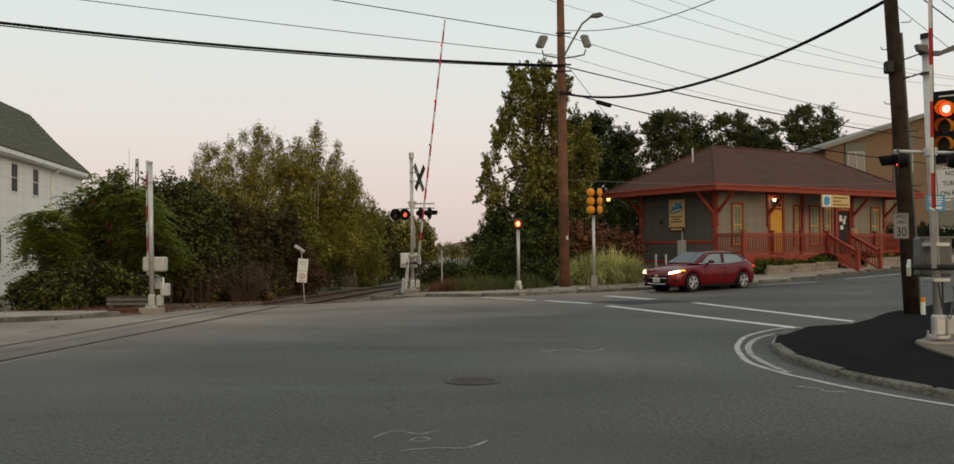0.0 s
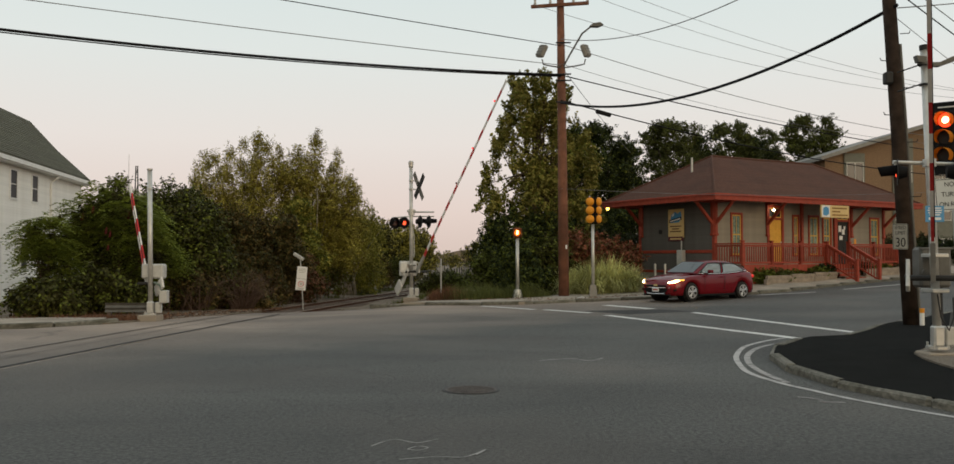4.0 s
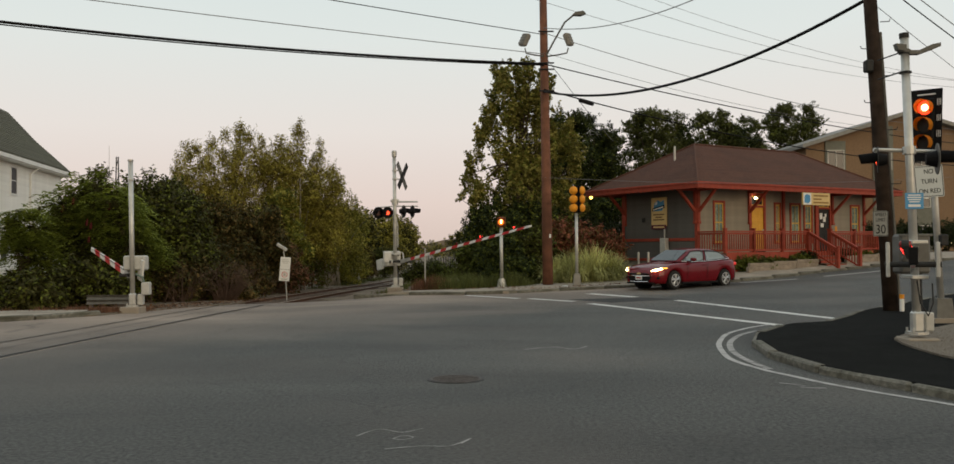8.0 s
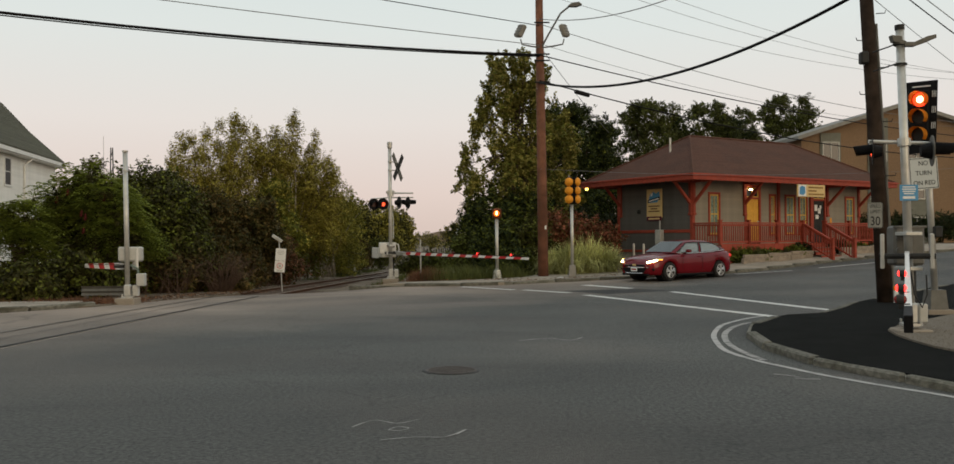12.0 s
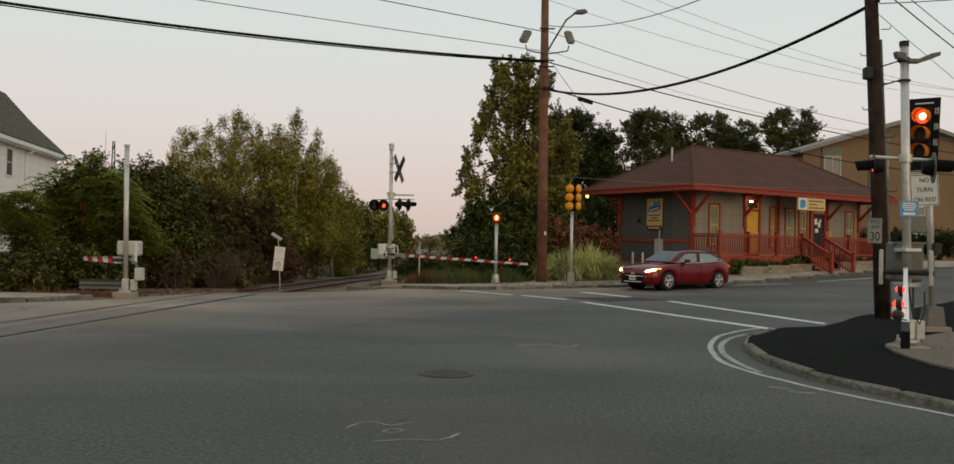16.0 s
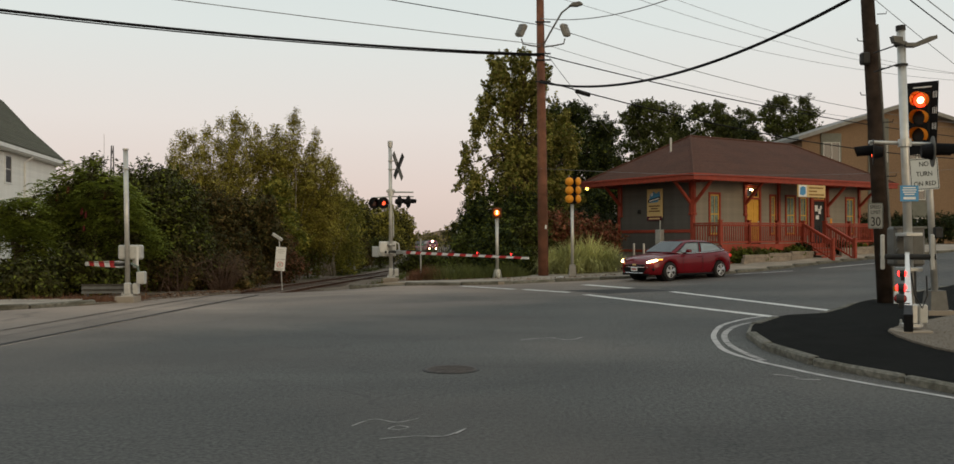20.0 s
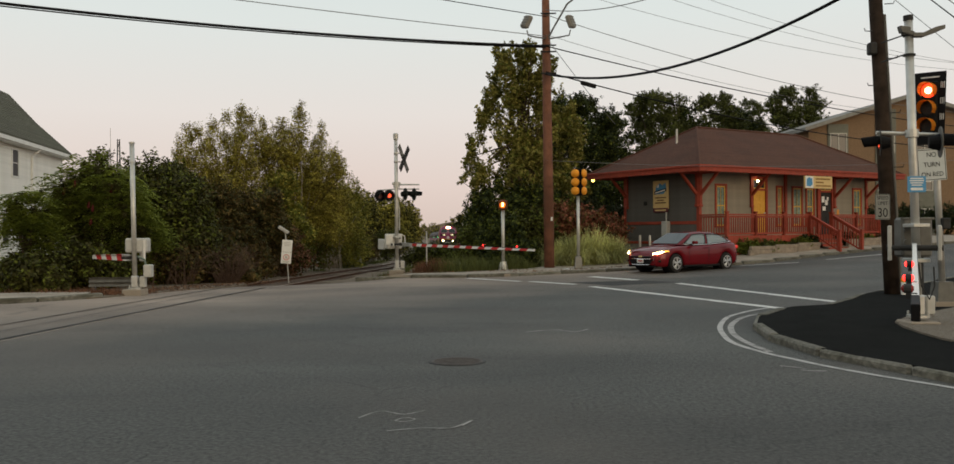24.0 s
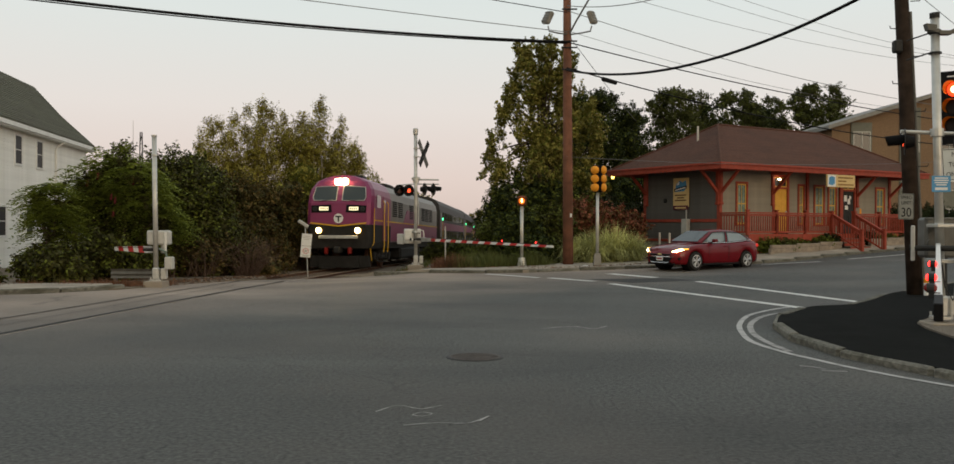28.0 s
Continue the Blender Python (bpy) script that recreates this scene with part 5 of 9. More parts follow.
def track_sign():
    root = empty("track_sign", pose(-7.35, 33.0, gz(-7.35, 33) - 0.1), "white no-trespassing notice on a thin post beside the rails", "sign")
    part("post", tubed([(0.06, 0, 0), (-0.02, 0, 1.5), (-0.06, 0, 1.95)], 0.022, 6), STEEL, root)
    m = Matrix.Translation((0, -0.03, 1.22)) @ Matrix.Rotation(radians(5), 4, "Y") @ Matrix.Rotation(radians(10), 4, "Z")
    b = bmesh.new()
    bbox(b, -0.19, 0.19, -0.008, 0, -0.04, 0.42, r=0.003, m=m)
    part("upper_plate", b, SIGN_WHITE, root, "white sign plate")
    b = bmesh.new()
    bbox(b, -0.19, 0.19, -0.008, 0, -0.48, -0.05, r=0.003, m=m)
    low = part("lower_plate", b, SIGN_WHITE, root, "white prohibition plate")
    b = bmesh.new()
    ring = [(0.10 * math.cos(k * math.pi / 8), 0.10 * math.sin(k * math.pi / 8)) for k in range(17)]
    for (x, z), (x2, z2) in zip(ring, ring[1:]):
        tube(b, [m @ Vector((x, -0.011, z - 0.24)), m @ Vector((x2, -0.011, z2 - 0.24))], 0.012, 4)
    part("red_ring", b, RED_STRIPE, low)
    b = bmesh.new()
    box(b, -0.045, 0.045, -0.012, -0.009, -0.29, -0.19, m=m)
    for z, w in ((-0.40, 0.13), (-0.44, 0.10), (0.32, 0.12), (0.26, 0.14), (0.20, 0.1)):
        box(b, -w, w, -0.012, -0.009, z - 0.012, z + 0.012, m=m)
    each("writing_bar", b, GREY_BOX, low)
    b = bmesh.new()
    bbox(b, -0.22, 0.22, -0.05, 0.05, -0.06, 0.06, r=0.015, m=Matrix.Translation((-0.12, 0, 2.02)) @ Matrix.Rotation(radians(33), 4, "Y"))
    part("tilted_plate", b, GREY_BOX, root, "tilted grey plate on the post top")


def guardrail():
    root = empty("guardrail", axes((-10.75, 25.2), (1, 0.1), -0.38), "dull grey steel guardrail half hidden by bushes", "guardrail")
    b = bmesh.new()
    prism(b, [(0, 0.45), (0.05, 0.52), (0, 0.58), (0.05, 0.65), (0, 0.72), (-0.01, 0.72), (0.04, 0.65), (-0.01, 0.58), (0.04, 0.52), (-0.01, 0.45)], -0.6, 0.9, "x")
    part("beam", b, MACHINE_GREY, root)
    for x in (-0.5, 0.75):
        b = bmesh.new()
        box(b, x - 0.05, x + 0.05, 0.055, 0.15, 0.0, 0.70)
        part("post", b, MACHINE_GREY, root)


track_sign()
guardrail()


# ---- station ----
FASCIA_LIGHT = glow("soffit_lamp_lit", (1.0, 0.78, 0.45), 16.0)
EAVE_LIGHT = glow("yellow_eave_lamp_lit", (1.0, 0.66, 0.12), 6.0)


def clapboards(parent, name, length, z0, z1, material, m, holes=(), pitch=0.115):
    """Lapped boards on a wall that runs along x of m, facing -y, with openings (x0, x1, z0, z1) left out."""
    n = int((z1 - z0) / pitch)
    shared = {}
    for i in range(n):
        a, b = z0 + i * pitch, z0 + (i + 1) * pitch
        spans = [(0.0, length)]
        for h0, h1, hz0, hz1 in holes:
            if hz0 < b - 0.02 and hz1 > a + 0.02:
                spans = [s for p, q in spans for s in ((p, min(q, h0)), (max(p, h1), q)) if s[1] - s[0] > 0.02]
        for p, q in spans:
            key = round(q - p, 2)
            if key not in shared:
                bm = bmesh.new()
                prism(bm, [(0.0, 0.0), (-0.022, 0.0), (-0.006, pitch + 0.01), (0.0, pitch + 0.01)], 0, q - p, "x")
                shared[key] = mesh_of("clapboard", bm, material)
            put("clapboard", shared[key], parent, m @ Matrix.Translation((p, 0, a)))


def sash_window(parent, m, w, h, lit=False):
    """A red-cased, ochre-sashed double-hung window facing -y; m at its sill's middle."""
    b = bmesh.new()
    c = 0.10
    for x0, x1, z0, z1 in ((-w / 2 - c, -w / 2, -0.05, h + c), (w / 2, w / 2 + c, -0.05, h + c), (-w / 2, w / 2, h, h + c)):
        bbox(b, x0, x1, -0.06, 0.08, z0, z1, r=0.008, m=m)
    win = part("window", b, TRIM_RED, parent, "brick-red window casing")
    b = bmesh.new()
    bbox(b, -w / 2 - c - 0.04, w / 2 + c + 0.04, -0.11, 0.08, -0.1, -0.04, r=0.008, m=m)
    part("sill", b, TRIM_RED, win)
    b = bmesh.new()
    s = 0.06
    for x0, x1, z0, z1 in ((-w / 2, -w / 2 + s, -0.04, h), (w / 2 - s, w / 2, -0.04, h), (-w / 2 + s, w / 2 - s, h - s, h), (-w / 2 + s, w / 2 - s, -0.04, 0.04), (-w / 2 + s, w / 2 - s, h * 0.5 - 0.03, h * 0.5 + 0.03), (-0.012, 0.012, 0.04, h - s)):
        box(b, x0, x1, -0.02, 0.02, z0, z1, m=m)
    part("sash", b, SASH_YELLOW, win, "ochre window sash")
    b = bmesh.new()
    box(b, -w / 2 + s, w / 2 - s, 0.0, 0.006, 0.03, h - s, m=m)
    part("pane", b, GLASS, win, "dark window glass")
    b = bmesh.new()
    for k in range(8):
        x0 = -w / 2 + s + (w - 2 * s) * k / 8
        x1 = -w / 2 + s + (w - 2 * s) * (k + 1) / 8
        box(b, x0, x1 - 0.004, -0.006 - 0.004 * (k % 2), -0.002, 0.045, h - s - 0.01, m=m)
    each("curtain", b, CURTAIN, win, "pale green curtain behind the glass")


def bracket(parent, m, reach=1.15, drop=1.15):
    """A timber eave bracket: post on the wall, strut out to the eave, facing -y."""
    b = bmesh.new()
    bbox(b, -0.08, 0.08, -0.10, 0.0, -drop - 0.35, 0.0, r=0.012, m=m)
    bbox(b, -0.07, 0.07, -reach, 0.0, -0.14, 0.0, r=0.012, m=m)
    prism2 = bmesh.new()
    prism(prism2, [(-0.04, -drop), (-0.04, -drop + 0.17), (-reach + 0.16, -0.10), (-reach + 0.02, -0.10)], -0.055, 0.055, "x")
    join(b, prism2, m)
    bbox(b, -0.1, 0.1, -0.13, 0.0, -drop - 0.45, -drop - 0.33, r=0.02, m=m)
    part("eave_bracket", b, TRIM_RED, parent, "brick-red timber eave bracket")


def railing(parent, a, b_, z, h=0.92, posts=True, slope=0.0):
    """Red wooden balustrade between two points of the parent's space; slope: fall in metres."""
    a, b_ = Vector((*a, 0)), Vector((*b_, 0))
    d = b_ - a
    L = d.length
    m0 = axes(a, d, z)
    bm = bmesh.new()
    prism(bm, [(0, h), (0, h + 0.06), (L, h + 0.06 - slope), (L, h - slope)], -0.07, 0.07, "y")
    prism(bm, [(0, h - 0.1), (0, h - 0.02), (L, h - 0.02 - slope), (L, h - 0.1 - slope)], -0.025, 0.025, "y")
    prism(bm, [(0, 0.08), (0, 0.16), (L, 0.16 - slope), (L, 0.08 - slope)], -0.03, 0.03, "y")
    o = part("handrail", bm, TRIM_RED, parent, "brick-red porch rails")
    o.matrix_basis = m0
    n = max(2, int(L / 0.135))
    bm = bmesh.new()
    box(bm, -0.019, 0.019, -0.019, 0.019, 0.1, h - 0.03)
    me = mesh_of("baluster", bm, TRIM_RED)
    for i in range(1, n):
        put("baluster", me, o, Matrix.Translation((L * i / n, 0, -slope * i / n)))
    if posts:
        for s in (0.0, L):
            bm = bmesh.new()
            bbox(bm, -0.065, 0.065, -0.065, 0.065, -0.3 if slope and s else 0, h + 0.14, r=0.012)
            bbox(bm, -0.085, 0.085, -0.085, 0.085, h + 0.12, h + 0.17, r=0.01)
            q = part("newel_post", bm, TRIM_RED, parent)
            q.matrix_basis = m0 @ Matrix.Translation((s, 0, -slope * (s / L)))


def station():
    L, S, E = 14.9, 7.4, 1.3
    g = 0.42                       # ground at the front
    root = empty("station_house", axes((9.34, 37.0), (0.842, 0.539)), "old one-storey grey clapboard station with red trim and brown hip roof", "station house")
    floor, eave, ridge = 1.34, 4.22, 6.5
    wx0, wx1, wy0, wy1 = E, L - E, E, S - E
    # foundation and wall cores
    b = bmesh.new()
    box(b, wx0 - 0.02, wx1 + 0.02, wy0 - 0.02, wy1 + 0.02, 0.0, 1.0)
    part("foundation", b, mat("fieldstone", (0.22, 0.20, 0.18), 0.9, vary=0.35, scale=5, bump=0.6, bump_scale=8), root, "dark stone foundation")
    # front wall openings: x along the front from the wall corner
    F = Matrix.Translation((wx0, wy0, 0))
    wl = wx1 - wx0
    wins = [(1.39, 0.58, 1.78), (5.43, 0.3, 1.78), (6.74, 0.62, 1.78), (7.72, 0.5, 1.78), (11.5, 0.6, 1.78)]
    door1, door2 = 3.99, 8.95
    holes = [(x - w / 2 - 0.1, x + w / 2 + 0.1, floor + 0.36, floor + 0.44 + h + 0.1) for x, w, h in wins]
    holes += [(door1 - 0.55, door1 + 0.55, floor - 0.2, floor + 2.75), (door2 - 0.55, door2 + 0.55, floor - 0.2, floor + 2.75)]
    b = bmesh.new()
    xs = sorted({0.0, wl} | {h[0] for h in holes} | {h[1] for h in holes})
    for x0, x1 in zip(xs, xs[1:]):
        mid = (x0 + x1) / 2
        inside = [h for h in holes if h[0] < mid < h[1]]
        if inside:
            h = inside[0]
            if h[2] > 1.0:
                box(b, x0, x1, 0.0, 0.16, 1.0, h[2], m=F)
            box(b, x0, x1, 0.0, 0.16, h[3], eave, m=F)
        else:
            box(b, x0, x1, 0.0, 0.16, 1.0, eave, m=F)
    w = part("wall_front", b, STATION_TAN, root, "tan-grey clapboard wall")
    clapboards(w, "front", wl, 1.0, eave - 0.1, STATION_TAN, F, holes)
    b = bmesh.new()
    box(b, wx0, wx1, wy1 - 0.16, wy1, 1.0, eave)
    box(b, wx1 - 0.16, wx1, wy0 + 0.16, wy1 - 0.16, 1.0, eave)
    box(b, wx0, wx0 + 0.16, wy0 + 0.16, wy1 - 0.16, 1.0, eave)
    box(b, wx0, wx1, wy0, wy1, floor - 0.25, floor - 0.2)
    w2 = part("wall_end", b, STATION_GREY, root, "grey clapboard end wall, darkened as the shaded side")
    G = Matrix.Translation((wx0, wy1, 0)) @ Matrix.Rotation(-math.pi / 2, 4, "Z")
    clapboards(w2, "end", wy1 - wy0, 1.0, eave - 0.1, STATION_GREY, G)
    b = bmesh.new()
    for m in (G,):
        bbox(b, -0.06, wy1 - wy0 + 0.06, -0.06, -0.02, 1.83, 1.97, r=0.008, m=m)
        bbox(b, -0.06, wy1 - wy0 + 0.06, -0.07, -0.02, 0.92, 1.04, r=0.008, m=m)
        bbox(b, -0.07, 0.09, -0.06, -0.015, 0.9, eave, r=0.008, m=m)
        bbox(b, wy1 - wy0 - 0.09, wy1 - wy0 + 0.07, -0.06, -0.015, 0.9, eave, r=0.008, m=m)
    bbox(b, -0.02, 0.12, -0.06, -0.015, 0.9, eave, r=0.008, m=F)
    bbox(b, wl - 0.12, wl + 0.02, -0.06, -0.015, 0.9, eave, r=0.008, m=F)
    each("trim_board", b, TRIM_RED, root, "brick-red belt and corner boards")
    for x, ww, h in wins:
        sash_window(root, F @ Matrix.Translation((x, 0.0, floor + 0.44)), ww, h)
    # yellow door and dark entrance
    for x, material, label in ((door1, YELLOW_PAINT, "yellow panelled door"), (door2, DARK_METAL, "dark entrance door with white notices")):
        m = F @ Matrix.Translation((x, 0, floor))
        b = bmesh.new()
        for x0, x1, z0, z1 in ((-0.56, -0.44, 0, 2.72), (0.44, 0.56, 0, 2.72), (-0.44, 0.44, 2.6, 2.72), (-0.44, 0.44, 2.05, 2.14)):
            bbox(b, x0, x1, -0.07, 0.1, z0, z1, r=0.008, m=m)
        fr = part("door_casing", b, TRIM_RED, root, "brick-red door casing")
        b = bmesh.new()
        bbox(b, -0.44, 0.44, 0.0, 0.05, 0.0, 2.05, r=0.006, m=m)
        for px_ in (-0.21, 0.21):
            for z0, z1 in ((0.2, 0.85), (1.0, 1.45), (1.55, 1.92)):
                bbox(b, px_ - 0.15, px_ + 0.15, -0.012, 0.0, z0, z1, r=0.01, m=m)
        dr = part("door", b, material, fr, label)
        b = bmesh.new()
        tube(b, [m @ Vector((0.36, 0, 1.0)), m @ Vector((0.36, -0.07, 1.0))], [0.03, 0.035], 10)
        part("door_knob", b, STEEL, dr)
        b = bmesh.new()
        box(b, -0.44, 0.44, 0.02, 0.03, 2.14, 2.6, m=m)
        part("transom_pane", b, GLASS, fr, "dark transom glass")
        b = bmesh.new()
        for x0, x1, z0, z1 in ((-0.44, 0.44, 2.14, 2.19), (-0.44, 0.44, 2.55, 2.6), (-0.03, 0.03, 2.19, 2.55), (-0.44, -0.39, 2.19, 2.55), (0.39, 0.44, 2.19, 2.55)):
            box(b, x0, x1, -0.01, 0.02, z0, z1, m=m)
        part("transom_sash", b, SASH_YELLOW, fr, "ochre transom sash")
        if x == door2:
            for k, (u, v, ww, hh) in enumerate(((-0.2, 1.7, 0.22, 0.3), (0.06, 1.55, 0.2, 0.26), (-0.12, 1.25, 0.24, 0.2), (0.16, 1.75, 0.14, 0.16))):
                b = bmesh.new()
                box(b, u - ww / 2, u + ww / 2, -0.018, -0.014, v - hh / 2, v + hh / 2, m=m)
                part("paper_notice", b, SIGN_WHITE, dr, "white paper notice")
    b = bmesh.new()
    bbox(b, 9.85, 10.0, -0.03, -0.02, floor + 0.95, floor + 1.2, r=0.004, m=F)
    part("orange_notice", b, SIGNAL_YELLOW, root, "small orange notice on the wall")
    # brackets
    for x in (0.05, 3.42, 9.62, wl - 0.05):
        bracket(root, F @ Matrix.Translation((x, 0, eave - 0.02)))
    for y in (0.15, wy1 - wy0 - 0.05):
        bracket(root, G @ Matrix.Translation((y, 0, eave - 0.02)))
    for x in (5.83, 8.28):
        b = bmesh.new()
        bbox(b, x - 0.07, x + 0.07, -0.12, -0.01, floor, eave, r=0.01, m=F)
        part("pilaster", b, TRIM_RED, root, "brick-red pilaster")
    # roof
    b = bmesh.new()
    t = 0.1
    lo = [b.verts.new(p) for p in ((0, 0, eave + t), (L, 0, eave + t), (L, S, eave + t), (0, S, eave + t))]
    hi = [b.verts.new((3.72, S / 2, ridge)), b.verts.new((L - 3.72, S / 2, ridge))]
    un = [b.verts.new((v.co.x, v.co.y, eave + 0.02)) for v in lo]
    for f in ((lo[0], lo[1], hi[1], hi[0]), (lo[1], lo[2], hi[1]), (lo[2], lo[3], hi[0], hi[1]), (lo[3], lo[0], hi[0]), un[::-1]):
        b.faces.new(f)
    for i in range(4):
        b.faces.new((lo[i], un[i], un[(i + 1) % 4], lo[(i + 1) % 4]))
    bmesh.ops.recalc_face_normals(b, faces=list(b.faces))
    roof = part("roof", b, SHINGLE, root, "brown asphalt shingle hip roof")
    # shingle courses
    nrm = 26
    for i in range(nrm):
        for kind in (0, 1):
            f0, f1 = i / nrm, (i + 1) / nrm
            b = bmesh.new()
            def edge(f, side):
                z = eave + t + (ridge - eave - t) * f + 0.012
                if kind == 0:
                    return Vector((3.72 * f if side == 0 else L - 3.72 * f, S / 2 * f, z))
                return Vector((3.72 * f, S - S / 2 * f if side == 0 else S / 2 * f, z))
            a0, a1, c0, c1 = edge(f0, 0), edge(f0, 1), edge(f1, 0), edge(f1, 1)
            out = Vector((0, -0.6, 0.8)) if kind == 0 else Vector((-0.6, 0, 0.8))
            v = [b.verts.new(p) for p in (a0 + out * 0.005, a1 + out * 0.005, c1, c0, a0, a1)]
            b.faces.new(v[:4])
            b.faces.new((v[4], v[5], v[1], v[0]))
            bmesh.ops.recalc_face_normals(b, faces=list(b.faces))
            part("shingle_course", b, SHINGLE, roof)
    b = bmesh.new()
    for a_, c_ in (((0, 0, eave + t), (3.72, S / 2, ridge)), ((L, 0, eave + t), (L - 3.72, S / 2, ridge)), ((0, S, eave + t), (3.72, S / 2, ridge)), ((3.72, S / 2, ridge), (L - 3.72, S / 2, ridge))):
        tube(b, [Vector(a_) + Vector((0, 0, 0.02)), Vector(c_) + Vector((0, 0, 0.02))], 0.06, 6)
    part("ridge_cap", b, SHINGLE, roof)
    b = bmesh.new()
    for x0, x1, y0, y1 in ((-0.04, L + 0.04, -0.04, 0.0), (-0.04, 0.0, 0.0, S), (L, L + 0.04, 0.0, S), (-0.04, L + 0.04, S, S + 0.04)):
        bbox(b, x0, x1, y0, y1, eave - 0.13, eave + 0.11, r=0.008)
    bbox(b, -0.09, L + 0.09, -0.09, -0.04, eave + 0.06, eave + 0.15, r=0.012)
    bbox(b, -0.09, -0.04, -0.04, S, eave + 0.06, eave + 0.15, r=0.012)
    each("fascia", b, TRIM_RED, root, "brick-red fascia and gutter")
    b = bmesh.new()
    box(b, -0.02, L + 0.02, -0.02, S + 0.02, eave - 0.01, eave + 0.012)
    part("soffit", b, TRIM_RED, root, "brick-red boarded soffit")
    b = bmesh.new()
    box(b, 0.02, 0.05, 0.02, 0.04, eave - 0.2, eave - 0.15)
    for k in range(58):
        x = 0.2 + k * 0.25
        bbox(b, x - 0.03, x + 0.03, -0.055, -0.02, eave - 0.155, eave - 0.12, r=0.006)
    for k in range(28):
        y = 0.2 + k * 0.25
        bbox(b, -0.055, -0.02, y - 0.03, y + 0.03, eave - 0.155, eave - 0.12, r=0.006)
    each("dentil", b, TRIM_RED, root, "small dentil blocks under the fascia")
    b = bmesh.new()
    tube(b, [(2.3, 3.6, 5.55), (2.3, 3.6, 6.35)], 0.05, 10)
    part("vent_pipe", b, STEEL, root, "grey roof vent pipe")
    # soffit lamps
    for x, y in ((5.1, 0.55), (9.35, 0.5), (10.9, 0.5)):
        b = bmesh.new()
        tube(b, [(x, y, eave - 0.02), (x, y, eave - 0.06)], [0.07, 0.06], 12)
        part("soffit_lamp", b, FASCIA_LIGHT, root, "lit round soffit lamp")
    b = bmesh.new()
    bbox(b, 3.56, 3.70, -0.30, -0.18, eave - 0.44, eave - 0.36, r=0.03, m=F)
    part("wall_lamp", b, FASCIA_LIGHT, root, "lit lamp over the yellow door")
    b = bmesh.new()
    tube(b, [G @ Vector((-1.15, -1.1, eave - 0.12)), G @ Vector((-1.15, -1.1, eave - 0.24))], [0.08, 0.06], 12)
    part("corner_lamp", b, EAVE_LIGHT, root, "lit greenish lamp under the eave")
    b = bmesh.new()
    bbox(b, 3.55, 3.75, -0.1, -0.02, 2.75, 2.95, r=0.03, m=G @ Matrix.Translation((-2.2, 0, 0)))
    part("wall_box", b, DARK_METAL, root, "small dark box on the end wall")
    GS = G @ Matrix.Translation((-0.55, 0, 0.26))
    # end-wall sign: a cream board with a blue emblem, bars for the writing
    b = bmesh.new()
    bbox(b, 2.58, 3.58, -0.12, -0.05, 2.28, 3.62, r=0.02, m=GS)
    sg = part("wall_sign", b, SIGN_YELLOW, root, "cream sign board with a blue emblem")
    b = bmesh.new()
    prism(b, [(2.72, 2.98), (2.82, 3.36), (3.05, 3.5), (3.2, 3.4), (3.42, 3.5), (3.48, 3.2), (3.3, 3.0)], -0.13, -0.122, "y")
    bmesh.ops.transform(b, matrix=GS, verts=list(b.verts))
    em = part("emblem", b, BLUE_SIGN, sg, "blue emblem patch")
    b = bmesh.new()
    prism(b, [(2.68, 2.98), (2.7, 3.12), (3.46, 3.26), (3.48, 3.12)], -0.138, -0.13, "y")
    bmesh.ops.transform(b, matrix=GS, verts=list(b.verts))
    part("emblem_band", b, BLACK, em, "black emblem band")
    b = bmesh.new()
    prism(b, [(2.74, 3.02), (2.76, 3.08), (3.4, 3.2), (3.42, 3.14)], -0.142, -0.138, "y")
    prism(b, [(2.86, 3.28), (2.9, 3.4), (3.02, 3.44), (2.98, 3.3)], -0.138, -0.13, "y")
    bmesh.ops.transform(b, matrix=GS, verts=list(b.verts))
    part("emblem_highlight", b, SIGN_WHITE, em)
    b = bmesh.new()
    for z, x0, x1 in ((2.82, 2.72, 3.44), (2.70, 2.86, 3.3), (2.58, 2.72, 3.44)):
        box(b, x0, x1, -0.126, -0.121, z - 0.03, z + 0.03, m=GS)
    each("writing_bar", b, mat("brown_lettering", (0.16, 0.09, 0.04), 0.7), sg)
    b = bmesh.new()
    bbox(b, 2.6, 3.56, -0.126, -0.1, 2.14, 2.34, r=0.006, m=GS)
    part("lower_board", b, mat("plum_board", (0.10, 0.02, 0.035), 0.6), sg, "plum lower board with bars of writing")
    b = bmesh.new()
    box(b, 2.72, 3.44, -0.131, -0.127, 2.2, 2.27, m=GS)
    part("lower_writing_bar", b, SIGN_YELLOW, sg)
    # front sign over the entrance
    H = Matrix.Translation((wx0 + 6.5, -0.06, -0.0)) @ Matrix.Diagonal((1.2, 1, 1, 1))
    b = bmesh.new()
    bbox(b, -0.85, 0.85, -0.06, 0.02, 3.48, 4.06, r=0.015, m=H)
    sg = part("eave_sign", b, SIGN_YELLOW, root, "cream hanging sign board with a blue emblem")
    b = bmesh.new()
    bbox(b, -0.82, -0.34, -0.068, -0.06, 3.5, 4.04, r=0.004, m=H)
    em = part("emblem_plate", b, SIGN_WHITE, sg, "white emblem plate")
    b = bmesh.new()
    prism(b, [(-0.76, 3.6), (-0.74, 3.92), (-0.6, 3.99), (-0.42, 3.94), (-0.4, 3.66), (-0.55, 3.56)], -0.076, -0.069, "y")
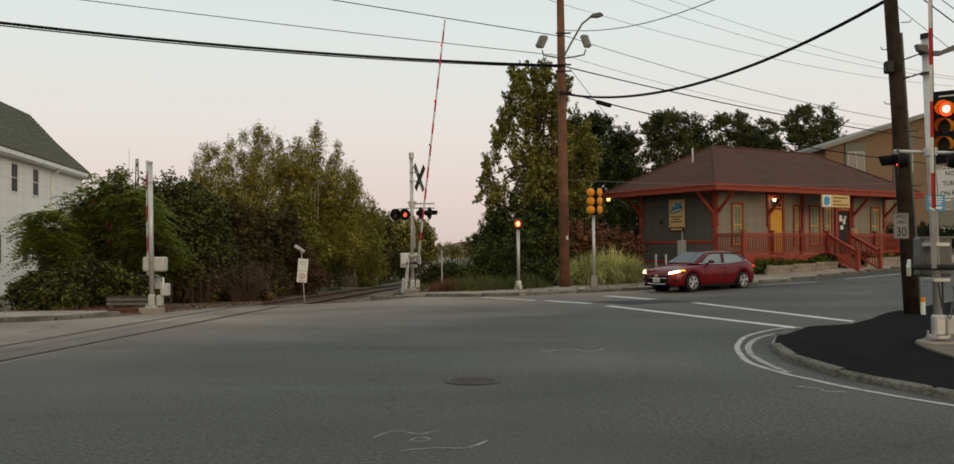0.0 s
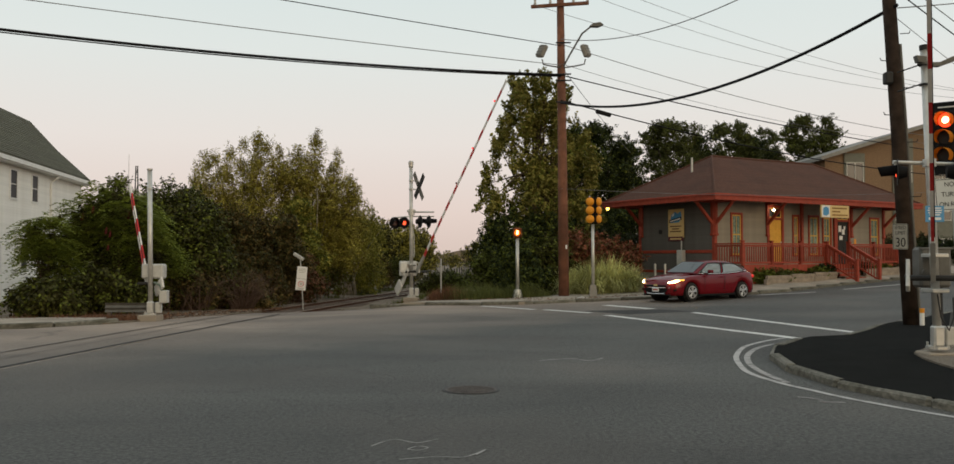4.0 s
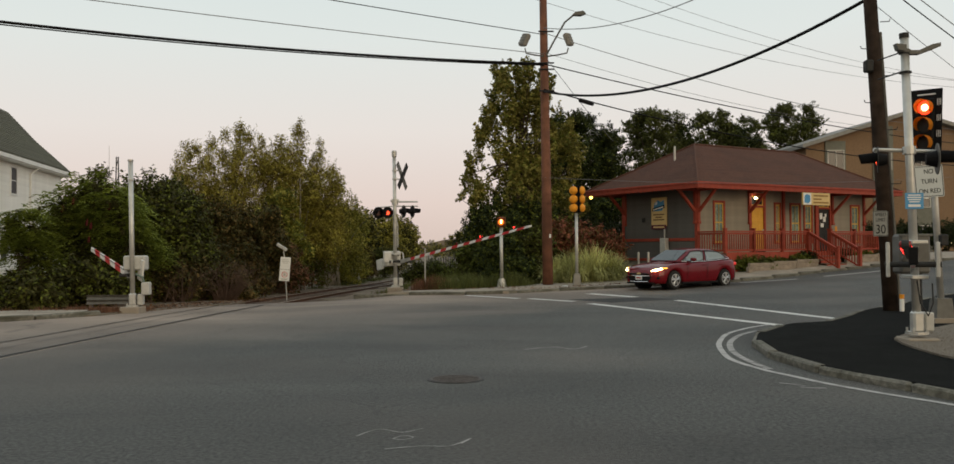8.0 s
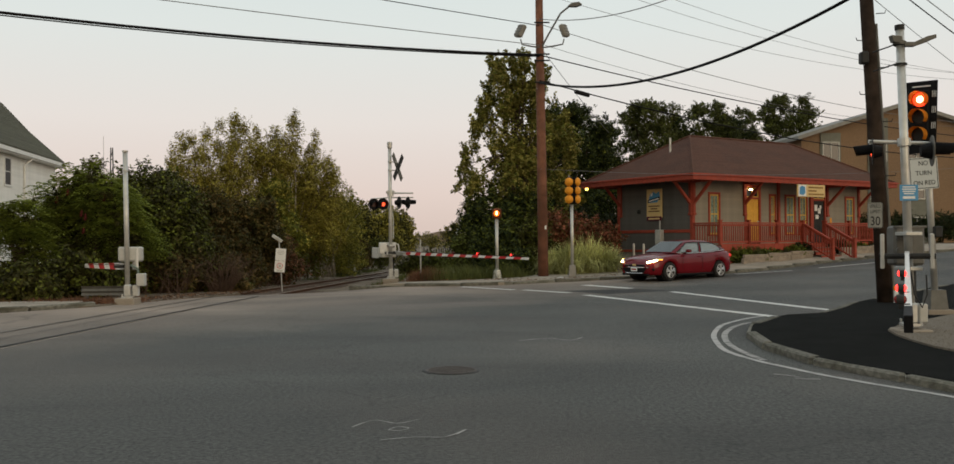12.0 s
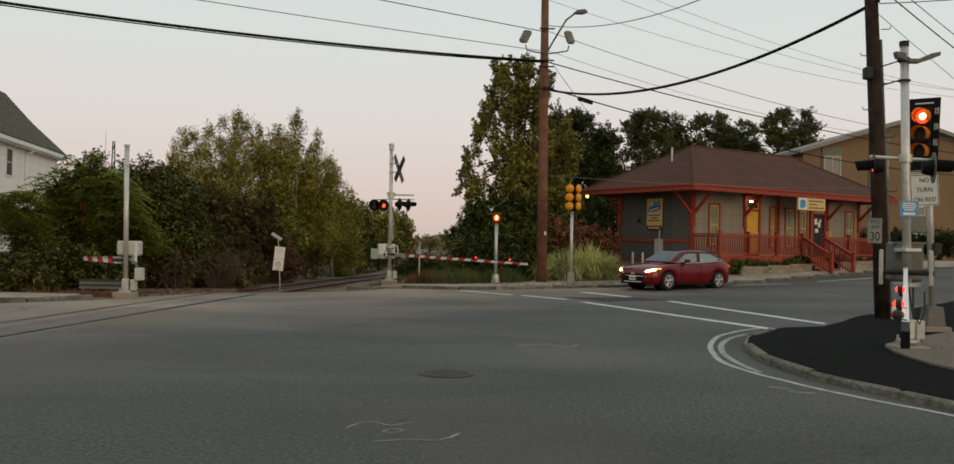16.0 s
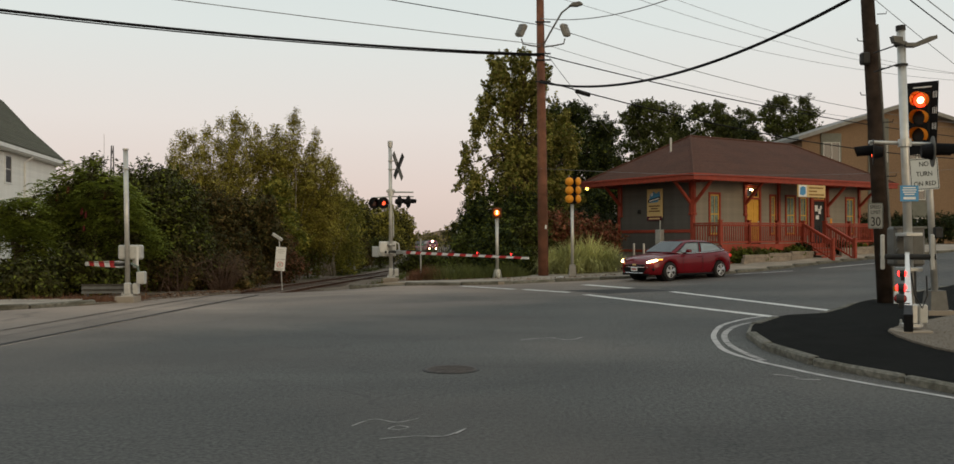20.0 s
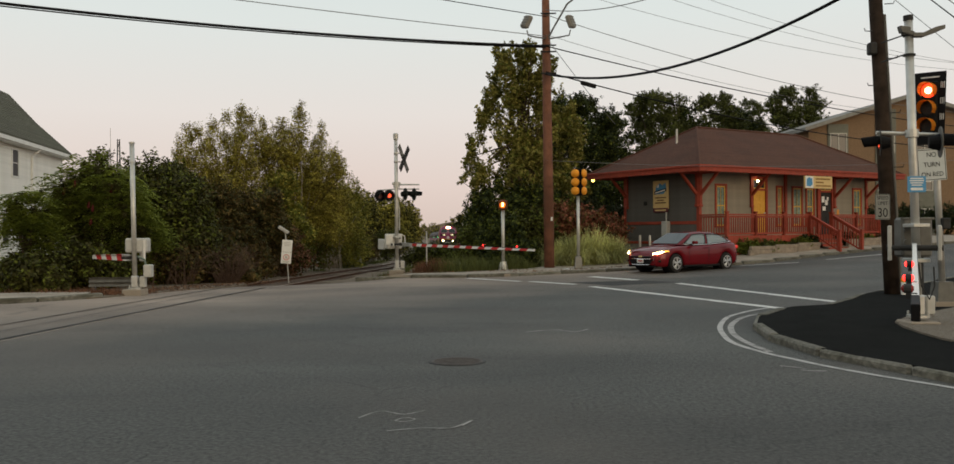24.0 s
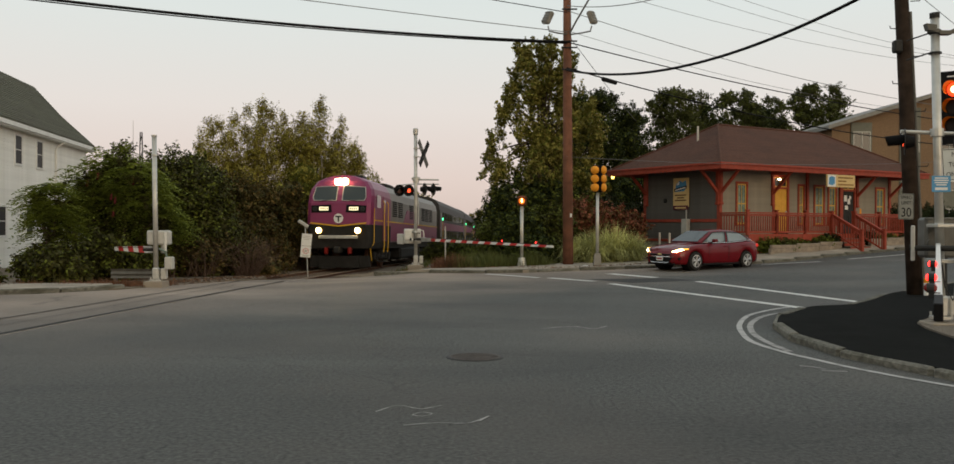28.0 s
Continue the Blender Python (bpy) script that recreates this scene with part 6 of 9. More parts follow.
    bmesh.ops.transform(b, matrix=H, verts=list(b.verts))
    part("emblem", b, BLUE_SIGN, em, "blue emblem patch")
    b = bmesh.new()
    for z, w_ in ((3.93, 0.9), (3.77, 0.5), (3.61, 0.95)):
        box(b, -0.2, -0.2 + w_, -0.066, -0.061, z - 0.035, z + 0.035, m=H)
    each("writing_bar", b, mat("ochre_lettering", (0.25, 0.14, 0.04), 0.7), sg)
    b = bmesh.new()
    for x in (-0.6, 0.6):
        tube(b, [H @ Vector((x, -0.02, 4.05)), H @ Vector((x, 0.1, 4.22))], 0.02, 6)
    each("hanger", b, DARK_METAL, sg)
    # electric meter and posts at the end wall
    b = bmesh.new()
    bbox(b, 2.75, 3.1, -0.3, -0.05, 1.25, 1.98, r=0.02, m=G)
    tube(b, [G @ Vector((2.93, -0.15, 1.95)), G @ Vector((2.93, -0.15, 2.4))], 0.03, 8)
    part("meter_box", b, GREY_BOX, root, "grey electric meter box")
    # porch deck, stairs and railing
    dy = -0.35
    b = bmesh.new()
    box(b, wx0, wx0 + 11.1, dy, wy0, floor - 0.14, floor - 0.06)
    deck = part("porch_deck", b, mat("deck_boards", (0.16, 0.11, 0.08), 0.8, vary=0.2, scale=6), root, "worn porch deck")
    bm_len = 11.1
    for k in range(16):
        b = bmesh.new()
        box(b, wx0 + bm_len * k / 16, wx0 + bm_len * (k + 1) / 16 - 0.012, dy - 0.03, dy, g - 0.1, floor - 0.02)
        part("skirt_board", b, TRIM_RED, deck, "brick-red porch skirt board")
    stair0, stair1 = wx0 + 5.53, wx0 + 7.16
    xs = [wx0, wx0 + 1.82, wx0 + 3.72, stair0]
    for x0, x1 in zip(xs, xs[1:]):
        railing(root, (x0, dy + 0.05), (x1, dy + 0.05), floor - 0.06)
    for x0, x1 in ((stair1, wx0 + 9.1), (wx0 + 9.1, wx0 + 11.0)):
        railing(root, (x0, dy + 0.05), (x1, dy + 0.05), floor - 0.06)
    railing(root, (wx0, wy0), (wx0, dy + 0.05), floor - 0.06, posts=False)
    steps = empty("porch_stairs", Matrix())
    steps.parent = root
    for k in range(5):
        b = bmesh.new()
        bbox(b, stair0 + 0.05, stair1 - 0.05, dy - 0.3 * (k + 1), dy - 0.3 * k + 0.03, floor - 0.06 - 0.17 * (k + 1) - 0.05, floor - 0.06 - 0.17 * (k + 1), r=0.01)
        part("tread", b, mat("tread_wood", (0.15, 0.11, 0.085), 0.8, vary=0.2, scale=6) if k == 0 else bpy.data.materials["tread_wood"], steps, "worn wooden tread")
        b = bmesh.new()
        box(b, stair0 + 0.08, stair1 - 0.08, dy - 0.3 * k - 0.02, dy - 0.3 * k, floor - 0.06 - 0.17 * (k + 1), floor - 0.06 - 0.17 * k - 0.05)
        part("riser", b, TRIM_RED, steps)
    for x in (stair0, stair1):
        railing(root, (x, dy - 0.02), (x, dy - 1.55), floor - 0.06, slope=0.82)
    return root


station()


def planter(x0, x1, label):
    """Low timber edging along the station front."""
    root = empty("planter_edging", axes((9.34, 37.0), (0.842, 0.539)), label, "planter", "planters")
    n = int((x1 - x0) / 1.2)
    for i in range(n):
        xm = x0 + (x1 - x0) * (i + 0.5) / n
        z = gz(9.34 + 0.842 * xm + 0.5, 37 + 0.539 * xm - 0.8) + 0.08
        for k in range(2):
            b = bmesh.new()
            a = x0 + (x1 - x0) * i / n + (0.1 if k == 1 else 0)
            bbox(b, a, a + (x1 - x0) / n - 0.02, -1.06 + 0.02 * k, -0.90, z + 0.02 + 0.16 * k - 0.15 * (k == 0), z + 0.175 + 0.16 * k, r=0.012)
            part("timber", b, mat("weathered_timber", (0.24, 0.20, 0.16), 0.9, vary=0.25, scale=4, bump=0.4) if "weathered_timber" not in bpy.data.materials else bpy.data.materials["weathered_timber"], root)


planter(1.9, 6.6, "weathered grey timber planter edging before the porch")
planter(8.7, 13.5, "weathered grey timber planter edging beyond the steps")
for k, (u, v) in enumerate(((0.05, 3.1), (0.05, 3.75))):
    px_ = Vector((9.34, 37.0, 0)) + Vector((0.842, 0.539, 0)) * u + Vector((-0.539, 0.842, 0)) * v
    b = bmesh.new()
    tube(b, [(0, 0, -0.2), (0, 0, 1.1), (0, 0, 1.13)], [0.055, 0.055, 0.03], 10)
    o = tagged(part("bollard", b, STEEL), "thin grey steel bollard beside the end wall", "bollard", "bollards")
    o.matrix_basis = pose(px_.x, px_.y, gz(px_.x, px_.y))


# ---- red car ----
def sedan(m):
    root = empty("car", m, "dark red compact sedan waiting with its headlights on", "car")
    PAINT = mat("dark_red_car_paint", (0.12, 0.002, 0.006), 0.25, 0.0, vary=0.06, scale=2)
    PAINT.node_tree.nodes["Principled BSDF"].inputs["Coat Weight"].default_value = 0.4
    PAINT.node_tree.nodes["Principled BSDF"].inputs["Specular IOR Level"].default_value = 0.15
    PAINT.node_tree.nodes["Principled BSDF"].inputs["Coat Roughness"].default_value = 0.06
    CAR_GLASS = glassy("car_glass", (0.03, 0.04, 0.042), 0.03, 0.35)
    # pale base and half metal stand in for sky reflected in the side glass
    SIDE_GLASS = glassy("tinted_side_glass", (0.42, 0.45, 0.43), 0.04, 0.9)
    SIDE_GLASS.node_tree.nodes["Principled BSDF"].inputs["Metallic"].default_value = 0.5
    CHROME = mat("chrome", (0.75, 0.75, 0.75), 0.12, 1.0, vary=0.03)
    TYRE = mat("tyre_rubber", (0.02, 0.02, 0.02), 0.85, vary=0.2, scale=8)
    RIM = mat("alloy_rim", (0.50, 0.51, 0.52), 0.3, 0.7, vary=0.05)
    HEAD = glow("headlamp_lit", (1.0, 0.72, 0.34), 14.0)
    AMBER = glow("amber_marker", (1.0, 0.42, 0.05), 2.6)
    TAIL = glow("tail_lamp", (0.8, 0.03, 0.02), 0.5)
    wb, R = 2.70, 0.318           # x forward from the rear axle
    # stations: x, half width, shoulder height, hood or deck height in the middle, bottom
    st = [(-0.90, 0.62, 0.72, 0.78, 0.42), (-0.88, 0.74, 0.80, 0.97, 0.30), (-0.82, 0.80, 0.86, 1.03, 0.26), (-0.66, 0.86, 0.90, 1.08, 0.24), (-0.45, 0.885, 0.92, 1.09, 0.22), (0.0, 0.895, 0.93, 1.08, 0.20), (0.5, 0.895, 0.93, 1.04, 0.19), (1.0, 0.895, 0.92, 1.0, 0.18), (1.6, 0.895, 0.91, 0.98, 0.18), (2.05, 0.895, 0.90, 0.98, 0.19), (2.35, 0.895, 0.88, 0.975, 0.2), (2.7, 0.89, 0.85, 0.94, 0.21), (3.0, 0.88, 0.80, 0.90, 0.21), (3.25, 0.85, 0.75, 0.84, 0.20), (3.45, 0.79, 0.70, 0.76, 0.20), (3.58, 0.68, 0.62, 0.67, 0.22), (3.64, 0.52, 0.55, 0.58, 0.26)]
    xs = []
    for a, c in zip(st, st[1:]):
        k = 4
        xs += [a[0] + (c[0] - a[0]) * i / k for i in range(k)]
    xs.append(st[-1][0])
    col = lambda x, j: float(np.interp(x, [s[0] for s in st], [s[j] for s in st]))
    b = bmesh.new()
    rows = []
    for x in xs:
        w, sh, top, bot = (col(x, j) for j in (1, 2, 3, 4))
        side = bot
        for ax in (0.0, wb):
            if abs(x - ax) < R + 0.06:
                side = max(side, math.sqrt((R + 0.06) ** 2 - (x - ax) ** 2) + R - 0.02)
        side = min(side, sh - 0.06)
        prof = [(0.0, top), (w * 0.45, top - 0.012), (w * 0.74, top - 0.05), (w * 0.90, (sh + top) / 2 - 0.015), (w * 0.965, sh), (w * 0.985, sh - (sh - side) * 0.25), (w, sh - (sh - side) * 0.5), (w * 0.985, sh - (sh - side) * 0.8), (w * 0.955, side), (w * 0.86, side + 0.01), (0.0, max(bot, 0.2) if side == bot else bot)]
        rows.append([b.verts.new((x, y, z)) for y, z in prof] + [b.verts.new((x, -y, z)) for y, z in prof[-2:0:-1]])
    n = len(rows[0])
    for p, q in zip(rows, rows[1:]):
        for i in range(n):
            b.faces.new((p[i], p[(i + 1) % n], q[(i + 1) % n], q[i]))
    b.faces.new(rows[0][::-1])
    b.faces.new(rows[-1])
    bmesh.ops.recalc_face_normals(b, faces=list(b.faces))
    part("body", b, PAINT, root, "glossy dark red bodywork", smooth=True)
    # greenhouse: belt line and roof line along x
    belt = [(-0.62, 0.70, 1.05), (-0.1, 0.80, 1.02), (0.6, 0.83, 0.97), (1.3, 0.835, 0.945), (1.85, 0.81, 0.94), (2.42, 0.66, 0.97)]
    roof = [(0.02, 0.52, 1.30), (0.25, 0.565, 1.355), (0.62, 0.59, 1.40), (1.05, 0.60, 1.415), (1.35, 0.585, 1.40), (1.58, 0.56, 1.365)]
    lerp3 = lambda a, c, t: tuple(a[i] + (c[i] - a[i]) * t for i in range(3))
    def line(tab, u):
        k = u * (len(tab) - 1)
        i = min(int(k), len(tab) - 2)
        return lerp3(tab[i], tab[i + 1], k - i)
    def skin(u, v, side):
        a, c = line(belt, u), line(roof, u)
        p = lerp3(a, c, v)
        bulge = 0.035 * math.sin(math.pi * v)
        return Vector((p[0], side * (p[1] + bulge), p[2]))
    b = bmesh.new()
    N = 20
    grid = {}
    for s in (-1, 1):
        for i in range(N + 1):
            for j in range(5):
                grid[s, i, j] = b.verts.new(skin(i / N, j / 4, s))
        for i in range(N):
            for j in range(4):
                b.faces.new((grid[s, i, j], grid[s, i + 1, j], grid[s, i + 1, j + 1], grid[s, i, j + 1]))
    for i in range(N):
        prev = None
        mids = []
        for q in (i, i + 1):
            a, c = grid[-1, q, 4].co, grid[1, q, 4].co
            mids.append([grid[-1, q, 4]] + [b.verts.new(a.lerp(c, t) + Vector((0, 0, 0.03 * math.sin(math.pi * t)))) for t in (0.25, 0.5, 0.75)] + [grid[1, q, 4]])
        for k in range(4):
            b.faces.new((mids[0][k], mids[1][k], mids[1][k + 1], mids[0][k + 1]))
    for i in (0, N):
        for j in range(4):
            b.faces.new((grid[-1, i, j], grid[1, i, j], grid[1, i, j + 1], grid[-1, i, j + 1]))
    bmesh.ops.remove_doubles(b, verts=list(b.verts), dist=0.0005)
    bmesh.ops.recalc_face_normals(b, faces=list(b.faces))
    part("cabin", b, PAINT, root, "dark red roof and pillars", smooth=True)
    def pane(name, quad, off, label, parent=root):
        b2 = bmesh.new()
        v = [b2.verts.new(p) for p in quad]
        f = b2.faces.new(v)
        f.normal_update()
        ret = bmesh.ops.extrude_face_region(b2, geom=[f])
        nn = f.normal.copy()
        bmesh.ops.translate(b2, vec=nn * off, verts=[g for g in ret["geom"] if isinstance(g, bmesh.types.BMVert)])
        bmesh.ops.recalc_face_normals(b2, faces=list(b2.faces))
        return part(name, b2, CAR_GLASS, parent, label)
    for s in (-1, 1):
        for name, spans in (("rear_side_window", (0.13, 0.52)), ("front_side_window", (0.56, 0.93))):
            b2 = bmesh.new()
            u0, u1 = spans
            g2 = [[b2.verts.new(skin(u0 + (u1 - u0) * i / 6, 0.07 + 0.79 * j / 3, s) + Vector((0, s * 0.006, 0.002))) for j in range(4)] for i in range(7)]
            for i in range(6):
                for j in range(3):
                    b2.faces.new((g2[i][j], g2[i + 1][j], g2[i + 1][j + 1], g2[i][j + 1]))
            bmesh.ops.solidify(b2, geom=list(b2.faces), thickness=0.004)
            win = part(name, b2, SIDE_GLASS, root, "side window with the pale sky reflection put into its colour", smooth=True)
            b2 = bmesh.new()
            rim = [skin(u0 + (u1 - u0) * i / 6, 0.07, s) for i in range(7)] + [skin(u1, 0.07 + 0.79 * j / 3, s) for j in range(1, 4)] + [skin(u1 - (u1 - u0) * i / 6, 0.86, s) for i in range(1, 7)] + [skin(u0, 0.86 - 0.79 * j / 3, s) for j in range(1, 4)]
            tube(b2, [p + Vector((0, s * 0.006, 0.002)) for p in rim], 0.016, 5)
            part("window_seal", b2, BLACK, win, "black window seal")
        b2 = bmesh.new()
        tube(b2, [skin(u, 0.035, s) + Vector((0, s * 0.012, 0)) for u in (0.06, 0.13, 0.25, 0.4, 0.6, 0.8, 0.93)], 0.012, 6)
        part("chrome_strip", b2, CHROME, root, "bright window strip")
        b2 = bmesh.new()
        bbox(b2, 1.72, 1.9, s * 0.88 - 0.02 + (0.0 if s > 0 else -0.14), s * 0.88 + (0.16 if s > 0 else 0.02), 0.98, 1.1, r=0.04, seg=2)
        part("wing_mirror", b2, PAINT, root, "red wing mirror", smooth=True)
        for x0, x1 in ((0.05, 0.95), (1.0, 2.02)):
            b2 = bmesh.new()
            for x in (x0, x1):
                tube(b2, [(x, s * 0.885, 0.9), (x + 0.02, s * 0.905, 0.65), (x + 0.05, s * 0.895, 0.34)], 0.0035, 4)
            part("door_seam", b2, BLACK, root)
            b2 = bmesh.new()
            bbox(b2, x0 + 0.06, x0 + 0.26, s * 0.905 - 0.012, s * 0.905 + 0.012, 0.83, 0.86, r=0.008)
            part("door_handle", b2, PAINT, root)
        b2 = bmesh.new()
        bbox(b2, 0.36, 2.32, s * 0.85 - 0.03, s * 0.85 + 0.03, 0.16, 0.24, r=0.02)
        part("sill_trim", b2, BLACK, root)
    wind = [Vector((2.37, -0.63, 0.985)), Vector((2.37, 0.63, 0.985)), Vector((1.63, 0.52, 1.36)), Vector((1.63, -0.52, 1.36))]
    pane("windscreen", [p + Vector((0.02, 0, 0.02)) for p in wind], 0.01, "raked windscreen")
    rear = [Vector((-0.58, 0.64, 1.07)), Vector((-0.58, -0.64, 1.07)), Vector((-0.02, -0.5, 1.28)), Vector((-0.02, 0.5, 1.28))]
    pane("rear_window", [p + Vector((-0.015, 0, 0.02)) for p in rear], 0.01, "rear window")
    # front: grille, bumper, lamps, plate
    b2 = bmesh.new()
    bbox(b2, 3.50, 3.66, -0.5, 0.5, 0.50, 0.57, r=0.02)
    part("upper_grille", b2, BLACK, root, "black upper grille")
    b2 = bmesh.new()
    prism(b2, [(-0.58, 0.45), (0.58, 0.45), (0.44, 0.27), (-0.44, 0.27)], 3.54, 3.66, "x")
    part("lower_grille", b2, BLACK, root, "black trapezoid grille")
    b2 = bmesh.new()
    tube(b2, [(3.6, -0.6, 0.47), (3.665, -0.3, 0.475), (3.67, 0, 0.475), (3.665, 0.3, 0.475), (3.6, 0.6, 0.47)], 0.013, 6)
    tube(b2, [(3.6, -0.58, 0.46), (3.655, -0.42, 0.27), (3.66, 0, 0.26), (3.655, 0.42, 0.27), (3.6, 0.58, 0.46)], 0.012, 6)
    part("grille_trim", b2, CHROME, root, "chrome grille trim")
    b2 = bmesh.new()
    prism(b2, [(-0.09, 0.53), (0.09, 0.53), (0.07, 0.585), (-0.07, 0.585)], 3.66, 3.675, "x")
    part("badge", b2, SIGN_YELLOW, root, "plain gold badge shape")
    b2 = bmesh.new()
    bbox(b2, 3.665, 3.68, -0.155, 0.155, 0.33, 0.47, r=0.003)
    pl = part("number_plate", b2, SIGN_WHITE, root, "white number plate with a plain bar")
    b2 = bmesh.new()
    box(b2, 3.681, 3.684, -0.11, 0.11, 0.375, 0.425)
    part("plate_bar", b2, mat("plate_red", (0.35, 0.05, 0.05), 0.6), pl)
    b2 = bmesh.new()
    bbox(b2, 3.40, 3.62, -0.66, 0.66, 0.18, 0.245, r=0.02)
    part("air_dam", b2, BLACK, root)
    for s in (-1, 1):
        b2 = bmesh.new()
        v = [b2.verts.new(p) for p in ((3.60, s * 0.50, 0.60), (3.50, s * 0.72, 0.62), (3.22, s * 0.865, 0.72), (3.02, s * 0.885, 0.795), (3.18, s * 0.80, 0.80), (3.46, s * 0.62, 0.715), (3.585, s * 0.5, 0.65))]
        cen = b2.verts.new((3.50, s * 0.73, 0.70))
        for i in range(len(v)):
            b2.faces.new((v[i], v[(i + 1) % len(v)], cen))
        bmesh.ops.solidify(b2, geom=list(b2.faces), thickness=0.02)
        for q in b2.verts:
            q.co += Vector((0.02, s * 0.02, 0.008))
        hl = part("headlight", b2, glassy("lamp_glass", (0.25, 0.25, 0.25), 0.05) if s < 0 else bpy.data.materials["lamp_glass"], root, "swept headlight")
        b2 = bmesh.new()
        v = [b2.verts.new(p) for p in ((3.60, s * 0.53, 0.615), (3.51, s * 0.71, 0.635), (3.30, s * 0.845, 0.705), (3.34, s * 0.78, 0.745), (3.48, s * 0.63, 0.70), (3.585, s * 0.53, 0.66))]
        b2.faces.new(v)
        bmesh.ops.solidify(b2, geom=list(b2.faces), thickness=0.01)
        for q in b2.verts:
            q.co += Vector((0.05, s * 0.05, 0.012))
        part("headlamp_beam", b2, HEAD, hl, "glowing headlamp")
        b2 = bmesh.new()
        bbox(b2, 3.14, 3.30, s * 0.86 - 0.03, s * 0.86 + 0.035, 0.73, 0.765, r=0.012, m=Matrix.Translation((3.3, s * 0.84, 0)) @ Matrix.Rotation(s * radians(-24), 4, "Z") @ Matrix.Translation((-3.3, -s * 0.84, 0)))
        part("amber_marker", b2, AMBER, hl, "glowing amber marker")
        b2 = bmesh.new()
        bbox(b2, 3.42, 3.52, s * 0.72 - 0.09, s * 0.72 + 0.09, 0.36, 0.44, r=0.02)
        part("fog_lamp_bezel", b2, BLACK, root)
        b2 = bmesh.new()
        bbox(b2, -0.86, -0.6, s * 0.78 - 0.09, s * 0.78 + 0.055, 0.79, 0.91, r=0.03)
        part("tail_light", b2, TAIL, root, "red tail light")
    # pull in both overhangs
    for ob in [root.children[k] for k in range(len(root.children))]:
        for o in [ob] + list(ob.children):
            for v in o.data.vertices:
                x = v.co.x
                v.co.x = x * 0.84 if x < 0 else wb + (x - wb) * 0.94 if x > wb else x
    # wheels
    for x in (0.0, wb):
        for s in (-1, 1):
            m2 = Matrix.Translation((x, s * 0.79, R))
            wh = empty("wheel", m2)
            wh.parent = root
            b2 = bmesh.new()
            tube(b2, [(0, -0.11, 0), (0, -0.09, 0), (0, 0.09, 0), (0, 0.11, 0)], [R - 0.03, R, R, R - 0.03], 28)
            part("tyre", b2, TYRE, wh, "black tyre")
            b2 = bmesh.new()
            tube(b2, [(0, s * 0.085, 0), (0, s * 0.113, 0)], 0.215, 24)
            part("rim_well", b2, DARK_METAL, wh)
            b2 = bmesh.new()
            for k in range(5):
                for d in (-0.12, 0.12):
                    a = k * 2 * math.pi / 5 + d + 0.3
                    c = Vector((math.cos(a), 0, math.sin(a)))
                    e = Vector((math.cos(a + d * 0.6), 0, math.sin(a + d * 0.6)))
                    tube(b2, [c * 0.03 + Vector((0, s * 0.118, 0)), e * 0.205 + Vector((0, s * 0.116, 0))], [0.02, 0.026], 5)
            ring = [Vector((0.208 * math.cos(k * math.pi / 12), s * 0.114, 0.208 * math.sin(k * math.pi / 12))) for k in range(25)]
            tube(b2, ring, 0.014, 5)
            tube(b2, [(0, s * 0.11, 0), (0, s * 0.125, 0)], 0.045, 10)
            part("rim", b2, RIM, wh, "silver five-spoke rim")
            b2 = bmesh.new()
            ring = [Vector((0.39 * math.cos(k * math.pi / 12), 0, 0.39 * math.sin(k * math.pi / 12))) for k in range(13)]
            tube(b2, [p * 0.99 + Vector((0, s * 0.02, 0)) for p in ring], 0.02, 5)
            tube(b2, [(0, -s * 0.3, 0.0), (0, -s * 0.0, 0.0)], 0.375, 20)
            part("wheel_well", b2, BLACK, wh, "dark wheel arch")
    return root


left_rear = Vector((9.13, 32.55, 0))
fwd = Vector((-0.82, -0.572, 0)).normalized()
side = Vector((-fwd.y, fwd.x, 0))
base = left_rear - side * 0.8
sedan(axes(base, fwd, (gz(base.x, base.y) + gz(base.x + 2.7 * fwd.x, base.y + 2.7 * fwd.y)) / 2 + 0.003))


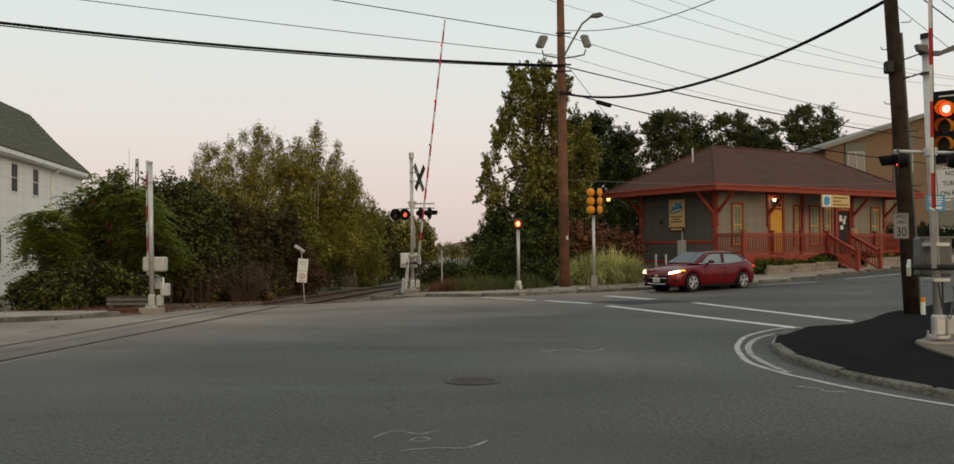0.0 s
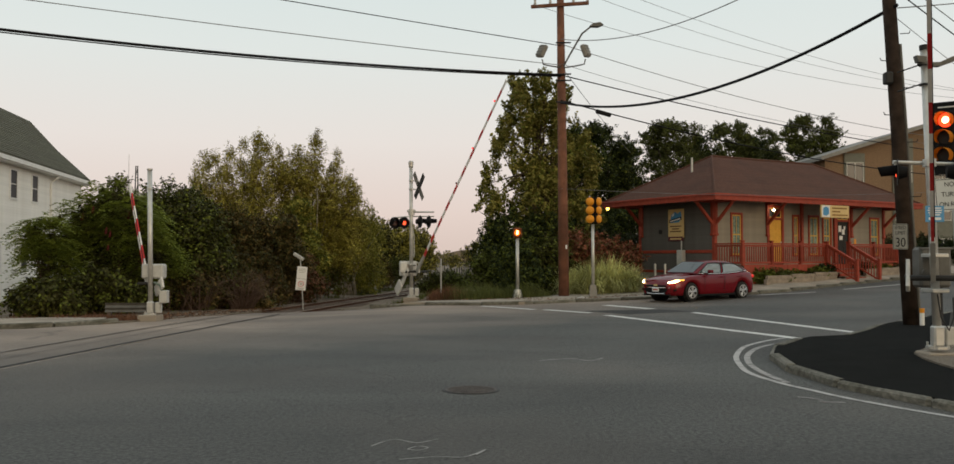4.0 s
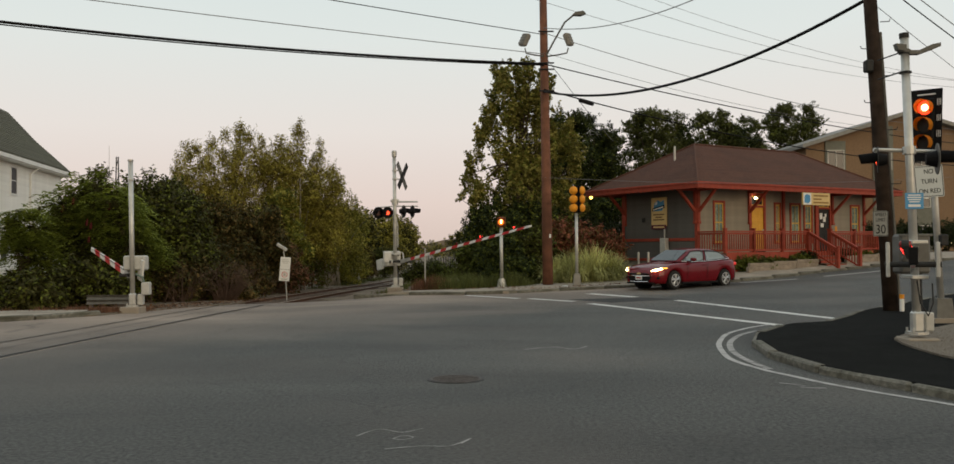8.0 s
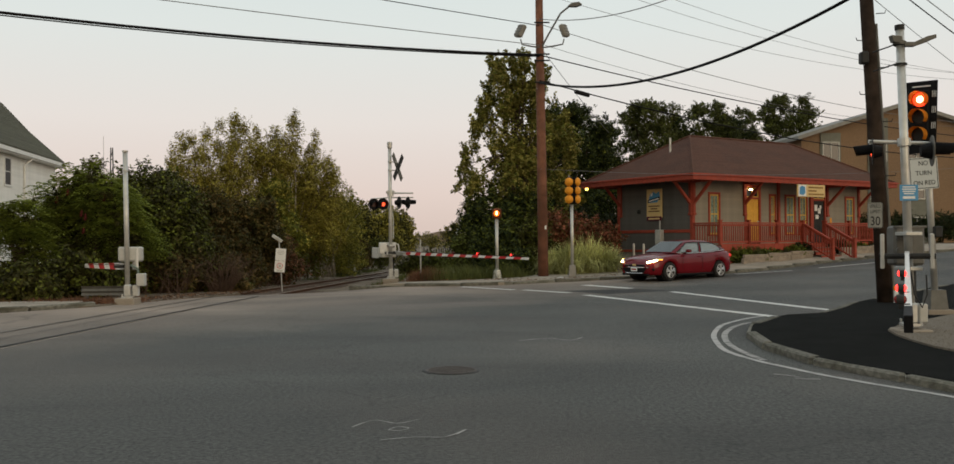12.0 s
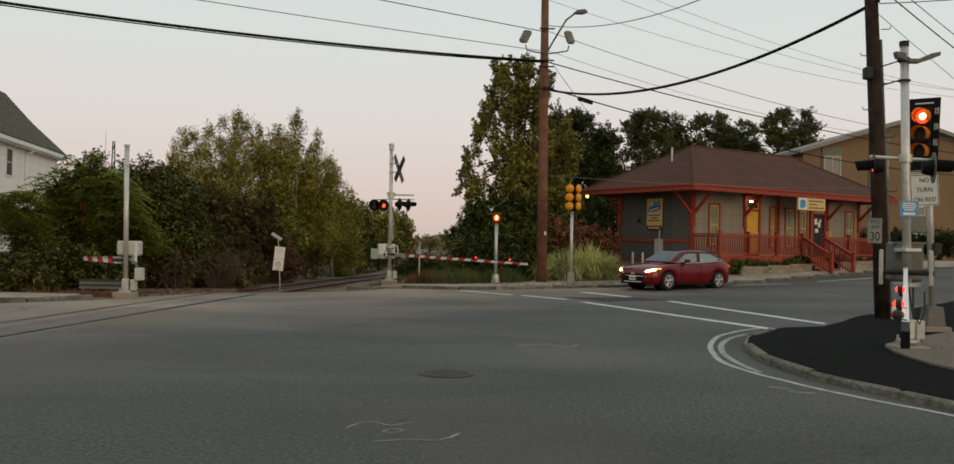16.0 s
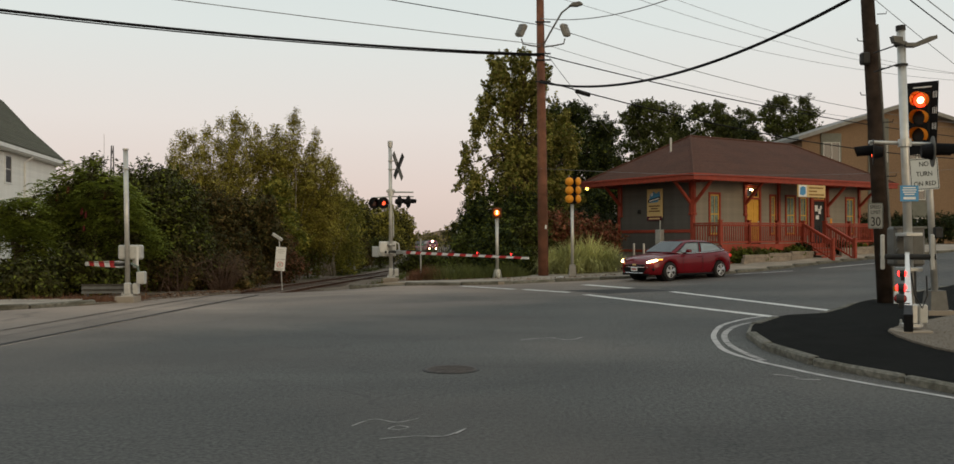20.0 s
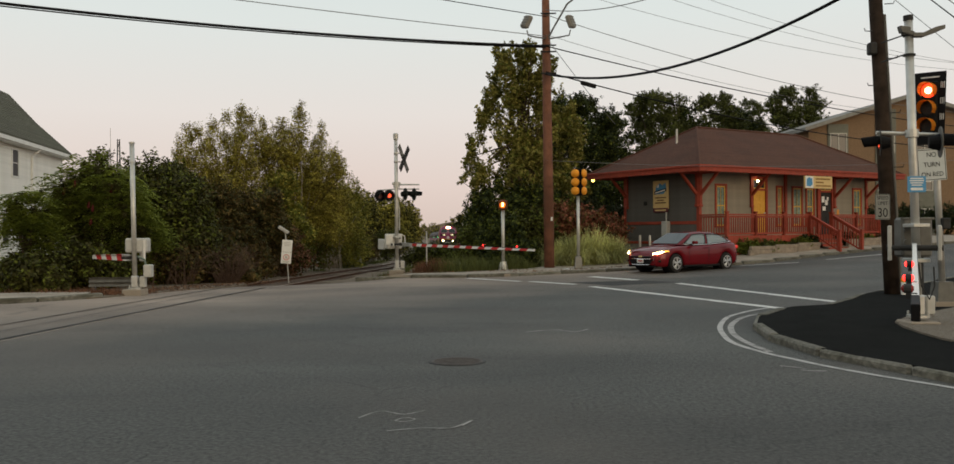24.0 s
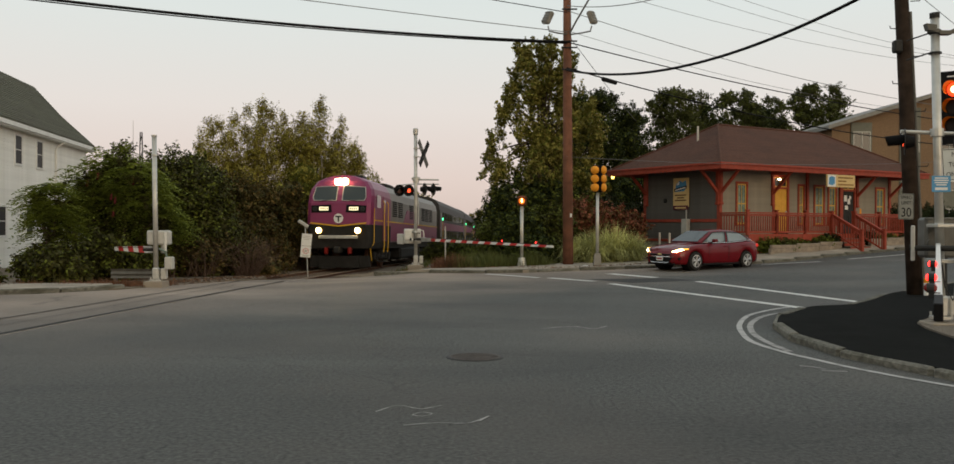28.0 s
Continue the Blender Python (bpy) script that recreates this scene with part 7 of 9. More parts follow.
# ---- white house beyond the bushes ----
def white_house():
    p1, p2 = Vector((-23.6, 41.0, 0)), Vector((-26.25, 54.6, 0))
    d = (p2 - p1)
    Lw = d.length + 8
    root = empty("white_house", axes(p2, p1 - p2, -0.6), "tall white clapboard house with a steep grey-green roof", "house")
    # x runs from the far corner towards the viewer; y > 0 is the visible side's outside
    W, eave, ridge = 6.4, 7.25, 10.9
    b = bmesh.new()
    box(b, 0, Lw, -W, 0, 0, eave)
    wall = part("wall", b, SIDING_WHITE, root, "white clapboard wall")
    n = int(eave / 0.14)
    bm = bmesh.new()
    prism(bm, [(0.0, 0.0), (0.03, 0.0), (0.008, 0.15), (0.0, 0.15)], 0, Lw, "x")
    me = mesh_of("clapboard", bm, SIDING_WHITE)
    for i in range(n):
        put("clapboard", me, wall, Matrix.Translation((0, 0, i * 0.14)))
    b = bmesh.new()
    ov = 0.45
    hw = W / 2
    z0 = eave - 0.05
    prof = [(ov, z0 - 0.15), (ov, z0), (-hw * 0.5 + 0.1, z0 + (ridge - z0) * 0.46), (-hw, ridge), (-hw * 1.5 - 0.1, z0 + (ridge - z0) * 0.46), (-W - ov, z0), (-W - ov, z0 - 0.15), (-hw, ridge - 0.25)]
    prism(b, prof, -0.35, Lw, "x")
    roof = part("roof", b, GREEN_SHINGLE, root, "weathered grey-green shingle roof")
    for i in range(24):
        f0, f1 = i / 24, (i + 1) / 24
        q = lambda f: (ov + (-hw - ov) * f, z0 + 0.012 + (ridge - z0) * (f * 0.92 if f < 0.55 else 0.506 + (f - 0.55) * 1.098))
        bm = bmesh.new()
        (y0, a0), (y1, a1) = q(f0), q(f1)
        prism(bm, [(y0, a0), (y0 + 0.01, a0 + 0.03), (y1, a1 + 0.008), (y1, a1)], -0.34, Lw, "x")
        part("shingle_course", bm, GREEN_SHINGLE, roof)
    b = bmesh.new()
    prism(b, [(ov, z0 - 0.34), (ov + 0.1, z0 - 0.3), (ov + 0.1, z0 - 0.1), (ov, z0 - 0.08)], -0.35, Lw, "x")
    g = part("gutter", b, WHITE_PAINT, root, "white gutter and eave board")
    b = bmesh.new()
    box(b, -0.3, Lw, 0.0, ov, z0 - 0.36, z0 - 0.3)
    part("soffit", b, WHITE_PAINT, root)
    b = bmesh.new()
    tube(b, [(6.0, ov + 0.05, z0 - 0.25), (6.2, 0.3, z0 - 0.5), (6.3, 0.08, z0 - 0.7), (6.3, 0.08, 0.2)], 0.06, 8)
    part("downpipe", b, WHITE_PAINT, root, "white downpipe")
    b = bmesh.new()
    prism(b, [(0, eave - 0.1), (-W, eave - 0.1), (-hw, ridge - 0.25)], 0.0, 0.15, "x")
    part("gable", b, SIDING_WHITE, root)
    for z, xs in ((5.25, (9.0, 12.2, 15.8)), (1.7, (4.4, 6.8, 10.6, 14.4))):
        for x in xs:
            b = bmesh.new()
            w, h = 0.9, 1.35
            for x0, x1, a, c in ((x - w / 2 - 0.1, x - w / 2, z - 0.08, z + h + 0.1), (x + w / 2, x + w / 2 + 0.1, z - 0.08, z + h + 0.1), (x - w / 2, x + w / 2, z + h, z + h + 0.1), (x - w / 2 - 0.1, x + w / 2 + 0.1, z - 0.12, z - 0.02)):
                bbox(b, x0, x1, 0.0, 0.07, a, c, r=0.008)
            win = part("window", b, WHITE_PAINT, root, "white window frame")
            b = bmesh.new()
            box(b, x - w / 2, x + w / 2, 0.02, 0.04, z, z + h)
            part("pane", b, DULL_GLASS, win, "dark window glass")
            b = bmesh.new()
            box(b, x - w / 2, x + w / 2, 0.04, 0.05, z + h / 2 - 0.03, z + h / 2 + 0.03)
            part("sash_rail", b, GREY_BOX, win)
    # aerial mast behind
    b = bmesh.new()
    tube(b, [(0, 0, 0), (0, 0, 8.5)], [0.035, 0.012], 6)
    o = tagged(part("aerial_mast", b, STEEL), "thin grey radio aerial above the bushes", "aerial")
    o.matrix_basis = pose(-22.1, 52, -0.6)
    b = bmesh.new()
    for u in (-0.35, 0.35):
        tube(b, [(u * 0.6, 0, 0), (u * 0.15, 0, 7.7)], 0.035, 5)
    for k in range(8):
        tube(b, [(-0.2 + 0.018 * k, 0, k), (0.2 - 0.018 * k, 0, k + 0.7)], 0.02, 4)
    o = tagged(part("lattice_mast", b, DARK_METAL), "short grey lattice mast above the bushes", "mast")
    o.matrix_basis = pose(-21.2, 51, -0.6)


white_house()


# ---- brick apartment block behind the station ----
def apartments():
    root = empty("apartment_block", axes((23.4, 62.0), (1, 0.06), 0.6), "three-storey tan brick apartment block with grey-green panels", "apartment building")
    W, H, P, D = 15.0, 8.0, 10.3, 14
    b = bmesh.new()
    prism(b, [(0, -1), (W, -1), (W, H), (W / 2, P), (0, H)], 0, D, "y")
    part("wall", b, BRICK_TAN, root, "tan brick gable wall")
    b = bmesh.new()
    prism(b, [(-0.5, H - 0.15), (-0.5, H + 0.12), (W / 2, P + 0.3), (W + 0.5, H + 0.12), (W + 0.5, H - 0.15), (W / 2, P + 0.03)], -0.6, D + 0.5, "y")
    part("roof", b, mat("pale_grey_roof_trim", (0.24, 0.235, 0.22), 0.8, vary=0.12, scale=4), root, "low grey gable roof")
    for x, w in ((2.1, 1.5), (5.6, 1.5), (8.4, 1.6), (12.2, 1.5)):
        top = H + (P - H) * (1 - abs(x - W / 2) / (W / 2)) - 0.25
        b = bmesh.new()
        bbox(b, x - w / 2, x + w / 2, -0.1, 0.0, 0.2, top, r=0.02)
        pn = part("panel_strip", b, PANEL_GREY, root, "grey-green panel strip")
        for z in (0.9, 3.6, 6.3):
            b = bmesh.new()
            for x0, x1, z0, z1 in ((x - 0.62, x - 0.55, z, z + 1.45), (x + 0.55, x + 0.62, z, z + 1.45), (x - 0.55, x + 0.55, z + 1.38, z + 1.45), (x - 0.55, x + 0.55, z, z + 0.07), (x - 0.03, x + 0.03, z + 0.07, z + 1.38)):
                box(b, x0, x1, -0.16, -0.1, z0, z1)
            fr = part("window", b, GREY_BOX, pn, "grey window frame")
            b = bmesh.new()
            box(b, x - 0.55, x + 0.55, -0.13, -0.11, z + 0.07, z + 1.38)
            part("pane", b, GLASS, fr, "dark window glass")
            if z > 1 and x > 4:
                b = bmesh.new()
                box(b, x - 0.5, x + 0.5, -0.138, -0.131, z + 0.45 + 0.2 * (x > 6), z + 1.34)
                part("blind", b, WHITE_PAINT, fr, "half-drawn white blind")
    b = bmesh.new()
    bbox(b, 10.2, 10.5, -0.15, 0, 1.0, 1.3, r=0.02)
    part("entry_lamp", b, WARM_LAMP, root, "small lit entry lamp")


apartments()


def parked_car(x, y, yaw, material, label):
    root = empty("parked_car", pose(x, y, gz(x, y), 0, 0, yaw), label, "car", "parked cars")
    b = bmesh.new()
    prism(b, [(-2.2, 0.35), (-2.2, 0.8), (-1.9, 0.92), (-1.2, 0.98), (-0.7, 1.42), (0.7, 1.45), (1.35, 1.0), (2.1, 0.85), (2.25, 0.6), (2.2, 0.3)], -0.85, 0.85, "y")
    bmesh.ops.bevel(b, geom=list(b.edges), offset=0.06, segments=2, affect="EDGES")
    part("body", b, material, root, smooth=True)
    b = bmesh.new()
    prism(b, [(-1.1, 1.0), (-0.66, 1.36), (0.66, 1.39), (1.22, 1.0)], -0.87, 0.87, "y")
    part("side_glass", b, GLASS, root)
    for wx in (-1.35, 1.4):
        for s in (-1, 1):
            b = bmesh.new()
            tube(b, [(wx, s * 0.68, 0.31), (wx, s * 0.88, 0.31)], 0.31, 16)
            w = part("wheel", b, BLACK, root)
            b = bmesh.new()
            tube(b, [(wx, s * 0.88, 0.31), (wx, s * 0.89, 0.31)], 0.19, 12)
            part("rim", b, STEEL, w)


parked_car(8.1, 52.5, 25, WHITE_PAINT, "pale car parked in the shade behind the station")
parked_car(6.0, 57.5, 25, DARK_METAL, "dark car parked in the shade behind the station")


# ---- along the line, far off ----
def lineside():
    root = empty("signal_bracket", pose(-1.5, 96, -1.3), "small white lineside equipment sign on a post", "railway sign")
    part("post", tubed([(0, 0, 0), (0, 0, 4.1)], 0.06, 6), STEEL, root)
    b = bmesh.new()
    for x0, x1, z0, z1 in ((-0.5, 0.5, 3.85, 3.95), (-0.5, 0.5, 3.25, 3.35), (-0.5, -0.4, 3.35, 3.85), (0.4, 0.5, 3.35, 3.85), (-0.1, 0.1, 3.35, 3.85)):
        box(b, x0, x1, -0.05, 0.05, z0, z1)
    part("frame", b, SIGN_WHITE, root, "white open frame")
    b = bmesh.new()
    tube(b, [(0, 0, 0), (0.05, 0, 9.5)], [0.16, 0.1], 8)
    o = tagged(part("telegraph_pole", b, DARK_POLE), "dark wooden pole beside the line", "utility pole", "utility poles")
    o.matrix_basis = pose(-0.3, 118, -1.6)
    fence = empty("chain_link_fence", pose(-3.0, 60, -0.75, 0, 0, 88), "grey wire fence beside the line", "fence")
    for k in range(9):
        b = bmesh.new()
        tube(b, [(k * 2.5, 0, 0), (k * 2.5, 0, 1.6)], 0.035, 6)
        part("post", b, DARK_METAL, fence)
    for z in (0.3, 0.7, 1.1, 1.55):
        b = bmesh.new()
        tube(b, [(0, 0, z), (20, 0, z)], 0.012, 4)
        part("wire", b, DARK_METAL, fence)
    for x, y, h in ((-2.1, 33.9, 1.6),):
        b = bmesh.new()
        tube(b, [(0, 0, -0.2), (0, 0, h)], 0.028, 6)
        o = tagged(part("marker_post", b, STEEL), "thin grey post beside the crossing mast", "post", "marker posts")
        o.matrix_basis = pose(x, y, gz(x, y))
    hut = empty("relay_cabinet", pose(-9.3, 62, -0.9), "low pale relay cabinet beside the line", "cabinet")
    b = bmesh.new()
    bbox(b, -0.9, 0.9, -0.5, 0.5, 0.1, 1.9, r=0.03)
    part("body", b, GREY_BOX, hut)
    b = bmesh.new()
    prism(b, [(-1.0, 1.9), (1.0, 1.9), (0.9, 2.05), (-0.9, 2.05)], -0.6, 0.6, "y")
    part("roof", b, GREY_BOX, hut)
    b = bmesh.new()
    box(b, -0.02, 0.02, -0.51, -0.5, 0.2, 1.8)
    part("door_seam", b, BLACK, hut)
    # a low ridge of far woods
    b = bmesh.new()
    rnd = random.Random(12)
    prev = None
    for i in range(121):
        a = radians(-35 + 70 * i / 120)
        x, y = 1500 * math.sin(a), 1500 * math.cos(a)
        h = 9 + 4 * math.sin(i * 0.35) + 3 * math.sin(i * 0.9 + 1) + rnd.uniform(-1, 1)
        v = [b.verts.new((x, y, -8)), b.verts.new((x, y + 30, h)), b.verts.new((x * 1.1, y * 1.1, -8))]
        if prev:
            b.faces.new((prev[0], v[0], v[1], prev[1]))
            b.faces.new((prev[1], v[1], v[2], prev[2]))
        prev = v
    tagged(part("backdrop_hills", b, mat("far_woods", (0.16, 0.115, 0.075), 1.0, vary=0.35, scale=0.02), smooth=True), "far brown wooded ridge on the horizon", "hills", kind="structure")


lineside()


# ---- plants ----
def leaf_mat(name, colour, vary=0.42, trans=0.16):
    m = mat(name, colour, 0.65, vary=0.3, scale=0.9, island=vary, spec=0.12)
    n, l = m.node_tree.nodes, m.node_tree.links
    b, out = n["Principled BSDF"], n["Material Output"]
    t = n.new("ShaderNodeBsdfTranslucent")
    mx = n.new("ShaderNodeMixShader")
    mx.inputs[0].default_value = trans
    src = b.inputs["Base Color"].links[0].from_socket
    l.new(src, t.inputs["Color"])
    l.new(b.outputs[0], mx.inputs[1])
    l.new(t.outputs[0], mx.inputs[2])
    l.new(mx.outputs[0], out.inputs["Surface"])
    return m


OLIVE = leaf_mat("olive_leaves", (0.30, 0.268, 0.050))
ASPEN = leaf_mat("aspen_leaves", (0.235, 0.212, 0.055))
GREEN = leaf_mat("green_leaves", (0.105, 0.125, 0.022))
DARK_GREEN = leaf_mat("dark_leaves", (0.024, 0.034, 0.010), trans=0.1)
# leaf green with the shade of the trees behind the station mixed in
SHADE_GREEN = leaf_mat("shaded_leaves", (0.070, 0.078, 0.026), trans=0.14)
BROWN_GREEN = leaf_mat("browning_leaves", (0.105, 0.074, 0.026))
# the shade deep in the thicket is put into this dark leaf colour
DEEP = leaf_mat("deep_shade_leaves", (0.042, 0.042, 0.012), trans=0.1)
RUSSET = leaf_mat("russet_leaves", (0.21, 0.075, 0.045))
GRASS_PALE = leaf_mat("pale_grass", (0.46, 0.46, 0.19), 0.5)
GRASS_GREEN = leaf_mat("weed_green", (0.085, 0.098, 0.030), 0.45)
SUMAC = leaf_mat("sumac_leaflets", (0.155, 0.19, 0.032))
DRY = leaf_mat("dry_weeds", (0.17, 0.085, 0.05), 0.3)
BIRCH_BARK = mat("birch_bark", (0.42, 0.38, 0.32), 0.85, vary=0.3, scale=5, bump=0.3, stain=(0.10, 0.08, 0.07), stain_amt=0.7, stain_scale=4)
BARK = mat("bark", (0.075, 0.058, 0.045), 0.95, vary=0.35, scale=6, bump=0.6, bump_scale=20)


def leaves_mesh(name, pts, size, material, rng, aspect=0.55, up=0.55, out=None):
    """Many small folded leaves, one island each, at the points given; out: the way each one turns its face."""
    n = len(pts)
    nn = rng.normal(size=(n, 3)) * 0.62 + np.array([0, 0, up])
    if out is not None:
        nn += out * 0.8
    nn /= np.linalg.norm(nn, axis=1, keepdims=True) + 1e-9
    d = rng.normal(size=(n, 3))
    d -= nn * np.sum(nn * d, axis=1, keepdims=True)
    d /= np.linalg.norm(d, axis=1, keepdims=True) + 1e-9
    w = np.cross(d, nn)
    s = size * rng.uniform(0.6, 1.35, size=(n, 1))
    a = pts - d * s * 0.5
    c = pts + d * s * 0.5
    l = pts + w * s * aspect * 0.5 + nn * s * 0.10
    r = pts - w * s * aspect * 0.5 + nn * s * 0.10
    co = np.stack([a, l, c, r], axis=1).reshape(-1, 3)
    me = bpy.data.meshes.new(name)
    me.vertices.add(4 * n)
    me.vertices.foreach_set("co", co.ravel())
    me.loops.add(4 * n)
    me.loops.foreach_set("vertex_index", np.arange(4 * n, dtype=np.int32))
    me.polygons.add(n)
    me.polygons.foreach_set("loop_start", np.arange(0, 4 * n, 4, dtype=np.int32))
    me.polygons.foreach_set("loop_total", np.full(n, 4, dtype=np.int32))
    me.update()
    me.materials.append(material)
    return me


def clumps(rng, blobs, count, spread):
    """Leafy sprays that grow outwards and up from ellipsoids (x, y, z, rx, ry, rz), with a thinner filling inside."""
    blobs = np.array(blobs, dtype=float)
    vol = np.prod(blobs[:, 3:], axis=1) ** 0.67
    per = 30
    k = max(1, int(count * 0.72) // per)
    which = rng.choice(len(blobs), size=k, p=vol / vol.sum())
    u = rng.normal(size=(k, 3)) + np.array([0, 0, 0.25])
    u /= np.linalg.norm(u, axis=1, keepdims=True)
    rad = rng.uniform(0.35, 1.0, size=(k, 1)) ** 0.5 * rng.choice([1.0, 1.0, 1.15], size=(k, 1))
    ends = blobs[which, :3] + u * rad * blobs[which, 3:]
    ax = u * 0.8 + rng.normal(size=(k, 3)) * 0.4 + np.array([0, 0, 0.45])
    ax /= np.linalg.norm(ax, axis=1, keepdims=True)
    L = spread * rng.uniform(1.3, 3.6, size=(k, 1, 1))
    f = rng.random((k, per, 1))
    pts = ends[:, None] + ax[:, None] * (f - 0.4) * L + rng.normal(size=(k, per, 3)) * spread * 0.5 * (1.15 - 0.8 * f)
    out = np.repeat((ax * 0.5 + u * 0.6)[:, None], per, axis=1)
    m = max(1, int(count * 0.28))
    which = rng.choice(len(blobs), size=m, p=vol / vol.sum())
    v = rng.normal(size=(m, 3))
    v /= np.linalg.norm(v, axis=1, keepdims=True)
    inner = blobs[which, :3] + v * rng.random((m, 1)) ** 0.4 * 0.85 * blobs[which, 3:]
    return ends, np.concatenate([pts.reshape(-1, 3), inner]), np.concatenate([out.reshape(-1, 3), v * 0.5])


def frond_mesh(rng, blobs, n, material, length=0.6, leaflet=0.16, pairs=7):
    """Arching feathered fronds that spring from the outside of the ellipsoids."""
    bl = np.array(blobs, dtype=float)
    vol = np.prod(bl[:, 3:], axis=1) ** 0.67
    k = rng.choice(len(bl), size=n, p=vol / vol.sum())
    u = rng.normal(size=(n, 3))
    u /= np.linalg.norm(u, axis=1, keepdims=True)
    p = bl[k, :3] + u * bl[k, 3:] * rng.uniform(0.65, 1.2, size=(n, 1))
    d = u + rng.normal(size=(n, 3)) * 0.35
    d[:, 2] = np.abs(d[:, 2]) * 0.4
    d /= np.linalg.norm(d, axis=1, keepdims=True)
    s = np.cross(d, np.array([0, 0, 1.0]))
    s /= np.linalg.norm(s, axis=1, keepdims=True) + 1e-6
    L = length * rng.uniform(0.7, 1.3, size=(n, 1))
    quads = []
    for j in range(pairs):
        t = (j + 1) / pairs
        c = p + d * L * t + np.array([0, 0, -1.0]) * L * 0.55 * t * t
        w = leaflet * (1.0 - 0.55 * abs(t - 0.45))
        for side in (-1, 1):
            ax = s * side + d * 0.45 + np.array([0, 0, -0.35]) + rng.normal(size=(n, 3)) * 0.18
            ax /= np.linalg.norm(ax, axis=1, keepdims=True)
            a, e = c, c + ax * w
            mid = c + ax * w * 0.45
            x = d * 0.02 * (1 + 0.5 * rng.random((n, 1)))
            quads.append(np.stack([a, mid + x, e, mid - x], axis=1))
    co = np.stack(quads, axis=1).reshape(-1, 3)
    m = len(co) // 4
    me = bpy.data.meshes.new("fronds")
    me.vertices.add(4 * m)
    me.vertices.foreach_set("co", co.ravel())
    me.loops.add(4 * m)
    me.loops.foreach_set("vertex_index", np.arange(4 * m, dtype=np.int32))
    me.polygons.add(m)
    me.polygons.foreach_set("loop_start", np.arange(0, 4 * m, 4, dtype=np.int32))
    me.polygons.foreach_set("loop_total", np.full(m, 4, dtype=np.int32))
    me.update()
    me.materials.append(material)
    return me


def plant(name, base, blobs, count, leaf, spread, material, label, category, group="", trunk=0.12, limbs=10, seed=1, second=None, aspect=0.55, fronds=0, bark=None, stems=0):
    """A tree or bush: tapered trunk, limbs to the clumps, and a crown of single leaves. blobs are relative to the base."""
    rng = np.random.default_rng(seed)
    rnd = random.Random(seed)
    x, y = base
    root = empty(name, pose(x, y, gz(x, y) - 0.1), label, category, group)
    ends, pts, out = clumps(rng, blobs if not fronds else [(*b[:3], b[3] * 0.8, b[4] * 0.8, b[5] * 0.8) for b in blobs], count, 0.1 if fronds else spread)
    keep = pts[:, 2] > 0.02
    pts, out = pts[keep], out[keep]
    top = min(max(b[2] + b[5] * 0.55 for b in blobs), blobs[0][2] + blobs[0][5] * 0.3)
    axis = [(0, 0, 0), (rnd.uniform(-0.1, 0.1), rnd.uniform(-0.1, 0.1), top * 0.35), (blobs[0][0] * 0.5 + rnd.uniform(-0.15, 0.15), blobs[0][1] * 0.5, top * 0.7), (blobs[0][0] * 0.7, blobs[0][1] * 0.7, top)]
    bm = bmesh.new()
    tube(bm, axis, [trunk, trunk * 0.8, trunk * 0.5, trunk * 0.15], 8)
    tr = part("trunk", bm, bark or BARK, root, "pale peeling bark" if bark else "grey-brown bark", smooth=True)
    for i in range(stems):
        e = Vector(ends[rnd.randrange(len(ends))])
        f = Vector((rnd.uniform(-0.5, 0.5), rnd.uniform(-0.4, 0.4), 0))
        bm = bmesh.new()
        tube(bm, [f, f.lerp(e, 0.4) + Vector((rnd.uniform(-0.2, 0.2), 0, 0.5)), f.lerp(e, 0.75) + Vector((0, 0, 0.4)), e], [trunk * 0.6, trunk * 0.45, trunk * 0.3, trunk * 0.1], 6)
        part("stem", bm, bark or BARK, root, "slim pale stem", smooth=True)
    for i in range(limbs):
        e = ends[rnd.randrange(len(ends))]
        f = rnd.uniform(0.15, 0.75)
        k = f * 3
        j = min(int(k), 2)
        a = Vector(axis[j]).lerp(Vector(axis[j + 1]), k - j)
        e = Vector(e)
        bm = bmesh.new()
        mid = a.lerp(e, 0.5) + Vector((rnd.uniform(-0.15, 0.15), rnd.uniform(-0.15, 0.15), rnd.uniform(0, 0.25)))
        tube(bm, [a, mid, e], [trunk * 0.4, trunk * 0.25, trunk * 0.06], 5)
        part("limb", bm, BARK, root)
    # bright fronds go over a crown whose dark leaf colour holds the inner shade
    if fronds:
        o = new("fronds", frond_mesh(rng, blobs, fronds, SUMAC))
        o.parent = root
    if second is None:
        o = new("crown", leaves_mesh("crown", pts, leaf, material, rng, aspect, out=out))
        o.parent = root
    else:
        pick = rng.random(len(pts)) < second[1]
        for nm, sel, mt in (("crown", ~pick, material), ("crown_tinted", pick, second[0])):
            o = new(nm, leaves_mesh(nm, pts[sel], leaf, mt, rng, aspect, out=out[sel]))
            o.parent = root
    return root


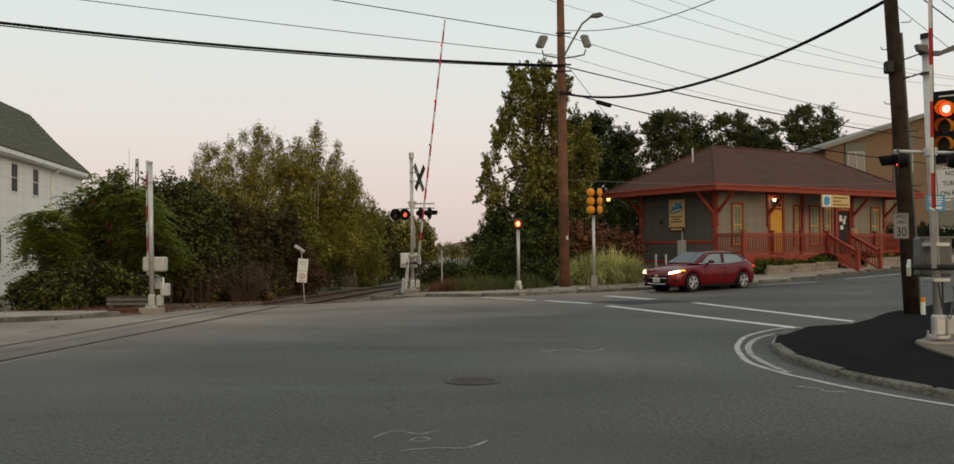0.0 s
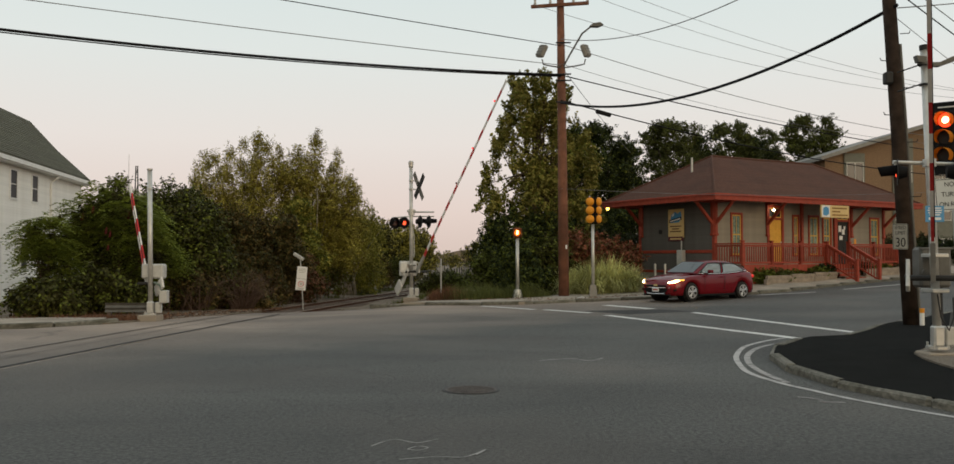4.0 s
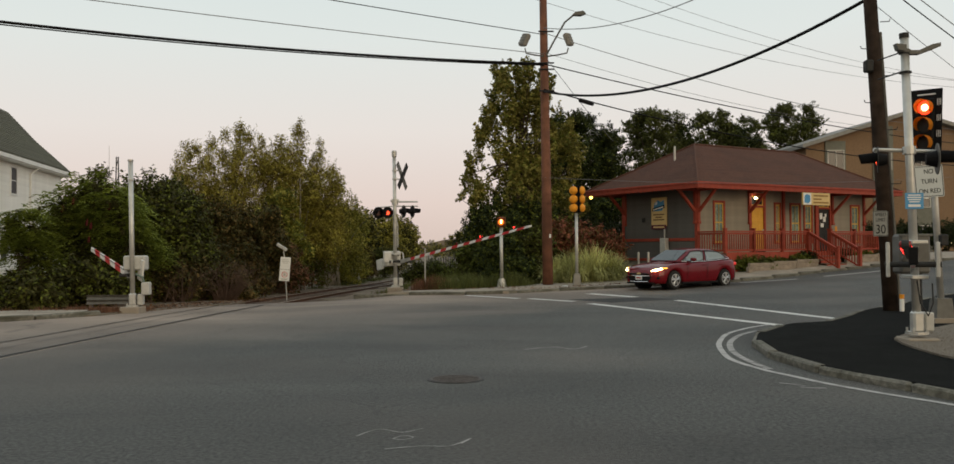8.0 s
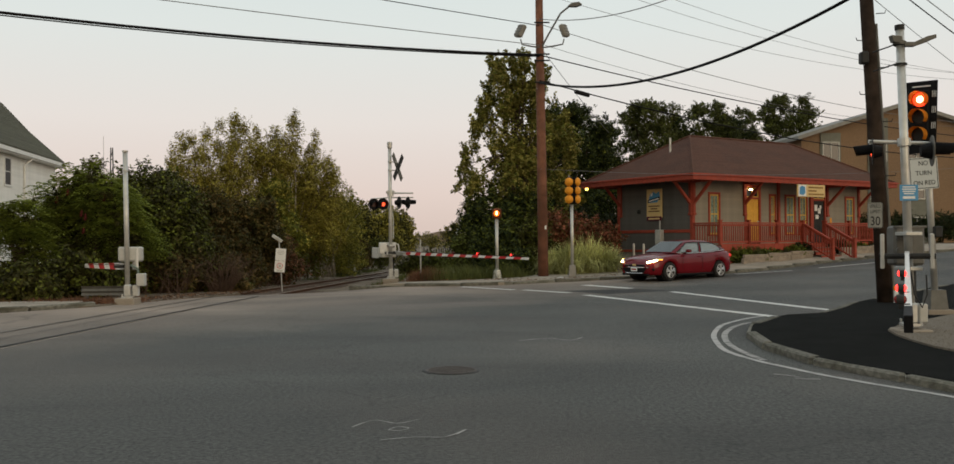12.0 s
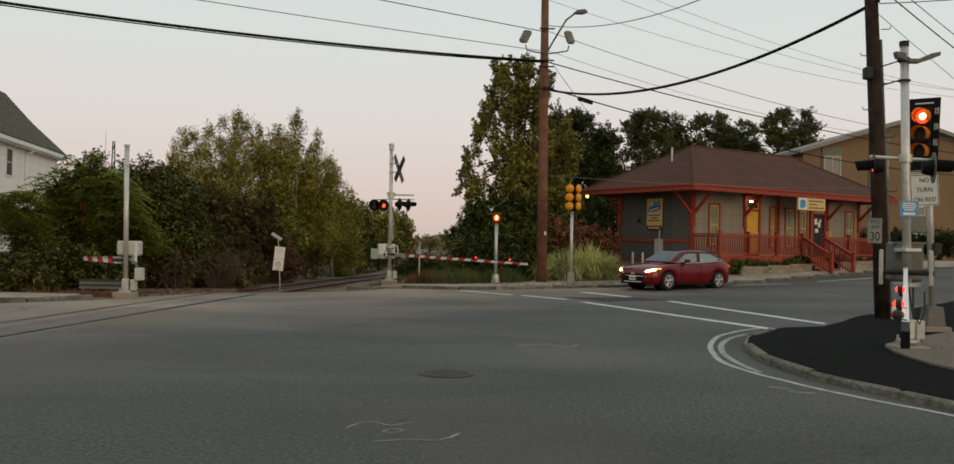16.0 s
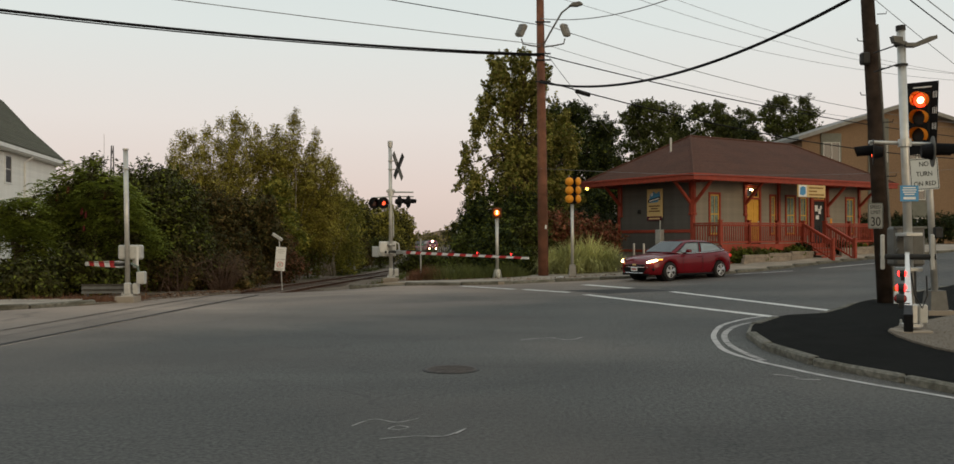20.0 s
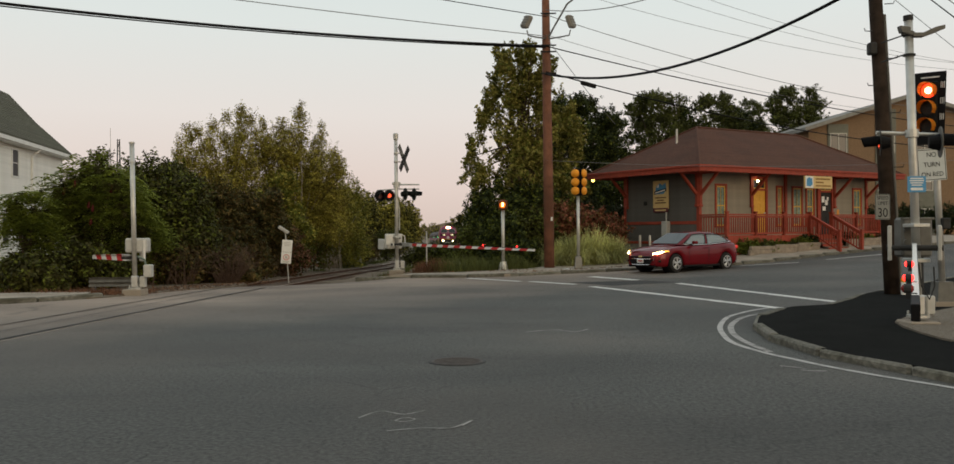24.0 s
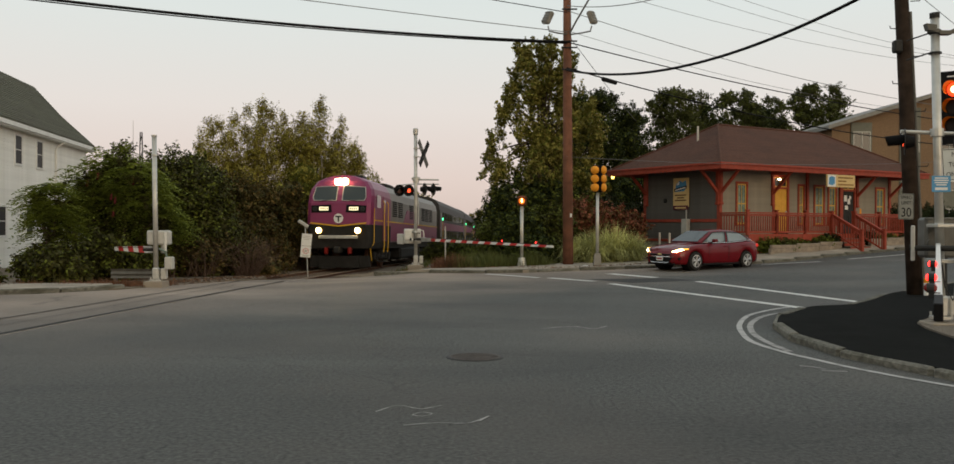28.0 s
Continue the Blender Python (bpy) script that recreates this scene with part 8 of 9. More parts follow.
def peaks(tops, q, r=0.62):
    """Ragged upright sprays: (x offset, top height) for each, widening downwards."""
    out = []
    for x, top in tops:
        out.append((x, q.uniform(-0.3, 0.3), top - 0.35, r * 0.42, r * 0.42, 0.5))
        out.append((x + q.uniform(-0.3, 0.3), q.uniform(-0.5, 0.5), top - 1.25, r * 0.85, r * 0.8, 0.8))
        out.append((x + q.uniform(-0.3, 0.3), q.uniform(-0.6, 0.6), top - 2.5, r * 1.35, r * 1.2, 1.1))
        out.append((x * 0.9 + q.uniform(-0.3, 0.3), q.uniform(-0.6, 0.6), top - 4.1, r * 1.8, r * 1.6, 1.3))
        for k in range(3):
            out.append((x + q.uniform(-1.0, 1.0), q.uniform(-0.6, 0.6), top - q.uniform(0.6, 2.8), r * 0.4, r * 0.4, 0.4))
    return out


def heap(seed, w, h, n=9):
    """Uneven lumps piled under a rough dome, down to the ground."""
    q = random.Random(seed)
    out = [(0, 0, h * 0.38, w * 0.85, w * 0.6, h * 0.38)]
    for k in range(n):
        u = q.uniform(-1, 1)
        top = h * (1 - 0.45 * abs(u) ** 2) * q.uniform(0.72, 1.06)
        r = w * q.uniform(0.22, 0.42)
        out.append((u * w * 0.8, q.uniform(-0.5, 0.3) * w, top - r * 0.8, r, r, r * q.uniform(0.7, 1.1)))
    return out


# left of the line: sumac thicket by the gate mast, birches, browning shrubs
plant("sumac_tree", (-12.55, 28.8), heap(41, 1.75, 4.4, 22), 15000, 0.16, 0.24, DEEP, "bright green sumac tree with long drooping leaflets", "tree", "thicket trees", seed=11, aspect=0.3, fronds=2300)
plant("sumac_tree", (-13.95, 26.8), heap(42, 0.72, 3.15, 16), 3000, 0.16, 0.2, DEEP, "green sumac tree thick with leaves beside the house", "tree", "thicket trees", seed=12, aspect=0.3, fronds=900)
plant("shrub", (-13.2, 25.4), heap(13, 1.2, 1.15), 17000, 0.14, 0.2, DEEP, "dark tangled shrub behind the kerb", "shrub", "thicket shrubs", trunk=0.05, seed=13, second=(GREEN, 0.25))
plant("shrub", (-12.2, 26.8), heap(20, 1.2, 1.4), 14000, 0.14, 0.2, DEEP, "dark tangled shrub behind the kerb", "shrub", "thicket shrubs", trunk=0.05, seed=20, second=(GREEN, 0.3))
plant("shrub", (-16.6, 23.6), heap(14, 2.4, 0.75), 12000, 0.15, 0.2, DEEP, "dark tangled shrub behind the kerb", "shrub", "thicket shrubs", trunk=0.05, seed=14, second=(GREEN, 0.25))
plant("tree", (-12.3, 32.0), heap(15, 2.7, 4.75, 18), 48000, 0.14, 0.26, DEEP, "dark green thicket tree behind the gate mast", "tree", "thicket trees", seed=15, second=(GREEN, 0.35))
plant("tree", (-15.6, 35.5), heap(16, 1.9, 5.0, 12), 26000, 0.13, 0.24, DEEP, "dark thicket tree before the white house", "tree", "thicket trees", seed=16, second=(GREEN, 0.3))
q = random.Random(77)
plant("birch_tree", (-13.2, 44.5), peaks(((-1.7, 7.6), (-0.5, 7.9), (0.9, 8.7), (-2.4, 6.2), (0.2, 7.2), (1.8, 7.4)), q), 92000, 0.084, 0.19, OLIVE, "olive-yellow birch with an airy ragged crown", "tree", "birch trees", limbs=26, seed=17, second=(BROWN_GREEN, 0.25), bark=BIRCH_BARK, stems=9)
plant("birch_tree", (-9.6, 45.5), peaks(((-1.7, 8.0), (0.2, 8.8), (1.3, 7.7), (2.0, 6.6), (-0.8, 8.0), (0.8, 6.8)), q), 92000, 0.084, 0.19, OLIVE, "olive-yellow birch with an airy ragged crown", "tree", "birch trees", limbs=26, seed=18, second=(BROWN_GREEN, 0.25), bark=BIRCH_BARK, stems=9)
plant("birch_tree", (-8.9, 52.5), peaks(((-0.6, 7.2), (0.7, 6.4), (1.5, 5.3), (-1.5, 7.0)), q), 34000, 0.09, 0.18, OLIVE, "pale olive birch at the back of the thicket", "tree", "birch trees", limbs=14, seed=19, second=(GREEN, 0.35), bark=BIRCH_BARK, stems=9)
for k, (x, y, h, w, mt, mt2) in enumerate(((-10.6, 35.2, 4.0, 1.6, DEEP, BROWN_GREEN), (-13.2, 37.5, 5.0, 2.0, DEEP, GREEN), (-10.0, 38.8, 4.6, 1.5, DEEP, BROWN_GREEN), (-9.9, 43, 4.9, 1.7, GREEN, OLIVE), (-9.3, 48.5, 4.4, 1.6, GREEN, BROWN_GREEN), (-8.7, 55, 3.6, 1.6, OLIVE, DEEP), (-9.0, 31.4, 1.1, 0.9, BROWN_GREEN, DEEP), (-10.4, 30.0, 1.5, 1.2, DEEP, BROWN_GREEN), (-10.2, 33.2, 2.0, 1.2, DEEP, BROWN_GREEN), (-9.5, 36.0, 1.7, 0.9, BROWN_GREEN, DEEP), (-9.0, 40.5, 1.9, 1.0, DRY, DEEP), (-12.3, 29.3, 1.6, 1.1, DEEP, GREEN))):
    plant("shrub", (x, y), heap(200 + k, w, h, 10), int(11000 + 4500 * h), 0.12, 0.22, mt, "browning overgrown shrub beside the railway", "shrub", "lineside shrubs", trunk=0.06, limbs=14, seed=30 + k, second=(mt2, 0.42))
for k, (x, y, h) in enumerate(((-10.9, 61, 5.6), (-11.2, 68, 6.0), (-11.0, 80, 6.3), (-10.6, 95, 6.6), (-10.6, 115, 7.2), (-11.6, 140, 8))):
    plant("tree", (x, y), [(0, 0, h * 0.68, 2.0, 2.0, h * 0.3), (-1.4, 0, h * 0.5, 1.8, 1.8, h * 0.3), (0.9, 0, h * 0.4, 1.3, 1.8, h * 0.32)], 15000 if k < 4 else 9000, 0.2 + 0.02 * k, 0.36, OLIVE if k % 2 else DEEP, "leafy lineside tree on the railway edge", "tree", "lineside trees", seed=50 + k, second=(DEEP if k % 2 else OLIVE, 0.35))
for k, (x, y, h, w, mt, mt2) in enumerate(((-3.1, 44, 0.9, 1.0, DEEP, GREEN), (-2.0, 48, 0.9, 1.4, GREEN, DEEP), (-2.9, 54, 0.8, 1.2, DEEP, OLIVE), (0.6, 58, 2.9, 1.6, DEEP, GREEN), (-2.4, 66, 0.6, 1.3, GREEN, DEEP), (1.2, 78, 3.4, 2.0, DEEP, GREEN), (-8.4, 62, 2.6, 1.1, BROWN_GREEN, DEEP), (-8.0, 74, 2.8, 1.1, DEEP, GREEN), (-8.2, 88, 3.2, 1.3, DEEP, OLIVE))):
    plant("shrub", (x, y), heap(300 + k, w, h, 9), int(6000 + 2500 * h), 0.12, 0.2, mt, "straggling green shrub along the railway", "shrub", "lineside shrubs", trunk=0.05, limbs=8, seed=220 + k, second=(mt2, 0.4))
# thin bare twigs low along the thicket
TWIG = mat("bare_twig", (0.10, 0.064, 0.046), 0.9, vary=0.3, scale=3)
tw = bmesh.new()
rnd = random.Random(8)
for i in range(700):
    y = rnd.uniform(28.6, 42)
    x = max(track(y)[0] - 2.1 - rnd.random() ** 1.4 * 3.0 - max(0, 31 - y) * 0.3, -13)
    z = gz(x, y) - 0.1
    p = Vector((x, y, z))
    w = Vector((rnd.uniform(-0.8, 0.8), rnd.uniform(-0.5, 0.3), rnd.uniform(0.5, 1.6)))
    tube(tw, [p, p + w * 0.55 + Vector((rnd.uniform(-0.15, 0.15), 0, 0.1)), p + w], [0.012, 0.009, 0.003], 3, caps=False)
for i in range(230):
    a, r0 = rnd.uniform(0, 2 * math.pi), rnd.uniform(0, 0.35)
    cx, cy = (-8.85, 30.4) if i % 3 else (-10.2, 29.6)
    p = Vector((cx + math.cos(a) * r0, cy + math.sin(a) * r0 * 0.6, gz(cx, cy) - 0.1))
    L, lean = rnd.uniform(0.7, 1.75), rnd.uniform(0.3, 1.3)
    e = p + Vector((math.cos(a) * lean, math.sin(a) * lean * 0.5, L * 0.75))
    tube(tw, [p, p.lerp(e, 0.5) + Vector((0, 0, 0.25 * L)), e], [0.011, 0.008, 0.003], 3, caps=False)
    for j in range(2):
        f = p.lerp(e, rnd.uniform(0.5, 0.9)) + Vector((0, 0, 0.15 * L))
        tube(tw, [f, f + Vector((rnd.uniform(-0.3, 0.3), rnd.uniform(-0.2, 0.2), rnd.uniform(0.0, 0.3)))], [0.006, 0.002], 3, caps=False)
tagged(part("bare_twigs", tw, TWIG), "bare brown twigs at the foot of the thicket", "twigs", kind="stuff")

# dead leaves blown along the kerbs, the verge and the foot of the thicket
LITTER = leaf_mat("dead_leaves", (0.15, 0.075, 0.036), 0.5)
g = np.random.default_rng(64)
lp = []
for n_, (x0, y0), (x1, y1), w_ in ((420, (-13.5, 23.4), (-9.6, 25.6), 0.7), (700, (-9.9, 24.5), (-7.6, 31.5), 0.9), (240, (-3.6, 31.6), (2.0, 32.6), 0.5), (260, (1.2, 31.0), (8.0, 35.6), 0.35), (160, (3.9, 33.2), (9.5, 36.4), 0.6)):
    f = g.random(n_)
    x = x0 + (x1 - x0) * f + g.normal(size=n_) * w_ * 0.5
    y = y0 + (y1 - y0) * f + g.normal(size=n_) * w_ * 0.5
    lp += [(a, c, gz(a, c) + 0.045 + (0.07 if a > -4 else 0.0)) for a, c in zip(x, y)]
tagged(new("dead_leaves", leaves_mesh("dead_leaves", np.array(lp), 0.075, LITTER, g, 0.7, up=2.5)), "dry brown fallen leaves along the kerb and verge", "leaves", kind="stuff")
# dark red fruit spikes on the sumac
SPIKE = mat("sumac_fruit", (0.07, 0.010, 0.010), 0.9, vary=0.3, scale=20, bump=0.5)
for sumac in [o for o in bpy.data.objects if o.name == "sumac_tree"]:
    g2 = random.Random(len(sumac.name))
    for k in range(6):
        a = g2.uniform(-2.4, -0.7)
        r_ = 1.45
        c = Vector((math.cos(a) * r_ * g2.uniform(0.6, 1.1), math.sin(a) * r_ * 0.95, g2.uniform(1.6, 3.4)))
        b = bmesh.new()
        tube(b, [c, c + Vector((0.01, 0, 0.06)), c + Vector((0.02, 0, 0.17)), c + Vector((0.03, 0, 0.24))], [0.03, 0.05, 0.035, 0.008], 7)
        part("fruit_spike", b, SPIKE, sumac, "dark red fruit spike", smooth=True)

# right of the line: the tall aspen, shrubs, russet bush, tall grass
ASPEN_Z = [3.0, 4.4, 5.8, 6.9, 8.1, 9.0, 9.8, 10.4]
q = random.Random(31)
aspen = [(0.1, 0, 8.7, 0.7, 0.6, 1.2), (0, 0, 6.5, 1.5, 1.0, 2.3), (0.4, 0, 4.2, 1.9, 1.3, 1.7)]
for k in range(130):
    z = 3.0 + 7.3 * (k + q.random()) / 130
    lo, hi = float(np.interp(z, ASPEN_Z, [-2.9, -2.8, -2.6, -2.3, -1.85, -1.5, -1.1, -0.5])), float(np.interp(z, ASPEN_Z, [3.0, 3.6, 3.6, 3.1, 2.2, 2.0, 1.5, 0.5]))
    u = q.random()
    r = q.uniform(0.14, 0.34)
    aspen.append((lo + (hi - lo) * u, q.uniform(-1, 1), z, r, r, r * q.uniform(1.2, 2.4)))
plant("aspen_tree", (2.0, 42.0), aspen, 60000, 0.115, 0.14, ASPEN, "tall aspen with a loose olive-green crown", "tree", limbs=60, trunk=0.16, seed=70, second=(GREEN, 0.3), aspect=0.8)
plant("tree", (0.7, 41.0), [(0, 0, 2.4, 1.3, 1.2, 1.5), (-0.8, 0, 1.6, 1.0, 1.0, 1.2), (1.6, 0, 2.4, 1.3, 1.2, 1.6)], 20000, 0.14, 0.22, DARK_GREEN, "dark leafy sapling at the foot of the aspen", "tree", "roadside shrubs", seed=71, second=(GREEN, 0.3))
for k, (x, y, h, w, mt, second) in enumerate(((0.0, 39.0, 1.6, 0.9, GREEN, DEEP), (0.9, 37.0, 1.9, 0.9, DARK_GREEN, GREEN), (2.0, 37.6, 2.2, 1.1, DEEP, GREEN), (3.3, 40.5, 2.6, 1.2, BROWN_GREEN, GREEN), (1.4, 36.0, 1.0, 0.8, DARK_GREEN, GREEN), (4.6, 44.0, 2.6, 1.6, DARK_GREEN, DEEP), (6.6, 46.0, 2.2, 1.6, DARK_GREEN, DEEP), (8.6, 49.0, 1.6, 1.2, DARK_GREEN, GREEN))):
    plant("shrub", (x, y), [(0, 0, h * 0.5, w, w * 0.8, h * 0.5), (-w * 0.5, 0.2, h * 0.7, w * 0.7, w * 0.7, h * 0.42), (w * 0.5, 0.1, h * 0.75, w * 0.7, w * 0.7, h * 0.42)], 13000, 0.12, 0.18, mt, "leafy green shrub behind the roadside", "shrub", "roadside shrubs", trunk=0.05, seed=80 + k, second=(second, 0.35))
plant("russet_bush", (4.7, 38.6), [(0, 0, 1.7, 1.1, 0.9, 0.75), (-1.1, 0, 1.9, 0.9, 0.8, 0.7), (0.9, 0, 1.4, 0.9, 0.8, 0.8)], 14000, 0.13, 0.18, RUSSET, "russet-red bush behind the tall grass", "shrub", trunk=0.05, seed=95, second=(BROWN_GREEN, 0.4))


def blades(name, centres, n, h, lean, w, material, label, category, kind="", group="", seed=1, droop=0.6):
    """Long bent grass blades that spring from clump centres (x, y)."""
    rng = np.random.default_rng(seed)
    cs = np.array(centres)
    k = rng.integers(len(cs), size=n)
    b0 = cs[k, :2] + rng.normal(size=(n, 2)) * cs[k, 2:3]
    z0 = np.array([gz(x, y) for x, y in b0]) - 0.08
    a = rng.uniform(0, 2 * np.pi, n)
    d = np.stack([np.cos(a), np.sin(a)], 1)
    L = h * rng.uniform(0.55, 1.1, n) * cs[k, 3]
    out = lean * rng.uniform(0.2, 1.0, n) * L
    segs = []
    for t in (0.0, 0.4, 0.75, 1.0):
        xy = b0 + d * (out * t * t)[:, None]
        z = z0 + L * (t - droop * 0.5 * t * t * rng.uniform(0.6, 1.4, n) * (out / (L + 1e-6)))
        ww = w * (1 - t * 0.92)
        side = np.stack([-d[:, 1], d[:, 0]], 1) * ww
        segs.append(np.concatenate([xy + side, z[:, None]], 1))
        segs.append(np.concatenate([xy - side, z[:, None]], 1))
    co = np.stack(segs, 1).reshape(-1, 3)
    base = (np.arange(n) * 8)[:, None, None]
    quad = np.array([[0, 1, 3, 2], [2, 3, 5, 4], [4, 5, 7, 6]])[None]
    idx = (base + quad).reshape(-1)
    me = bpy.data.meshes.new(name)
    me.vertices.add(len(co))
    me.vertices.foreach_set("co", co.ravel())
    me.loops.add(len(idx))
    me.loops.foreach_set("vertex_index", idx.astype(np.int32))
    me.polygons.add(3 * n)
    me.polygons.foreach_set("loop_start", np.arange(0, 12 * n, 4, dtype=np.int32))
    me.polygons.foreach_set("loop_total", np.full(3 * n, 4, dtype=np.int32))
    me.update()
    me.materials.append(material)
    o = new(name, me)
    return tagged(o, label, category, group, kind)


for k, (x, y, s) in enumerate(((3.95, 35.9, 1.0), (4.75, 36.3, 1.05), (5.55, 36.6, 0.85), (3.2, 36.3, 0.8))):
    blades("fountain_grass", [(x, y, 0.16, s)], 1150, 1.9, 1.0, 0.026, GRASS_PALE, "tall pale fountain grass arching over the pavement", "grass clump", group="grass clumps", seed=100 + k, droop=1.5)
rnd = random.Random(5)
weeds = [(rnd.uniform(-1.3, 2.2), 0, 0.25, rnd.uniform(0.5, 1.1)) for i in range(34)]
weeds = [(x, 32.3 + 0.55 * max(0, x + 1) + rnd.uniform(0, 2.6), s, h) for x, _, s, h in weeds]
blades("roadside_weeds", weeds, 9000, 0.75, 0.55, 0.010, GRASS_GREEN, "rough green weeds between the crossing and the pole", "weeds", "stuff", seed=110)
dry = [(-1.9 + rnd.uniform(-0.5, 0.6), 32.6 + rnd.uniform(-0.3, 1.4), 0.15, rnd.uniform(0.6, 1.0)) for i in range(9)]
blades("dry_weeds", dry, 2200, 0.75, 0.5, 0.009, DRY, "dry reddish weeds beside the crossing mast", "weeds", "stuff", seed=111)
edge = [(rnd.uniform(-14, -9.5), 0, 0.2, rnd.uniform(0.3, 0.8)) for i in range(30)]
edge = [(x, 23.6 + (x + 9.5) * 0.35 + rnd.uniform(0.2, 1.2), s, h) for x, _, s, h in edge]
blades("verge_weeds", edge, 4000, 0.45, 0.6, 0.009, DRY, "low dry weeds along the left kerb", "weeds", "stuff", seed=112)
kerb_tufts = [(4.32 + rnd.uniform(-0.02, 0.05), rnd.uniform(10.3, 15.0), 0.05, rnd.uniform(0.2, 0.6)) for i in range(30)]
kerb_tufts = [(float(np.interp(y, [p[1] for p in ISLAND[1:11]], [p[0] for p in ISLAND[1:11]])) + 0.14, y, s, h) for x, y, s, h in kerb_tufts]
blades("kerb_grass", kerb_tufts, 2200, 0.16, 0.7, 0.004, GRASS_GREEN, "sparse grass tufts behind the kerb stones", "grass", "stuff", seed=113)
track_weeds = [(track(y)[0] + rnd.choice((-2.6, 3.1)) + rnd.uniform(-0.4, 0.5), y, 0.25, rnd.uniform(0.3, 0.7)) for y in [rnd.uniform(36, 75) for i in range(40)]]
blades("lineside_weeds", track_weeds, 5000, 0.6, 0.5, 0.011, GRASS_GREEN, "straggling weeds along the ballast", "weeds", "stuff", seed=114)
kl = [(rnd.uniform(-0.5, 4.5), 0, 0.12, rnd.uniform(0.15, 0.45)) for i in range(16)]
kl = [(x, float(np.interp(x, [-0.5, 1.0, 2.18, 4.98], [29.9, 30.3, 31.5, 32.8])) + 0.15, s, h) for x, _, s, h in kl]
blades("gutter_weeds", kl, 1200, 0.3, 0.9, 0.008, DRY, "small dry weeds in the kerb joint", "weeds", "stuff", seed=115)

# dark trees behind the station
def crown(seed, w, h, low=0.3, n=60):
    """Rounded crown of many bulging boughs over a clear stem."""
    g = random.Random(seed)
    out = [(0, 0, h * (1 + low) / 2, w * 0.82, w * 0.82, h * (1 - low) * 0.4)]
    for k in range(n):
        a, f = g.uniform(0, 2 * math.pi), (k + 0.5) / n
        z = h * (low + (1 - low) * f)
        ring = w * math.sin(math.pi * min(1, 0.12 + 0.80 * (1 - f) ** 0.8)) * g.uniform(0.55, 0.98)
        r = w * g.uniform(0.17, 0.32)
        out.append((math.cos(a) * ring, math.sin(a) * ring, min(z, h - r * 0.7), r * 1.1, r * 1.1, r * 0.75))
    return out


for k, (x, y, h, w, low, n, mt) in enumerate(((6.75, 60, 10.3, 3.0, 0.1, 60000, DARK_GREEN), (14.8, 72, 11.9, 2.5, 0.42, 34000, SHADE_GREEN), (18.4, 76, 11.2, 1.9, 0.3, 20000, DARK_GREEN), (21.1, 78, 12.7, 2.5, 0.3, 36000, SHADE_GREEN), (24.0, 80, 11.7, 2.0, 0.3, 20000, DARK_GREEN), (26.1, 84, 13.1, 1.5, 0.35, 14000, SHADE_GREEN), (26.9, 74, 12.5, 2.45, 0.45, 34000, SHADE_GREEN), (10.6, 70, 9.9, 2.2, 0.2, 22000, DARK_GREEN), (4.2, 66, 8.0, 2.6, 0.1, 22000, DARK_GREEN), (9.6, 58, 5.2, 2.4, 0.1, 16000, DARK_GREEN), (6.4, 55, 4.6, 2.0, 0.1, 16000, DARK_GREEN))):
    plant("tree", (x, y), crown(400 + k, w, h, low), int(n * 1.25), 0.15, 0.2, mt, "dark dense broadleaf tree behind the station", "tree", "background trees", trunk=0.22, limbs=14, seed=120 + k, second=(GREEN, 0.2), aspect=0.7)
# far trees beyond, beside the line
for k, (x, y, h, w) in enumerate(((0.5, 150, 7.5, 4.5), (-1.5, 185, 8, 5), (6, 135, 9, 5), (-5, 330, 10, 6), (-22, 380, 9, 9), (-38, 390, 9, 9))):
    plant("tree", (x, y), [(0, 0, h * 0.6, w, w, h * 0.35), (w * 0.6, 0, h * 0.4, w * 0.8, w, h * 0.3)], 7000, 0.5, 0.6, DEEP, "hazy leafy tree beside the distant line", "tree", "distant trees", trunk=0.2, limbs=6, seed=140 + k, second=(OLIVE, 0.3))
# planting before the porch
SU, SV, SO = Vector((0.842, 0.539, 0)), Vector((-0.539, 0.842, 0)), Vector((9.34, 37.0, 0))
for k, (u, h, w, mt) in enumerate(((2.1, 0.8, 0.55, GREEN), (3.1, 0.75, 0.55, GRASS_GREEN), (4.0, 0.65, 0.5, GREEN), (4.9, 0.6, 0.5, DEEP), (5.8, 0.7, 0.5, GREEN), (6.4, 0.8, 0.4, DARK_GREEN), (8.9, 0.9, 0.4, DARK_GREEN), (9.8, 0.6, 0.5, GREEN), (10.9, 0.55, 0.5, GREEN), (12.2, 0.6, 0.5, DEEP))):
    p = SO + SU * u + SV * -0.55
    h *= 0.75
    plant("garden_shrub", (p.x, p.y), [(0, 0, h * 0.75, w, w * 0.35, h * 0.5), (w * 0.6, 0, h * 0.7, w * 0.6, w * 0.32, h * 0.45)], 3400, 0.09, 0.1, mt, "low green shrub in the porch planting", "shrub", "porch shrubs", trunk=0.02, limbs=4, seed=160 + k)
for k, (x, y) in enumerate(((26.0, 57), (28.5, 58), (31, 57.5), (34, 58))):
    plant("hedge_bush", (x, y), [(0, 0, 1.0, 1.5, 1.1, 1.0)], 6000, 0.14, 0.2, DARK_GREEN, "dark clipped bush before the apartment block", "shrub", "hedge bushes", trunk=0.05, limbs=4, seed=180 + k)

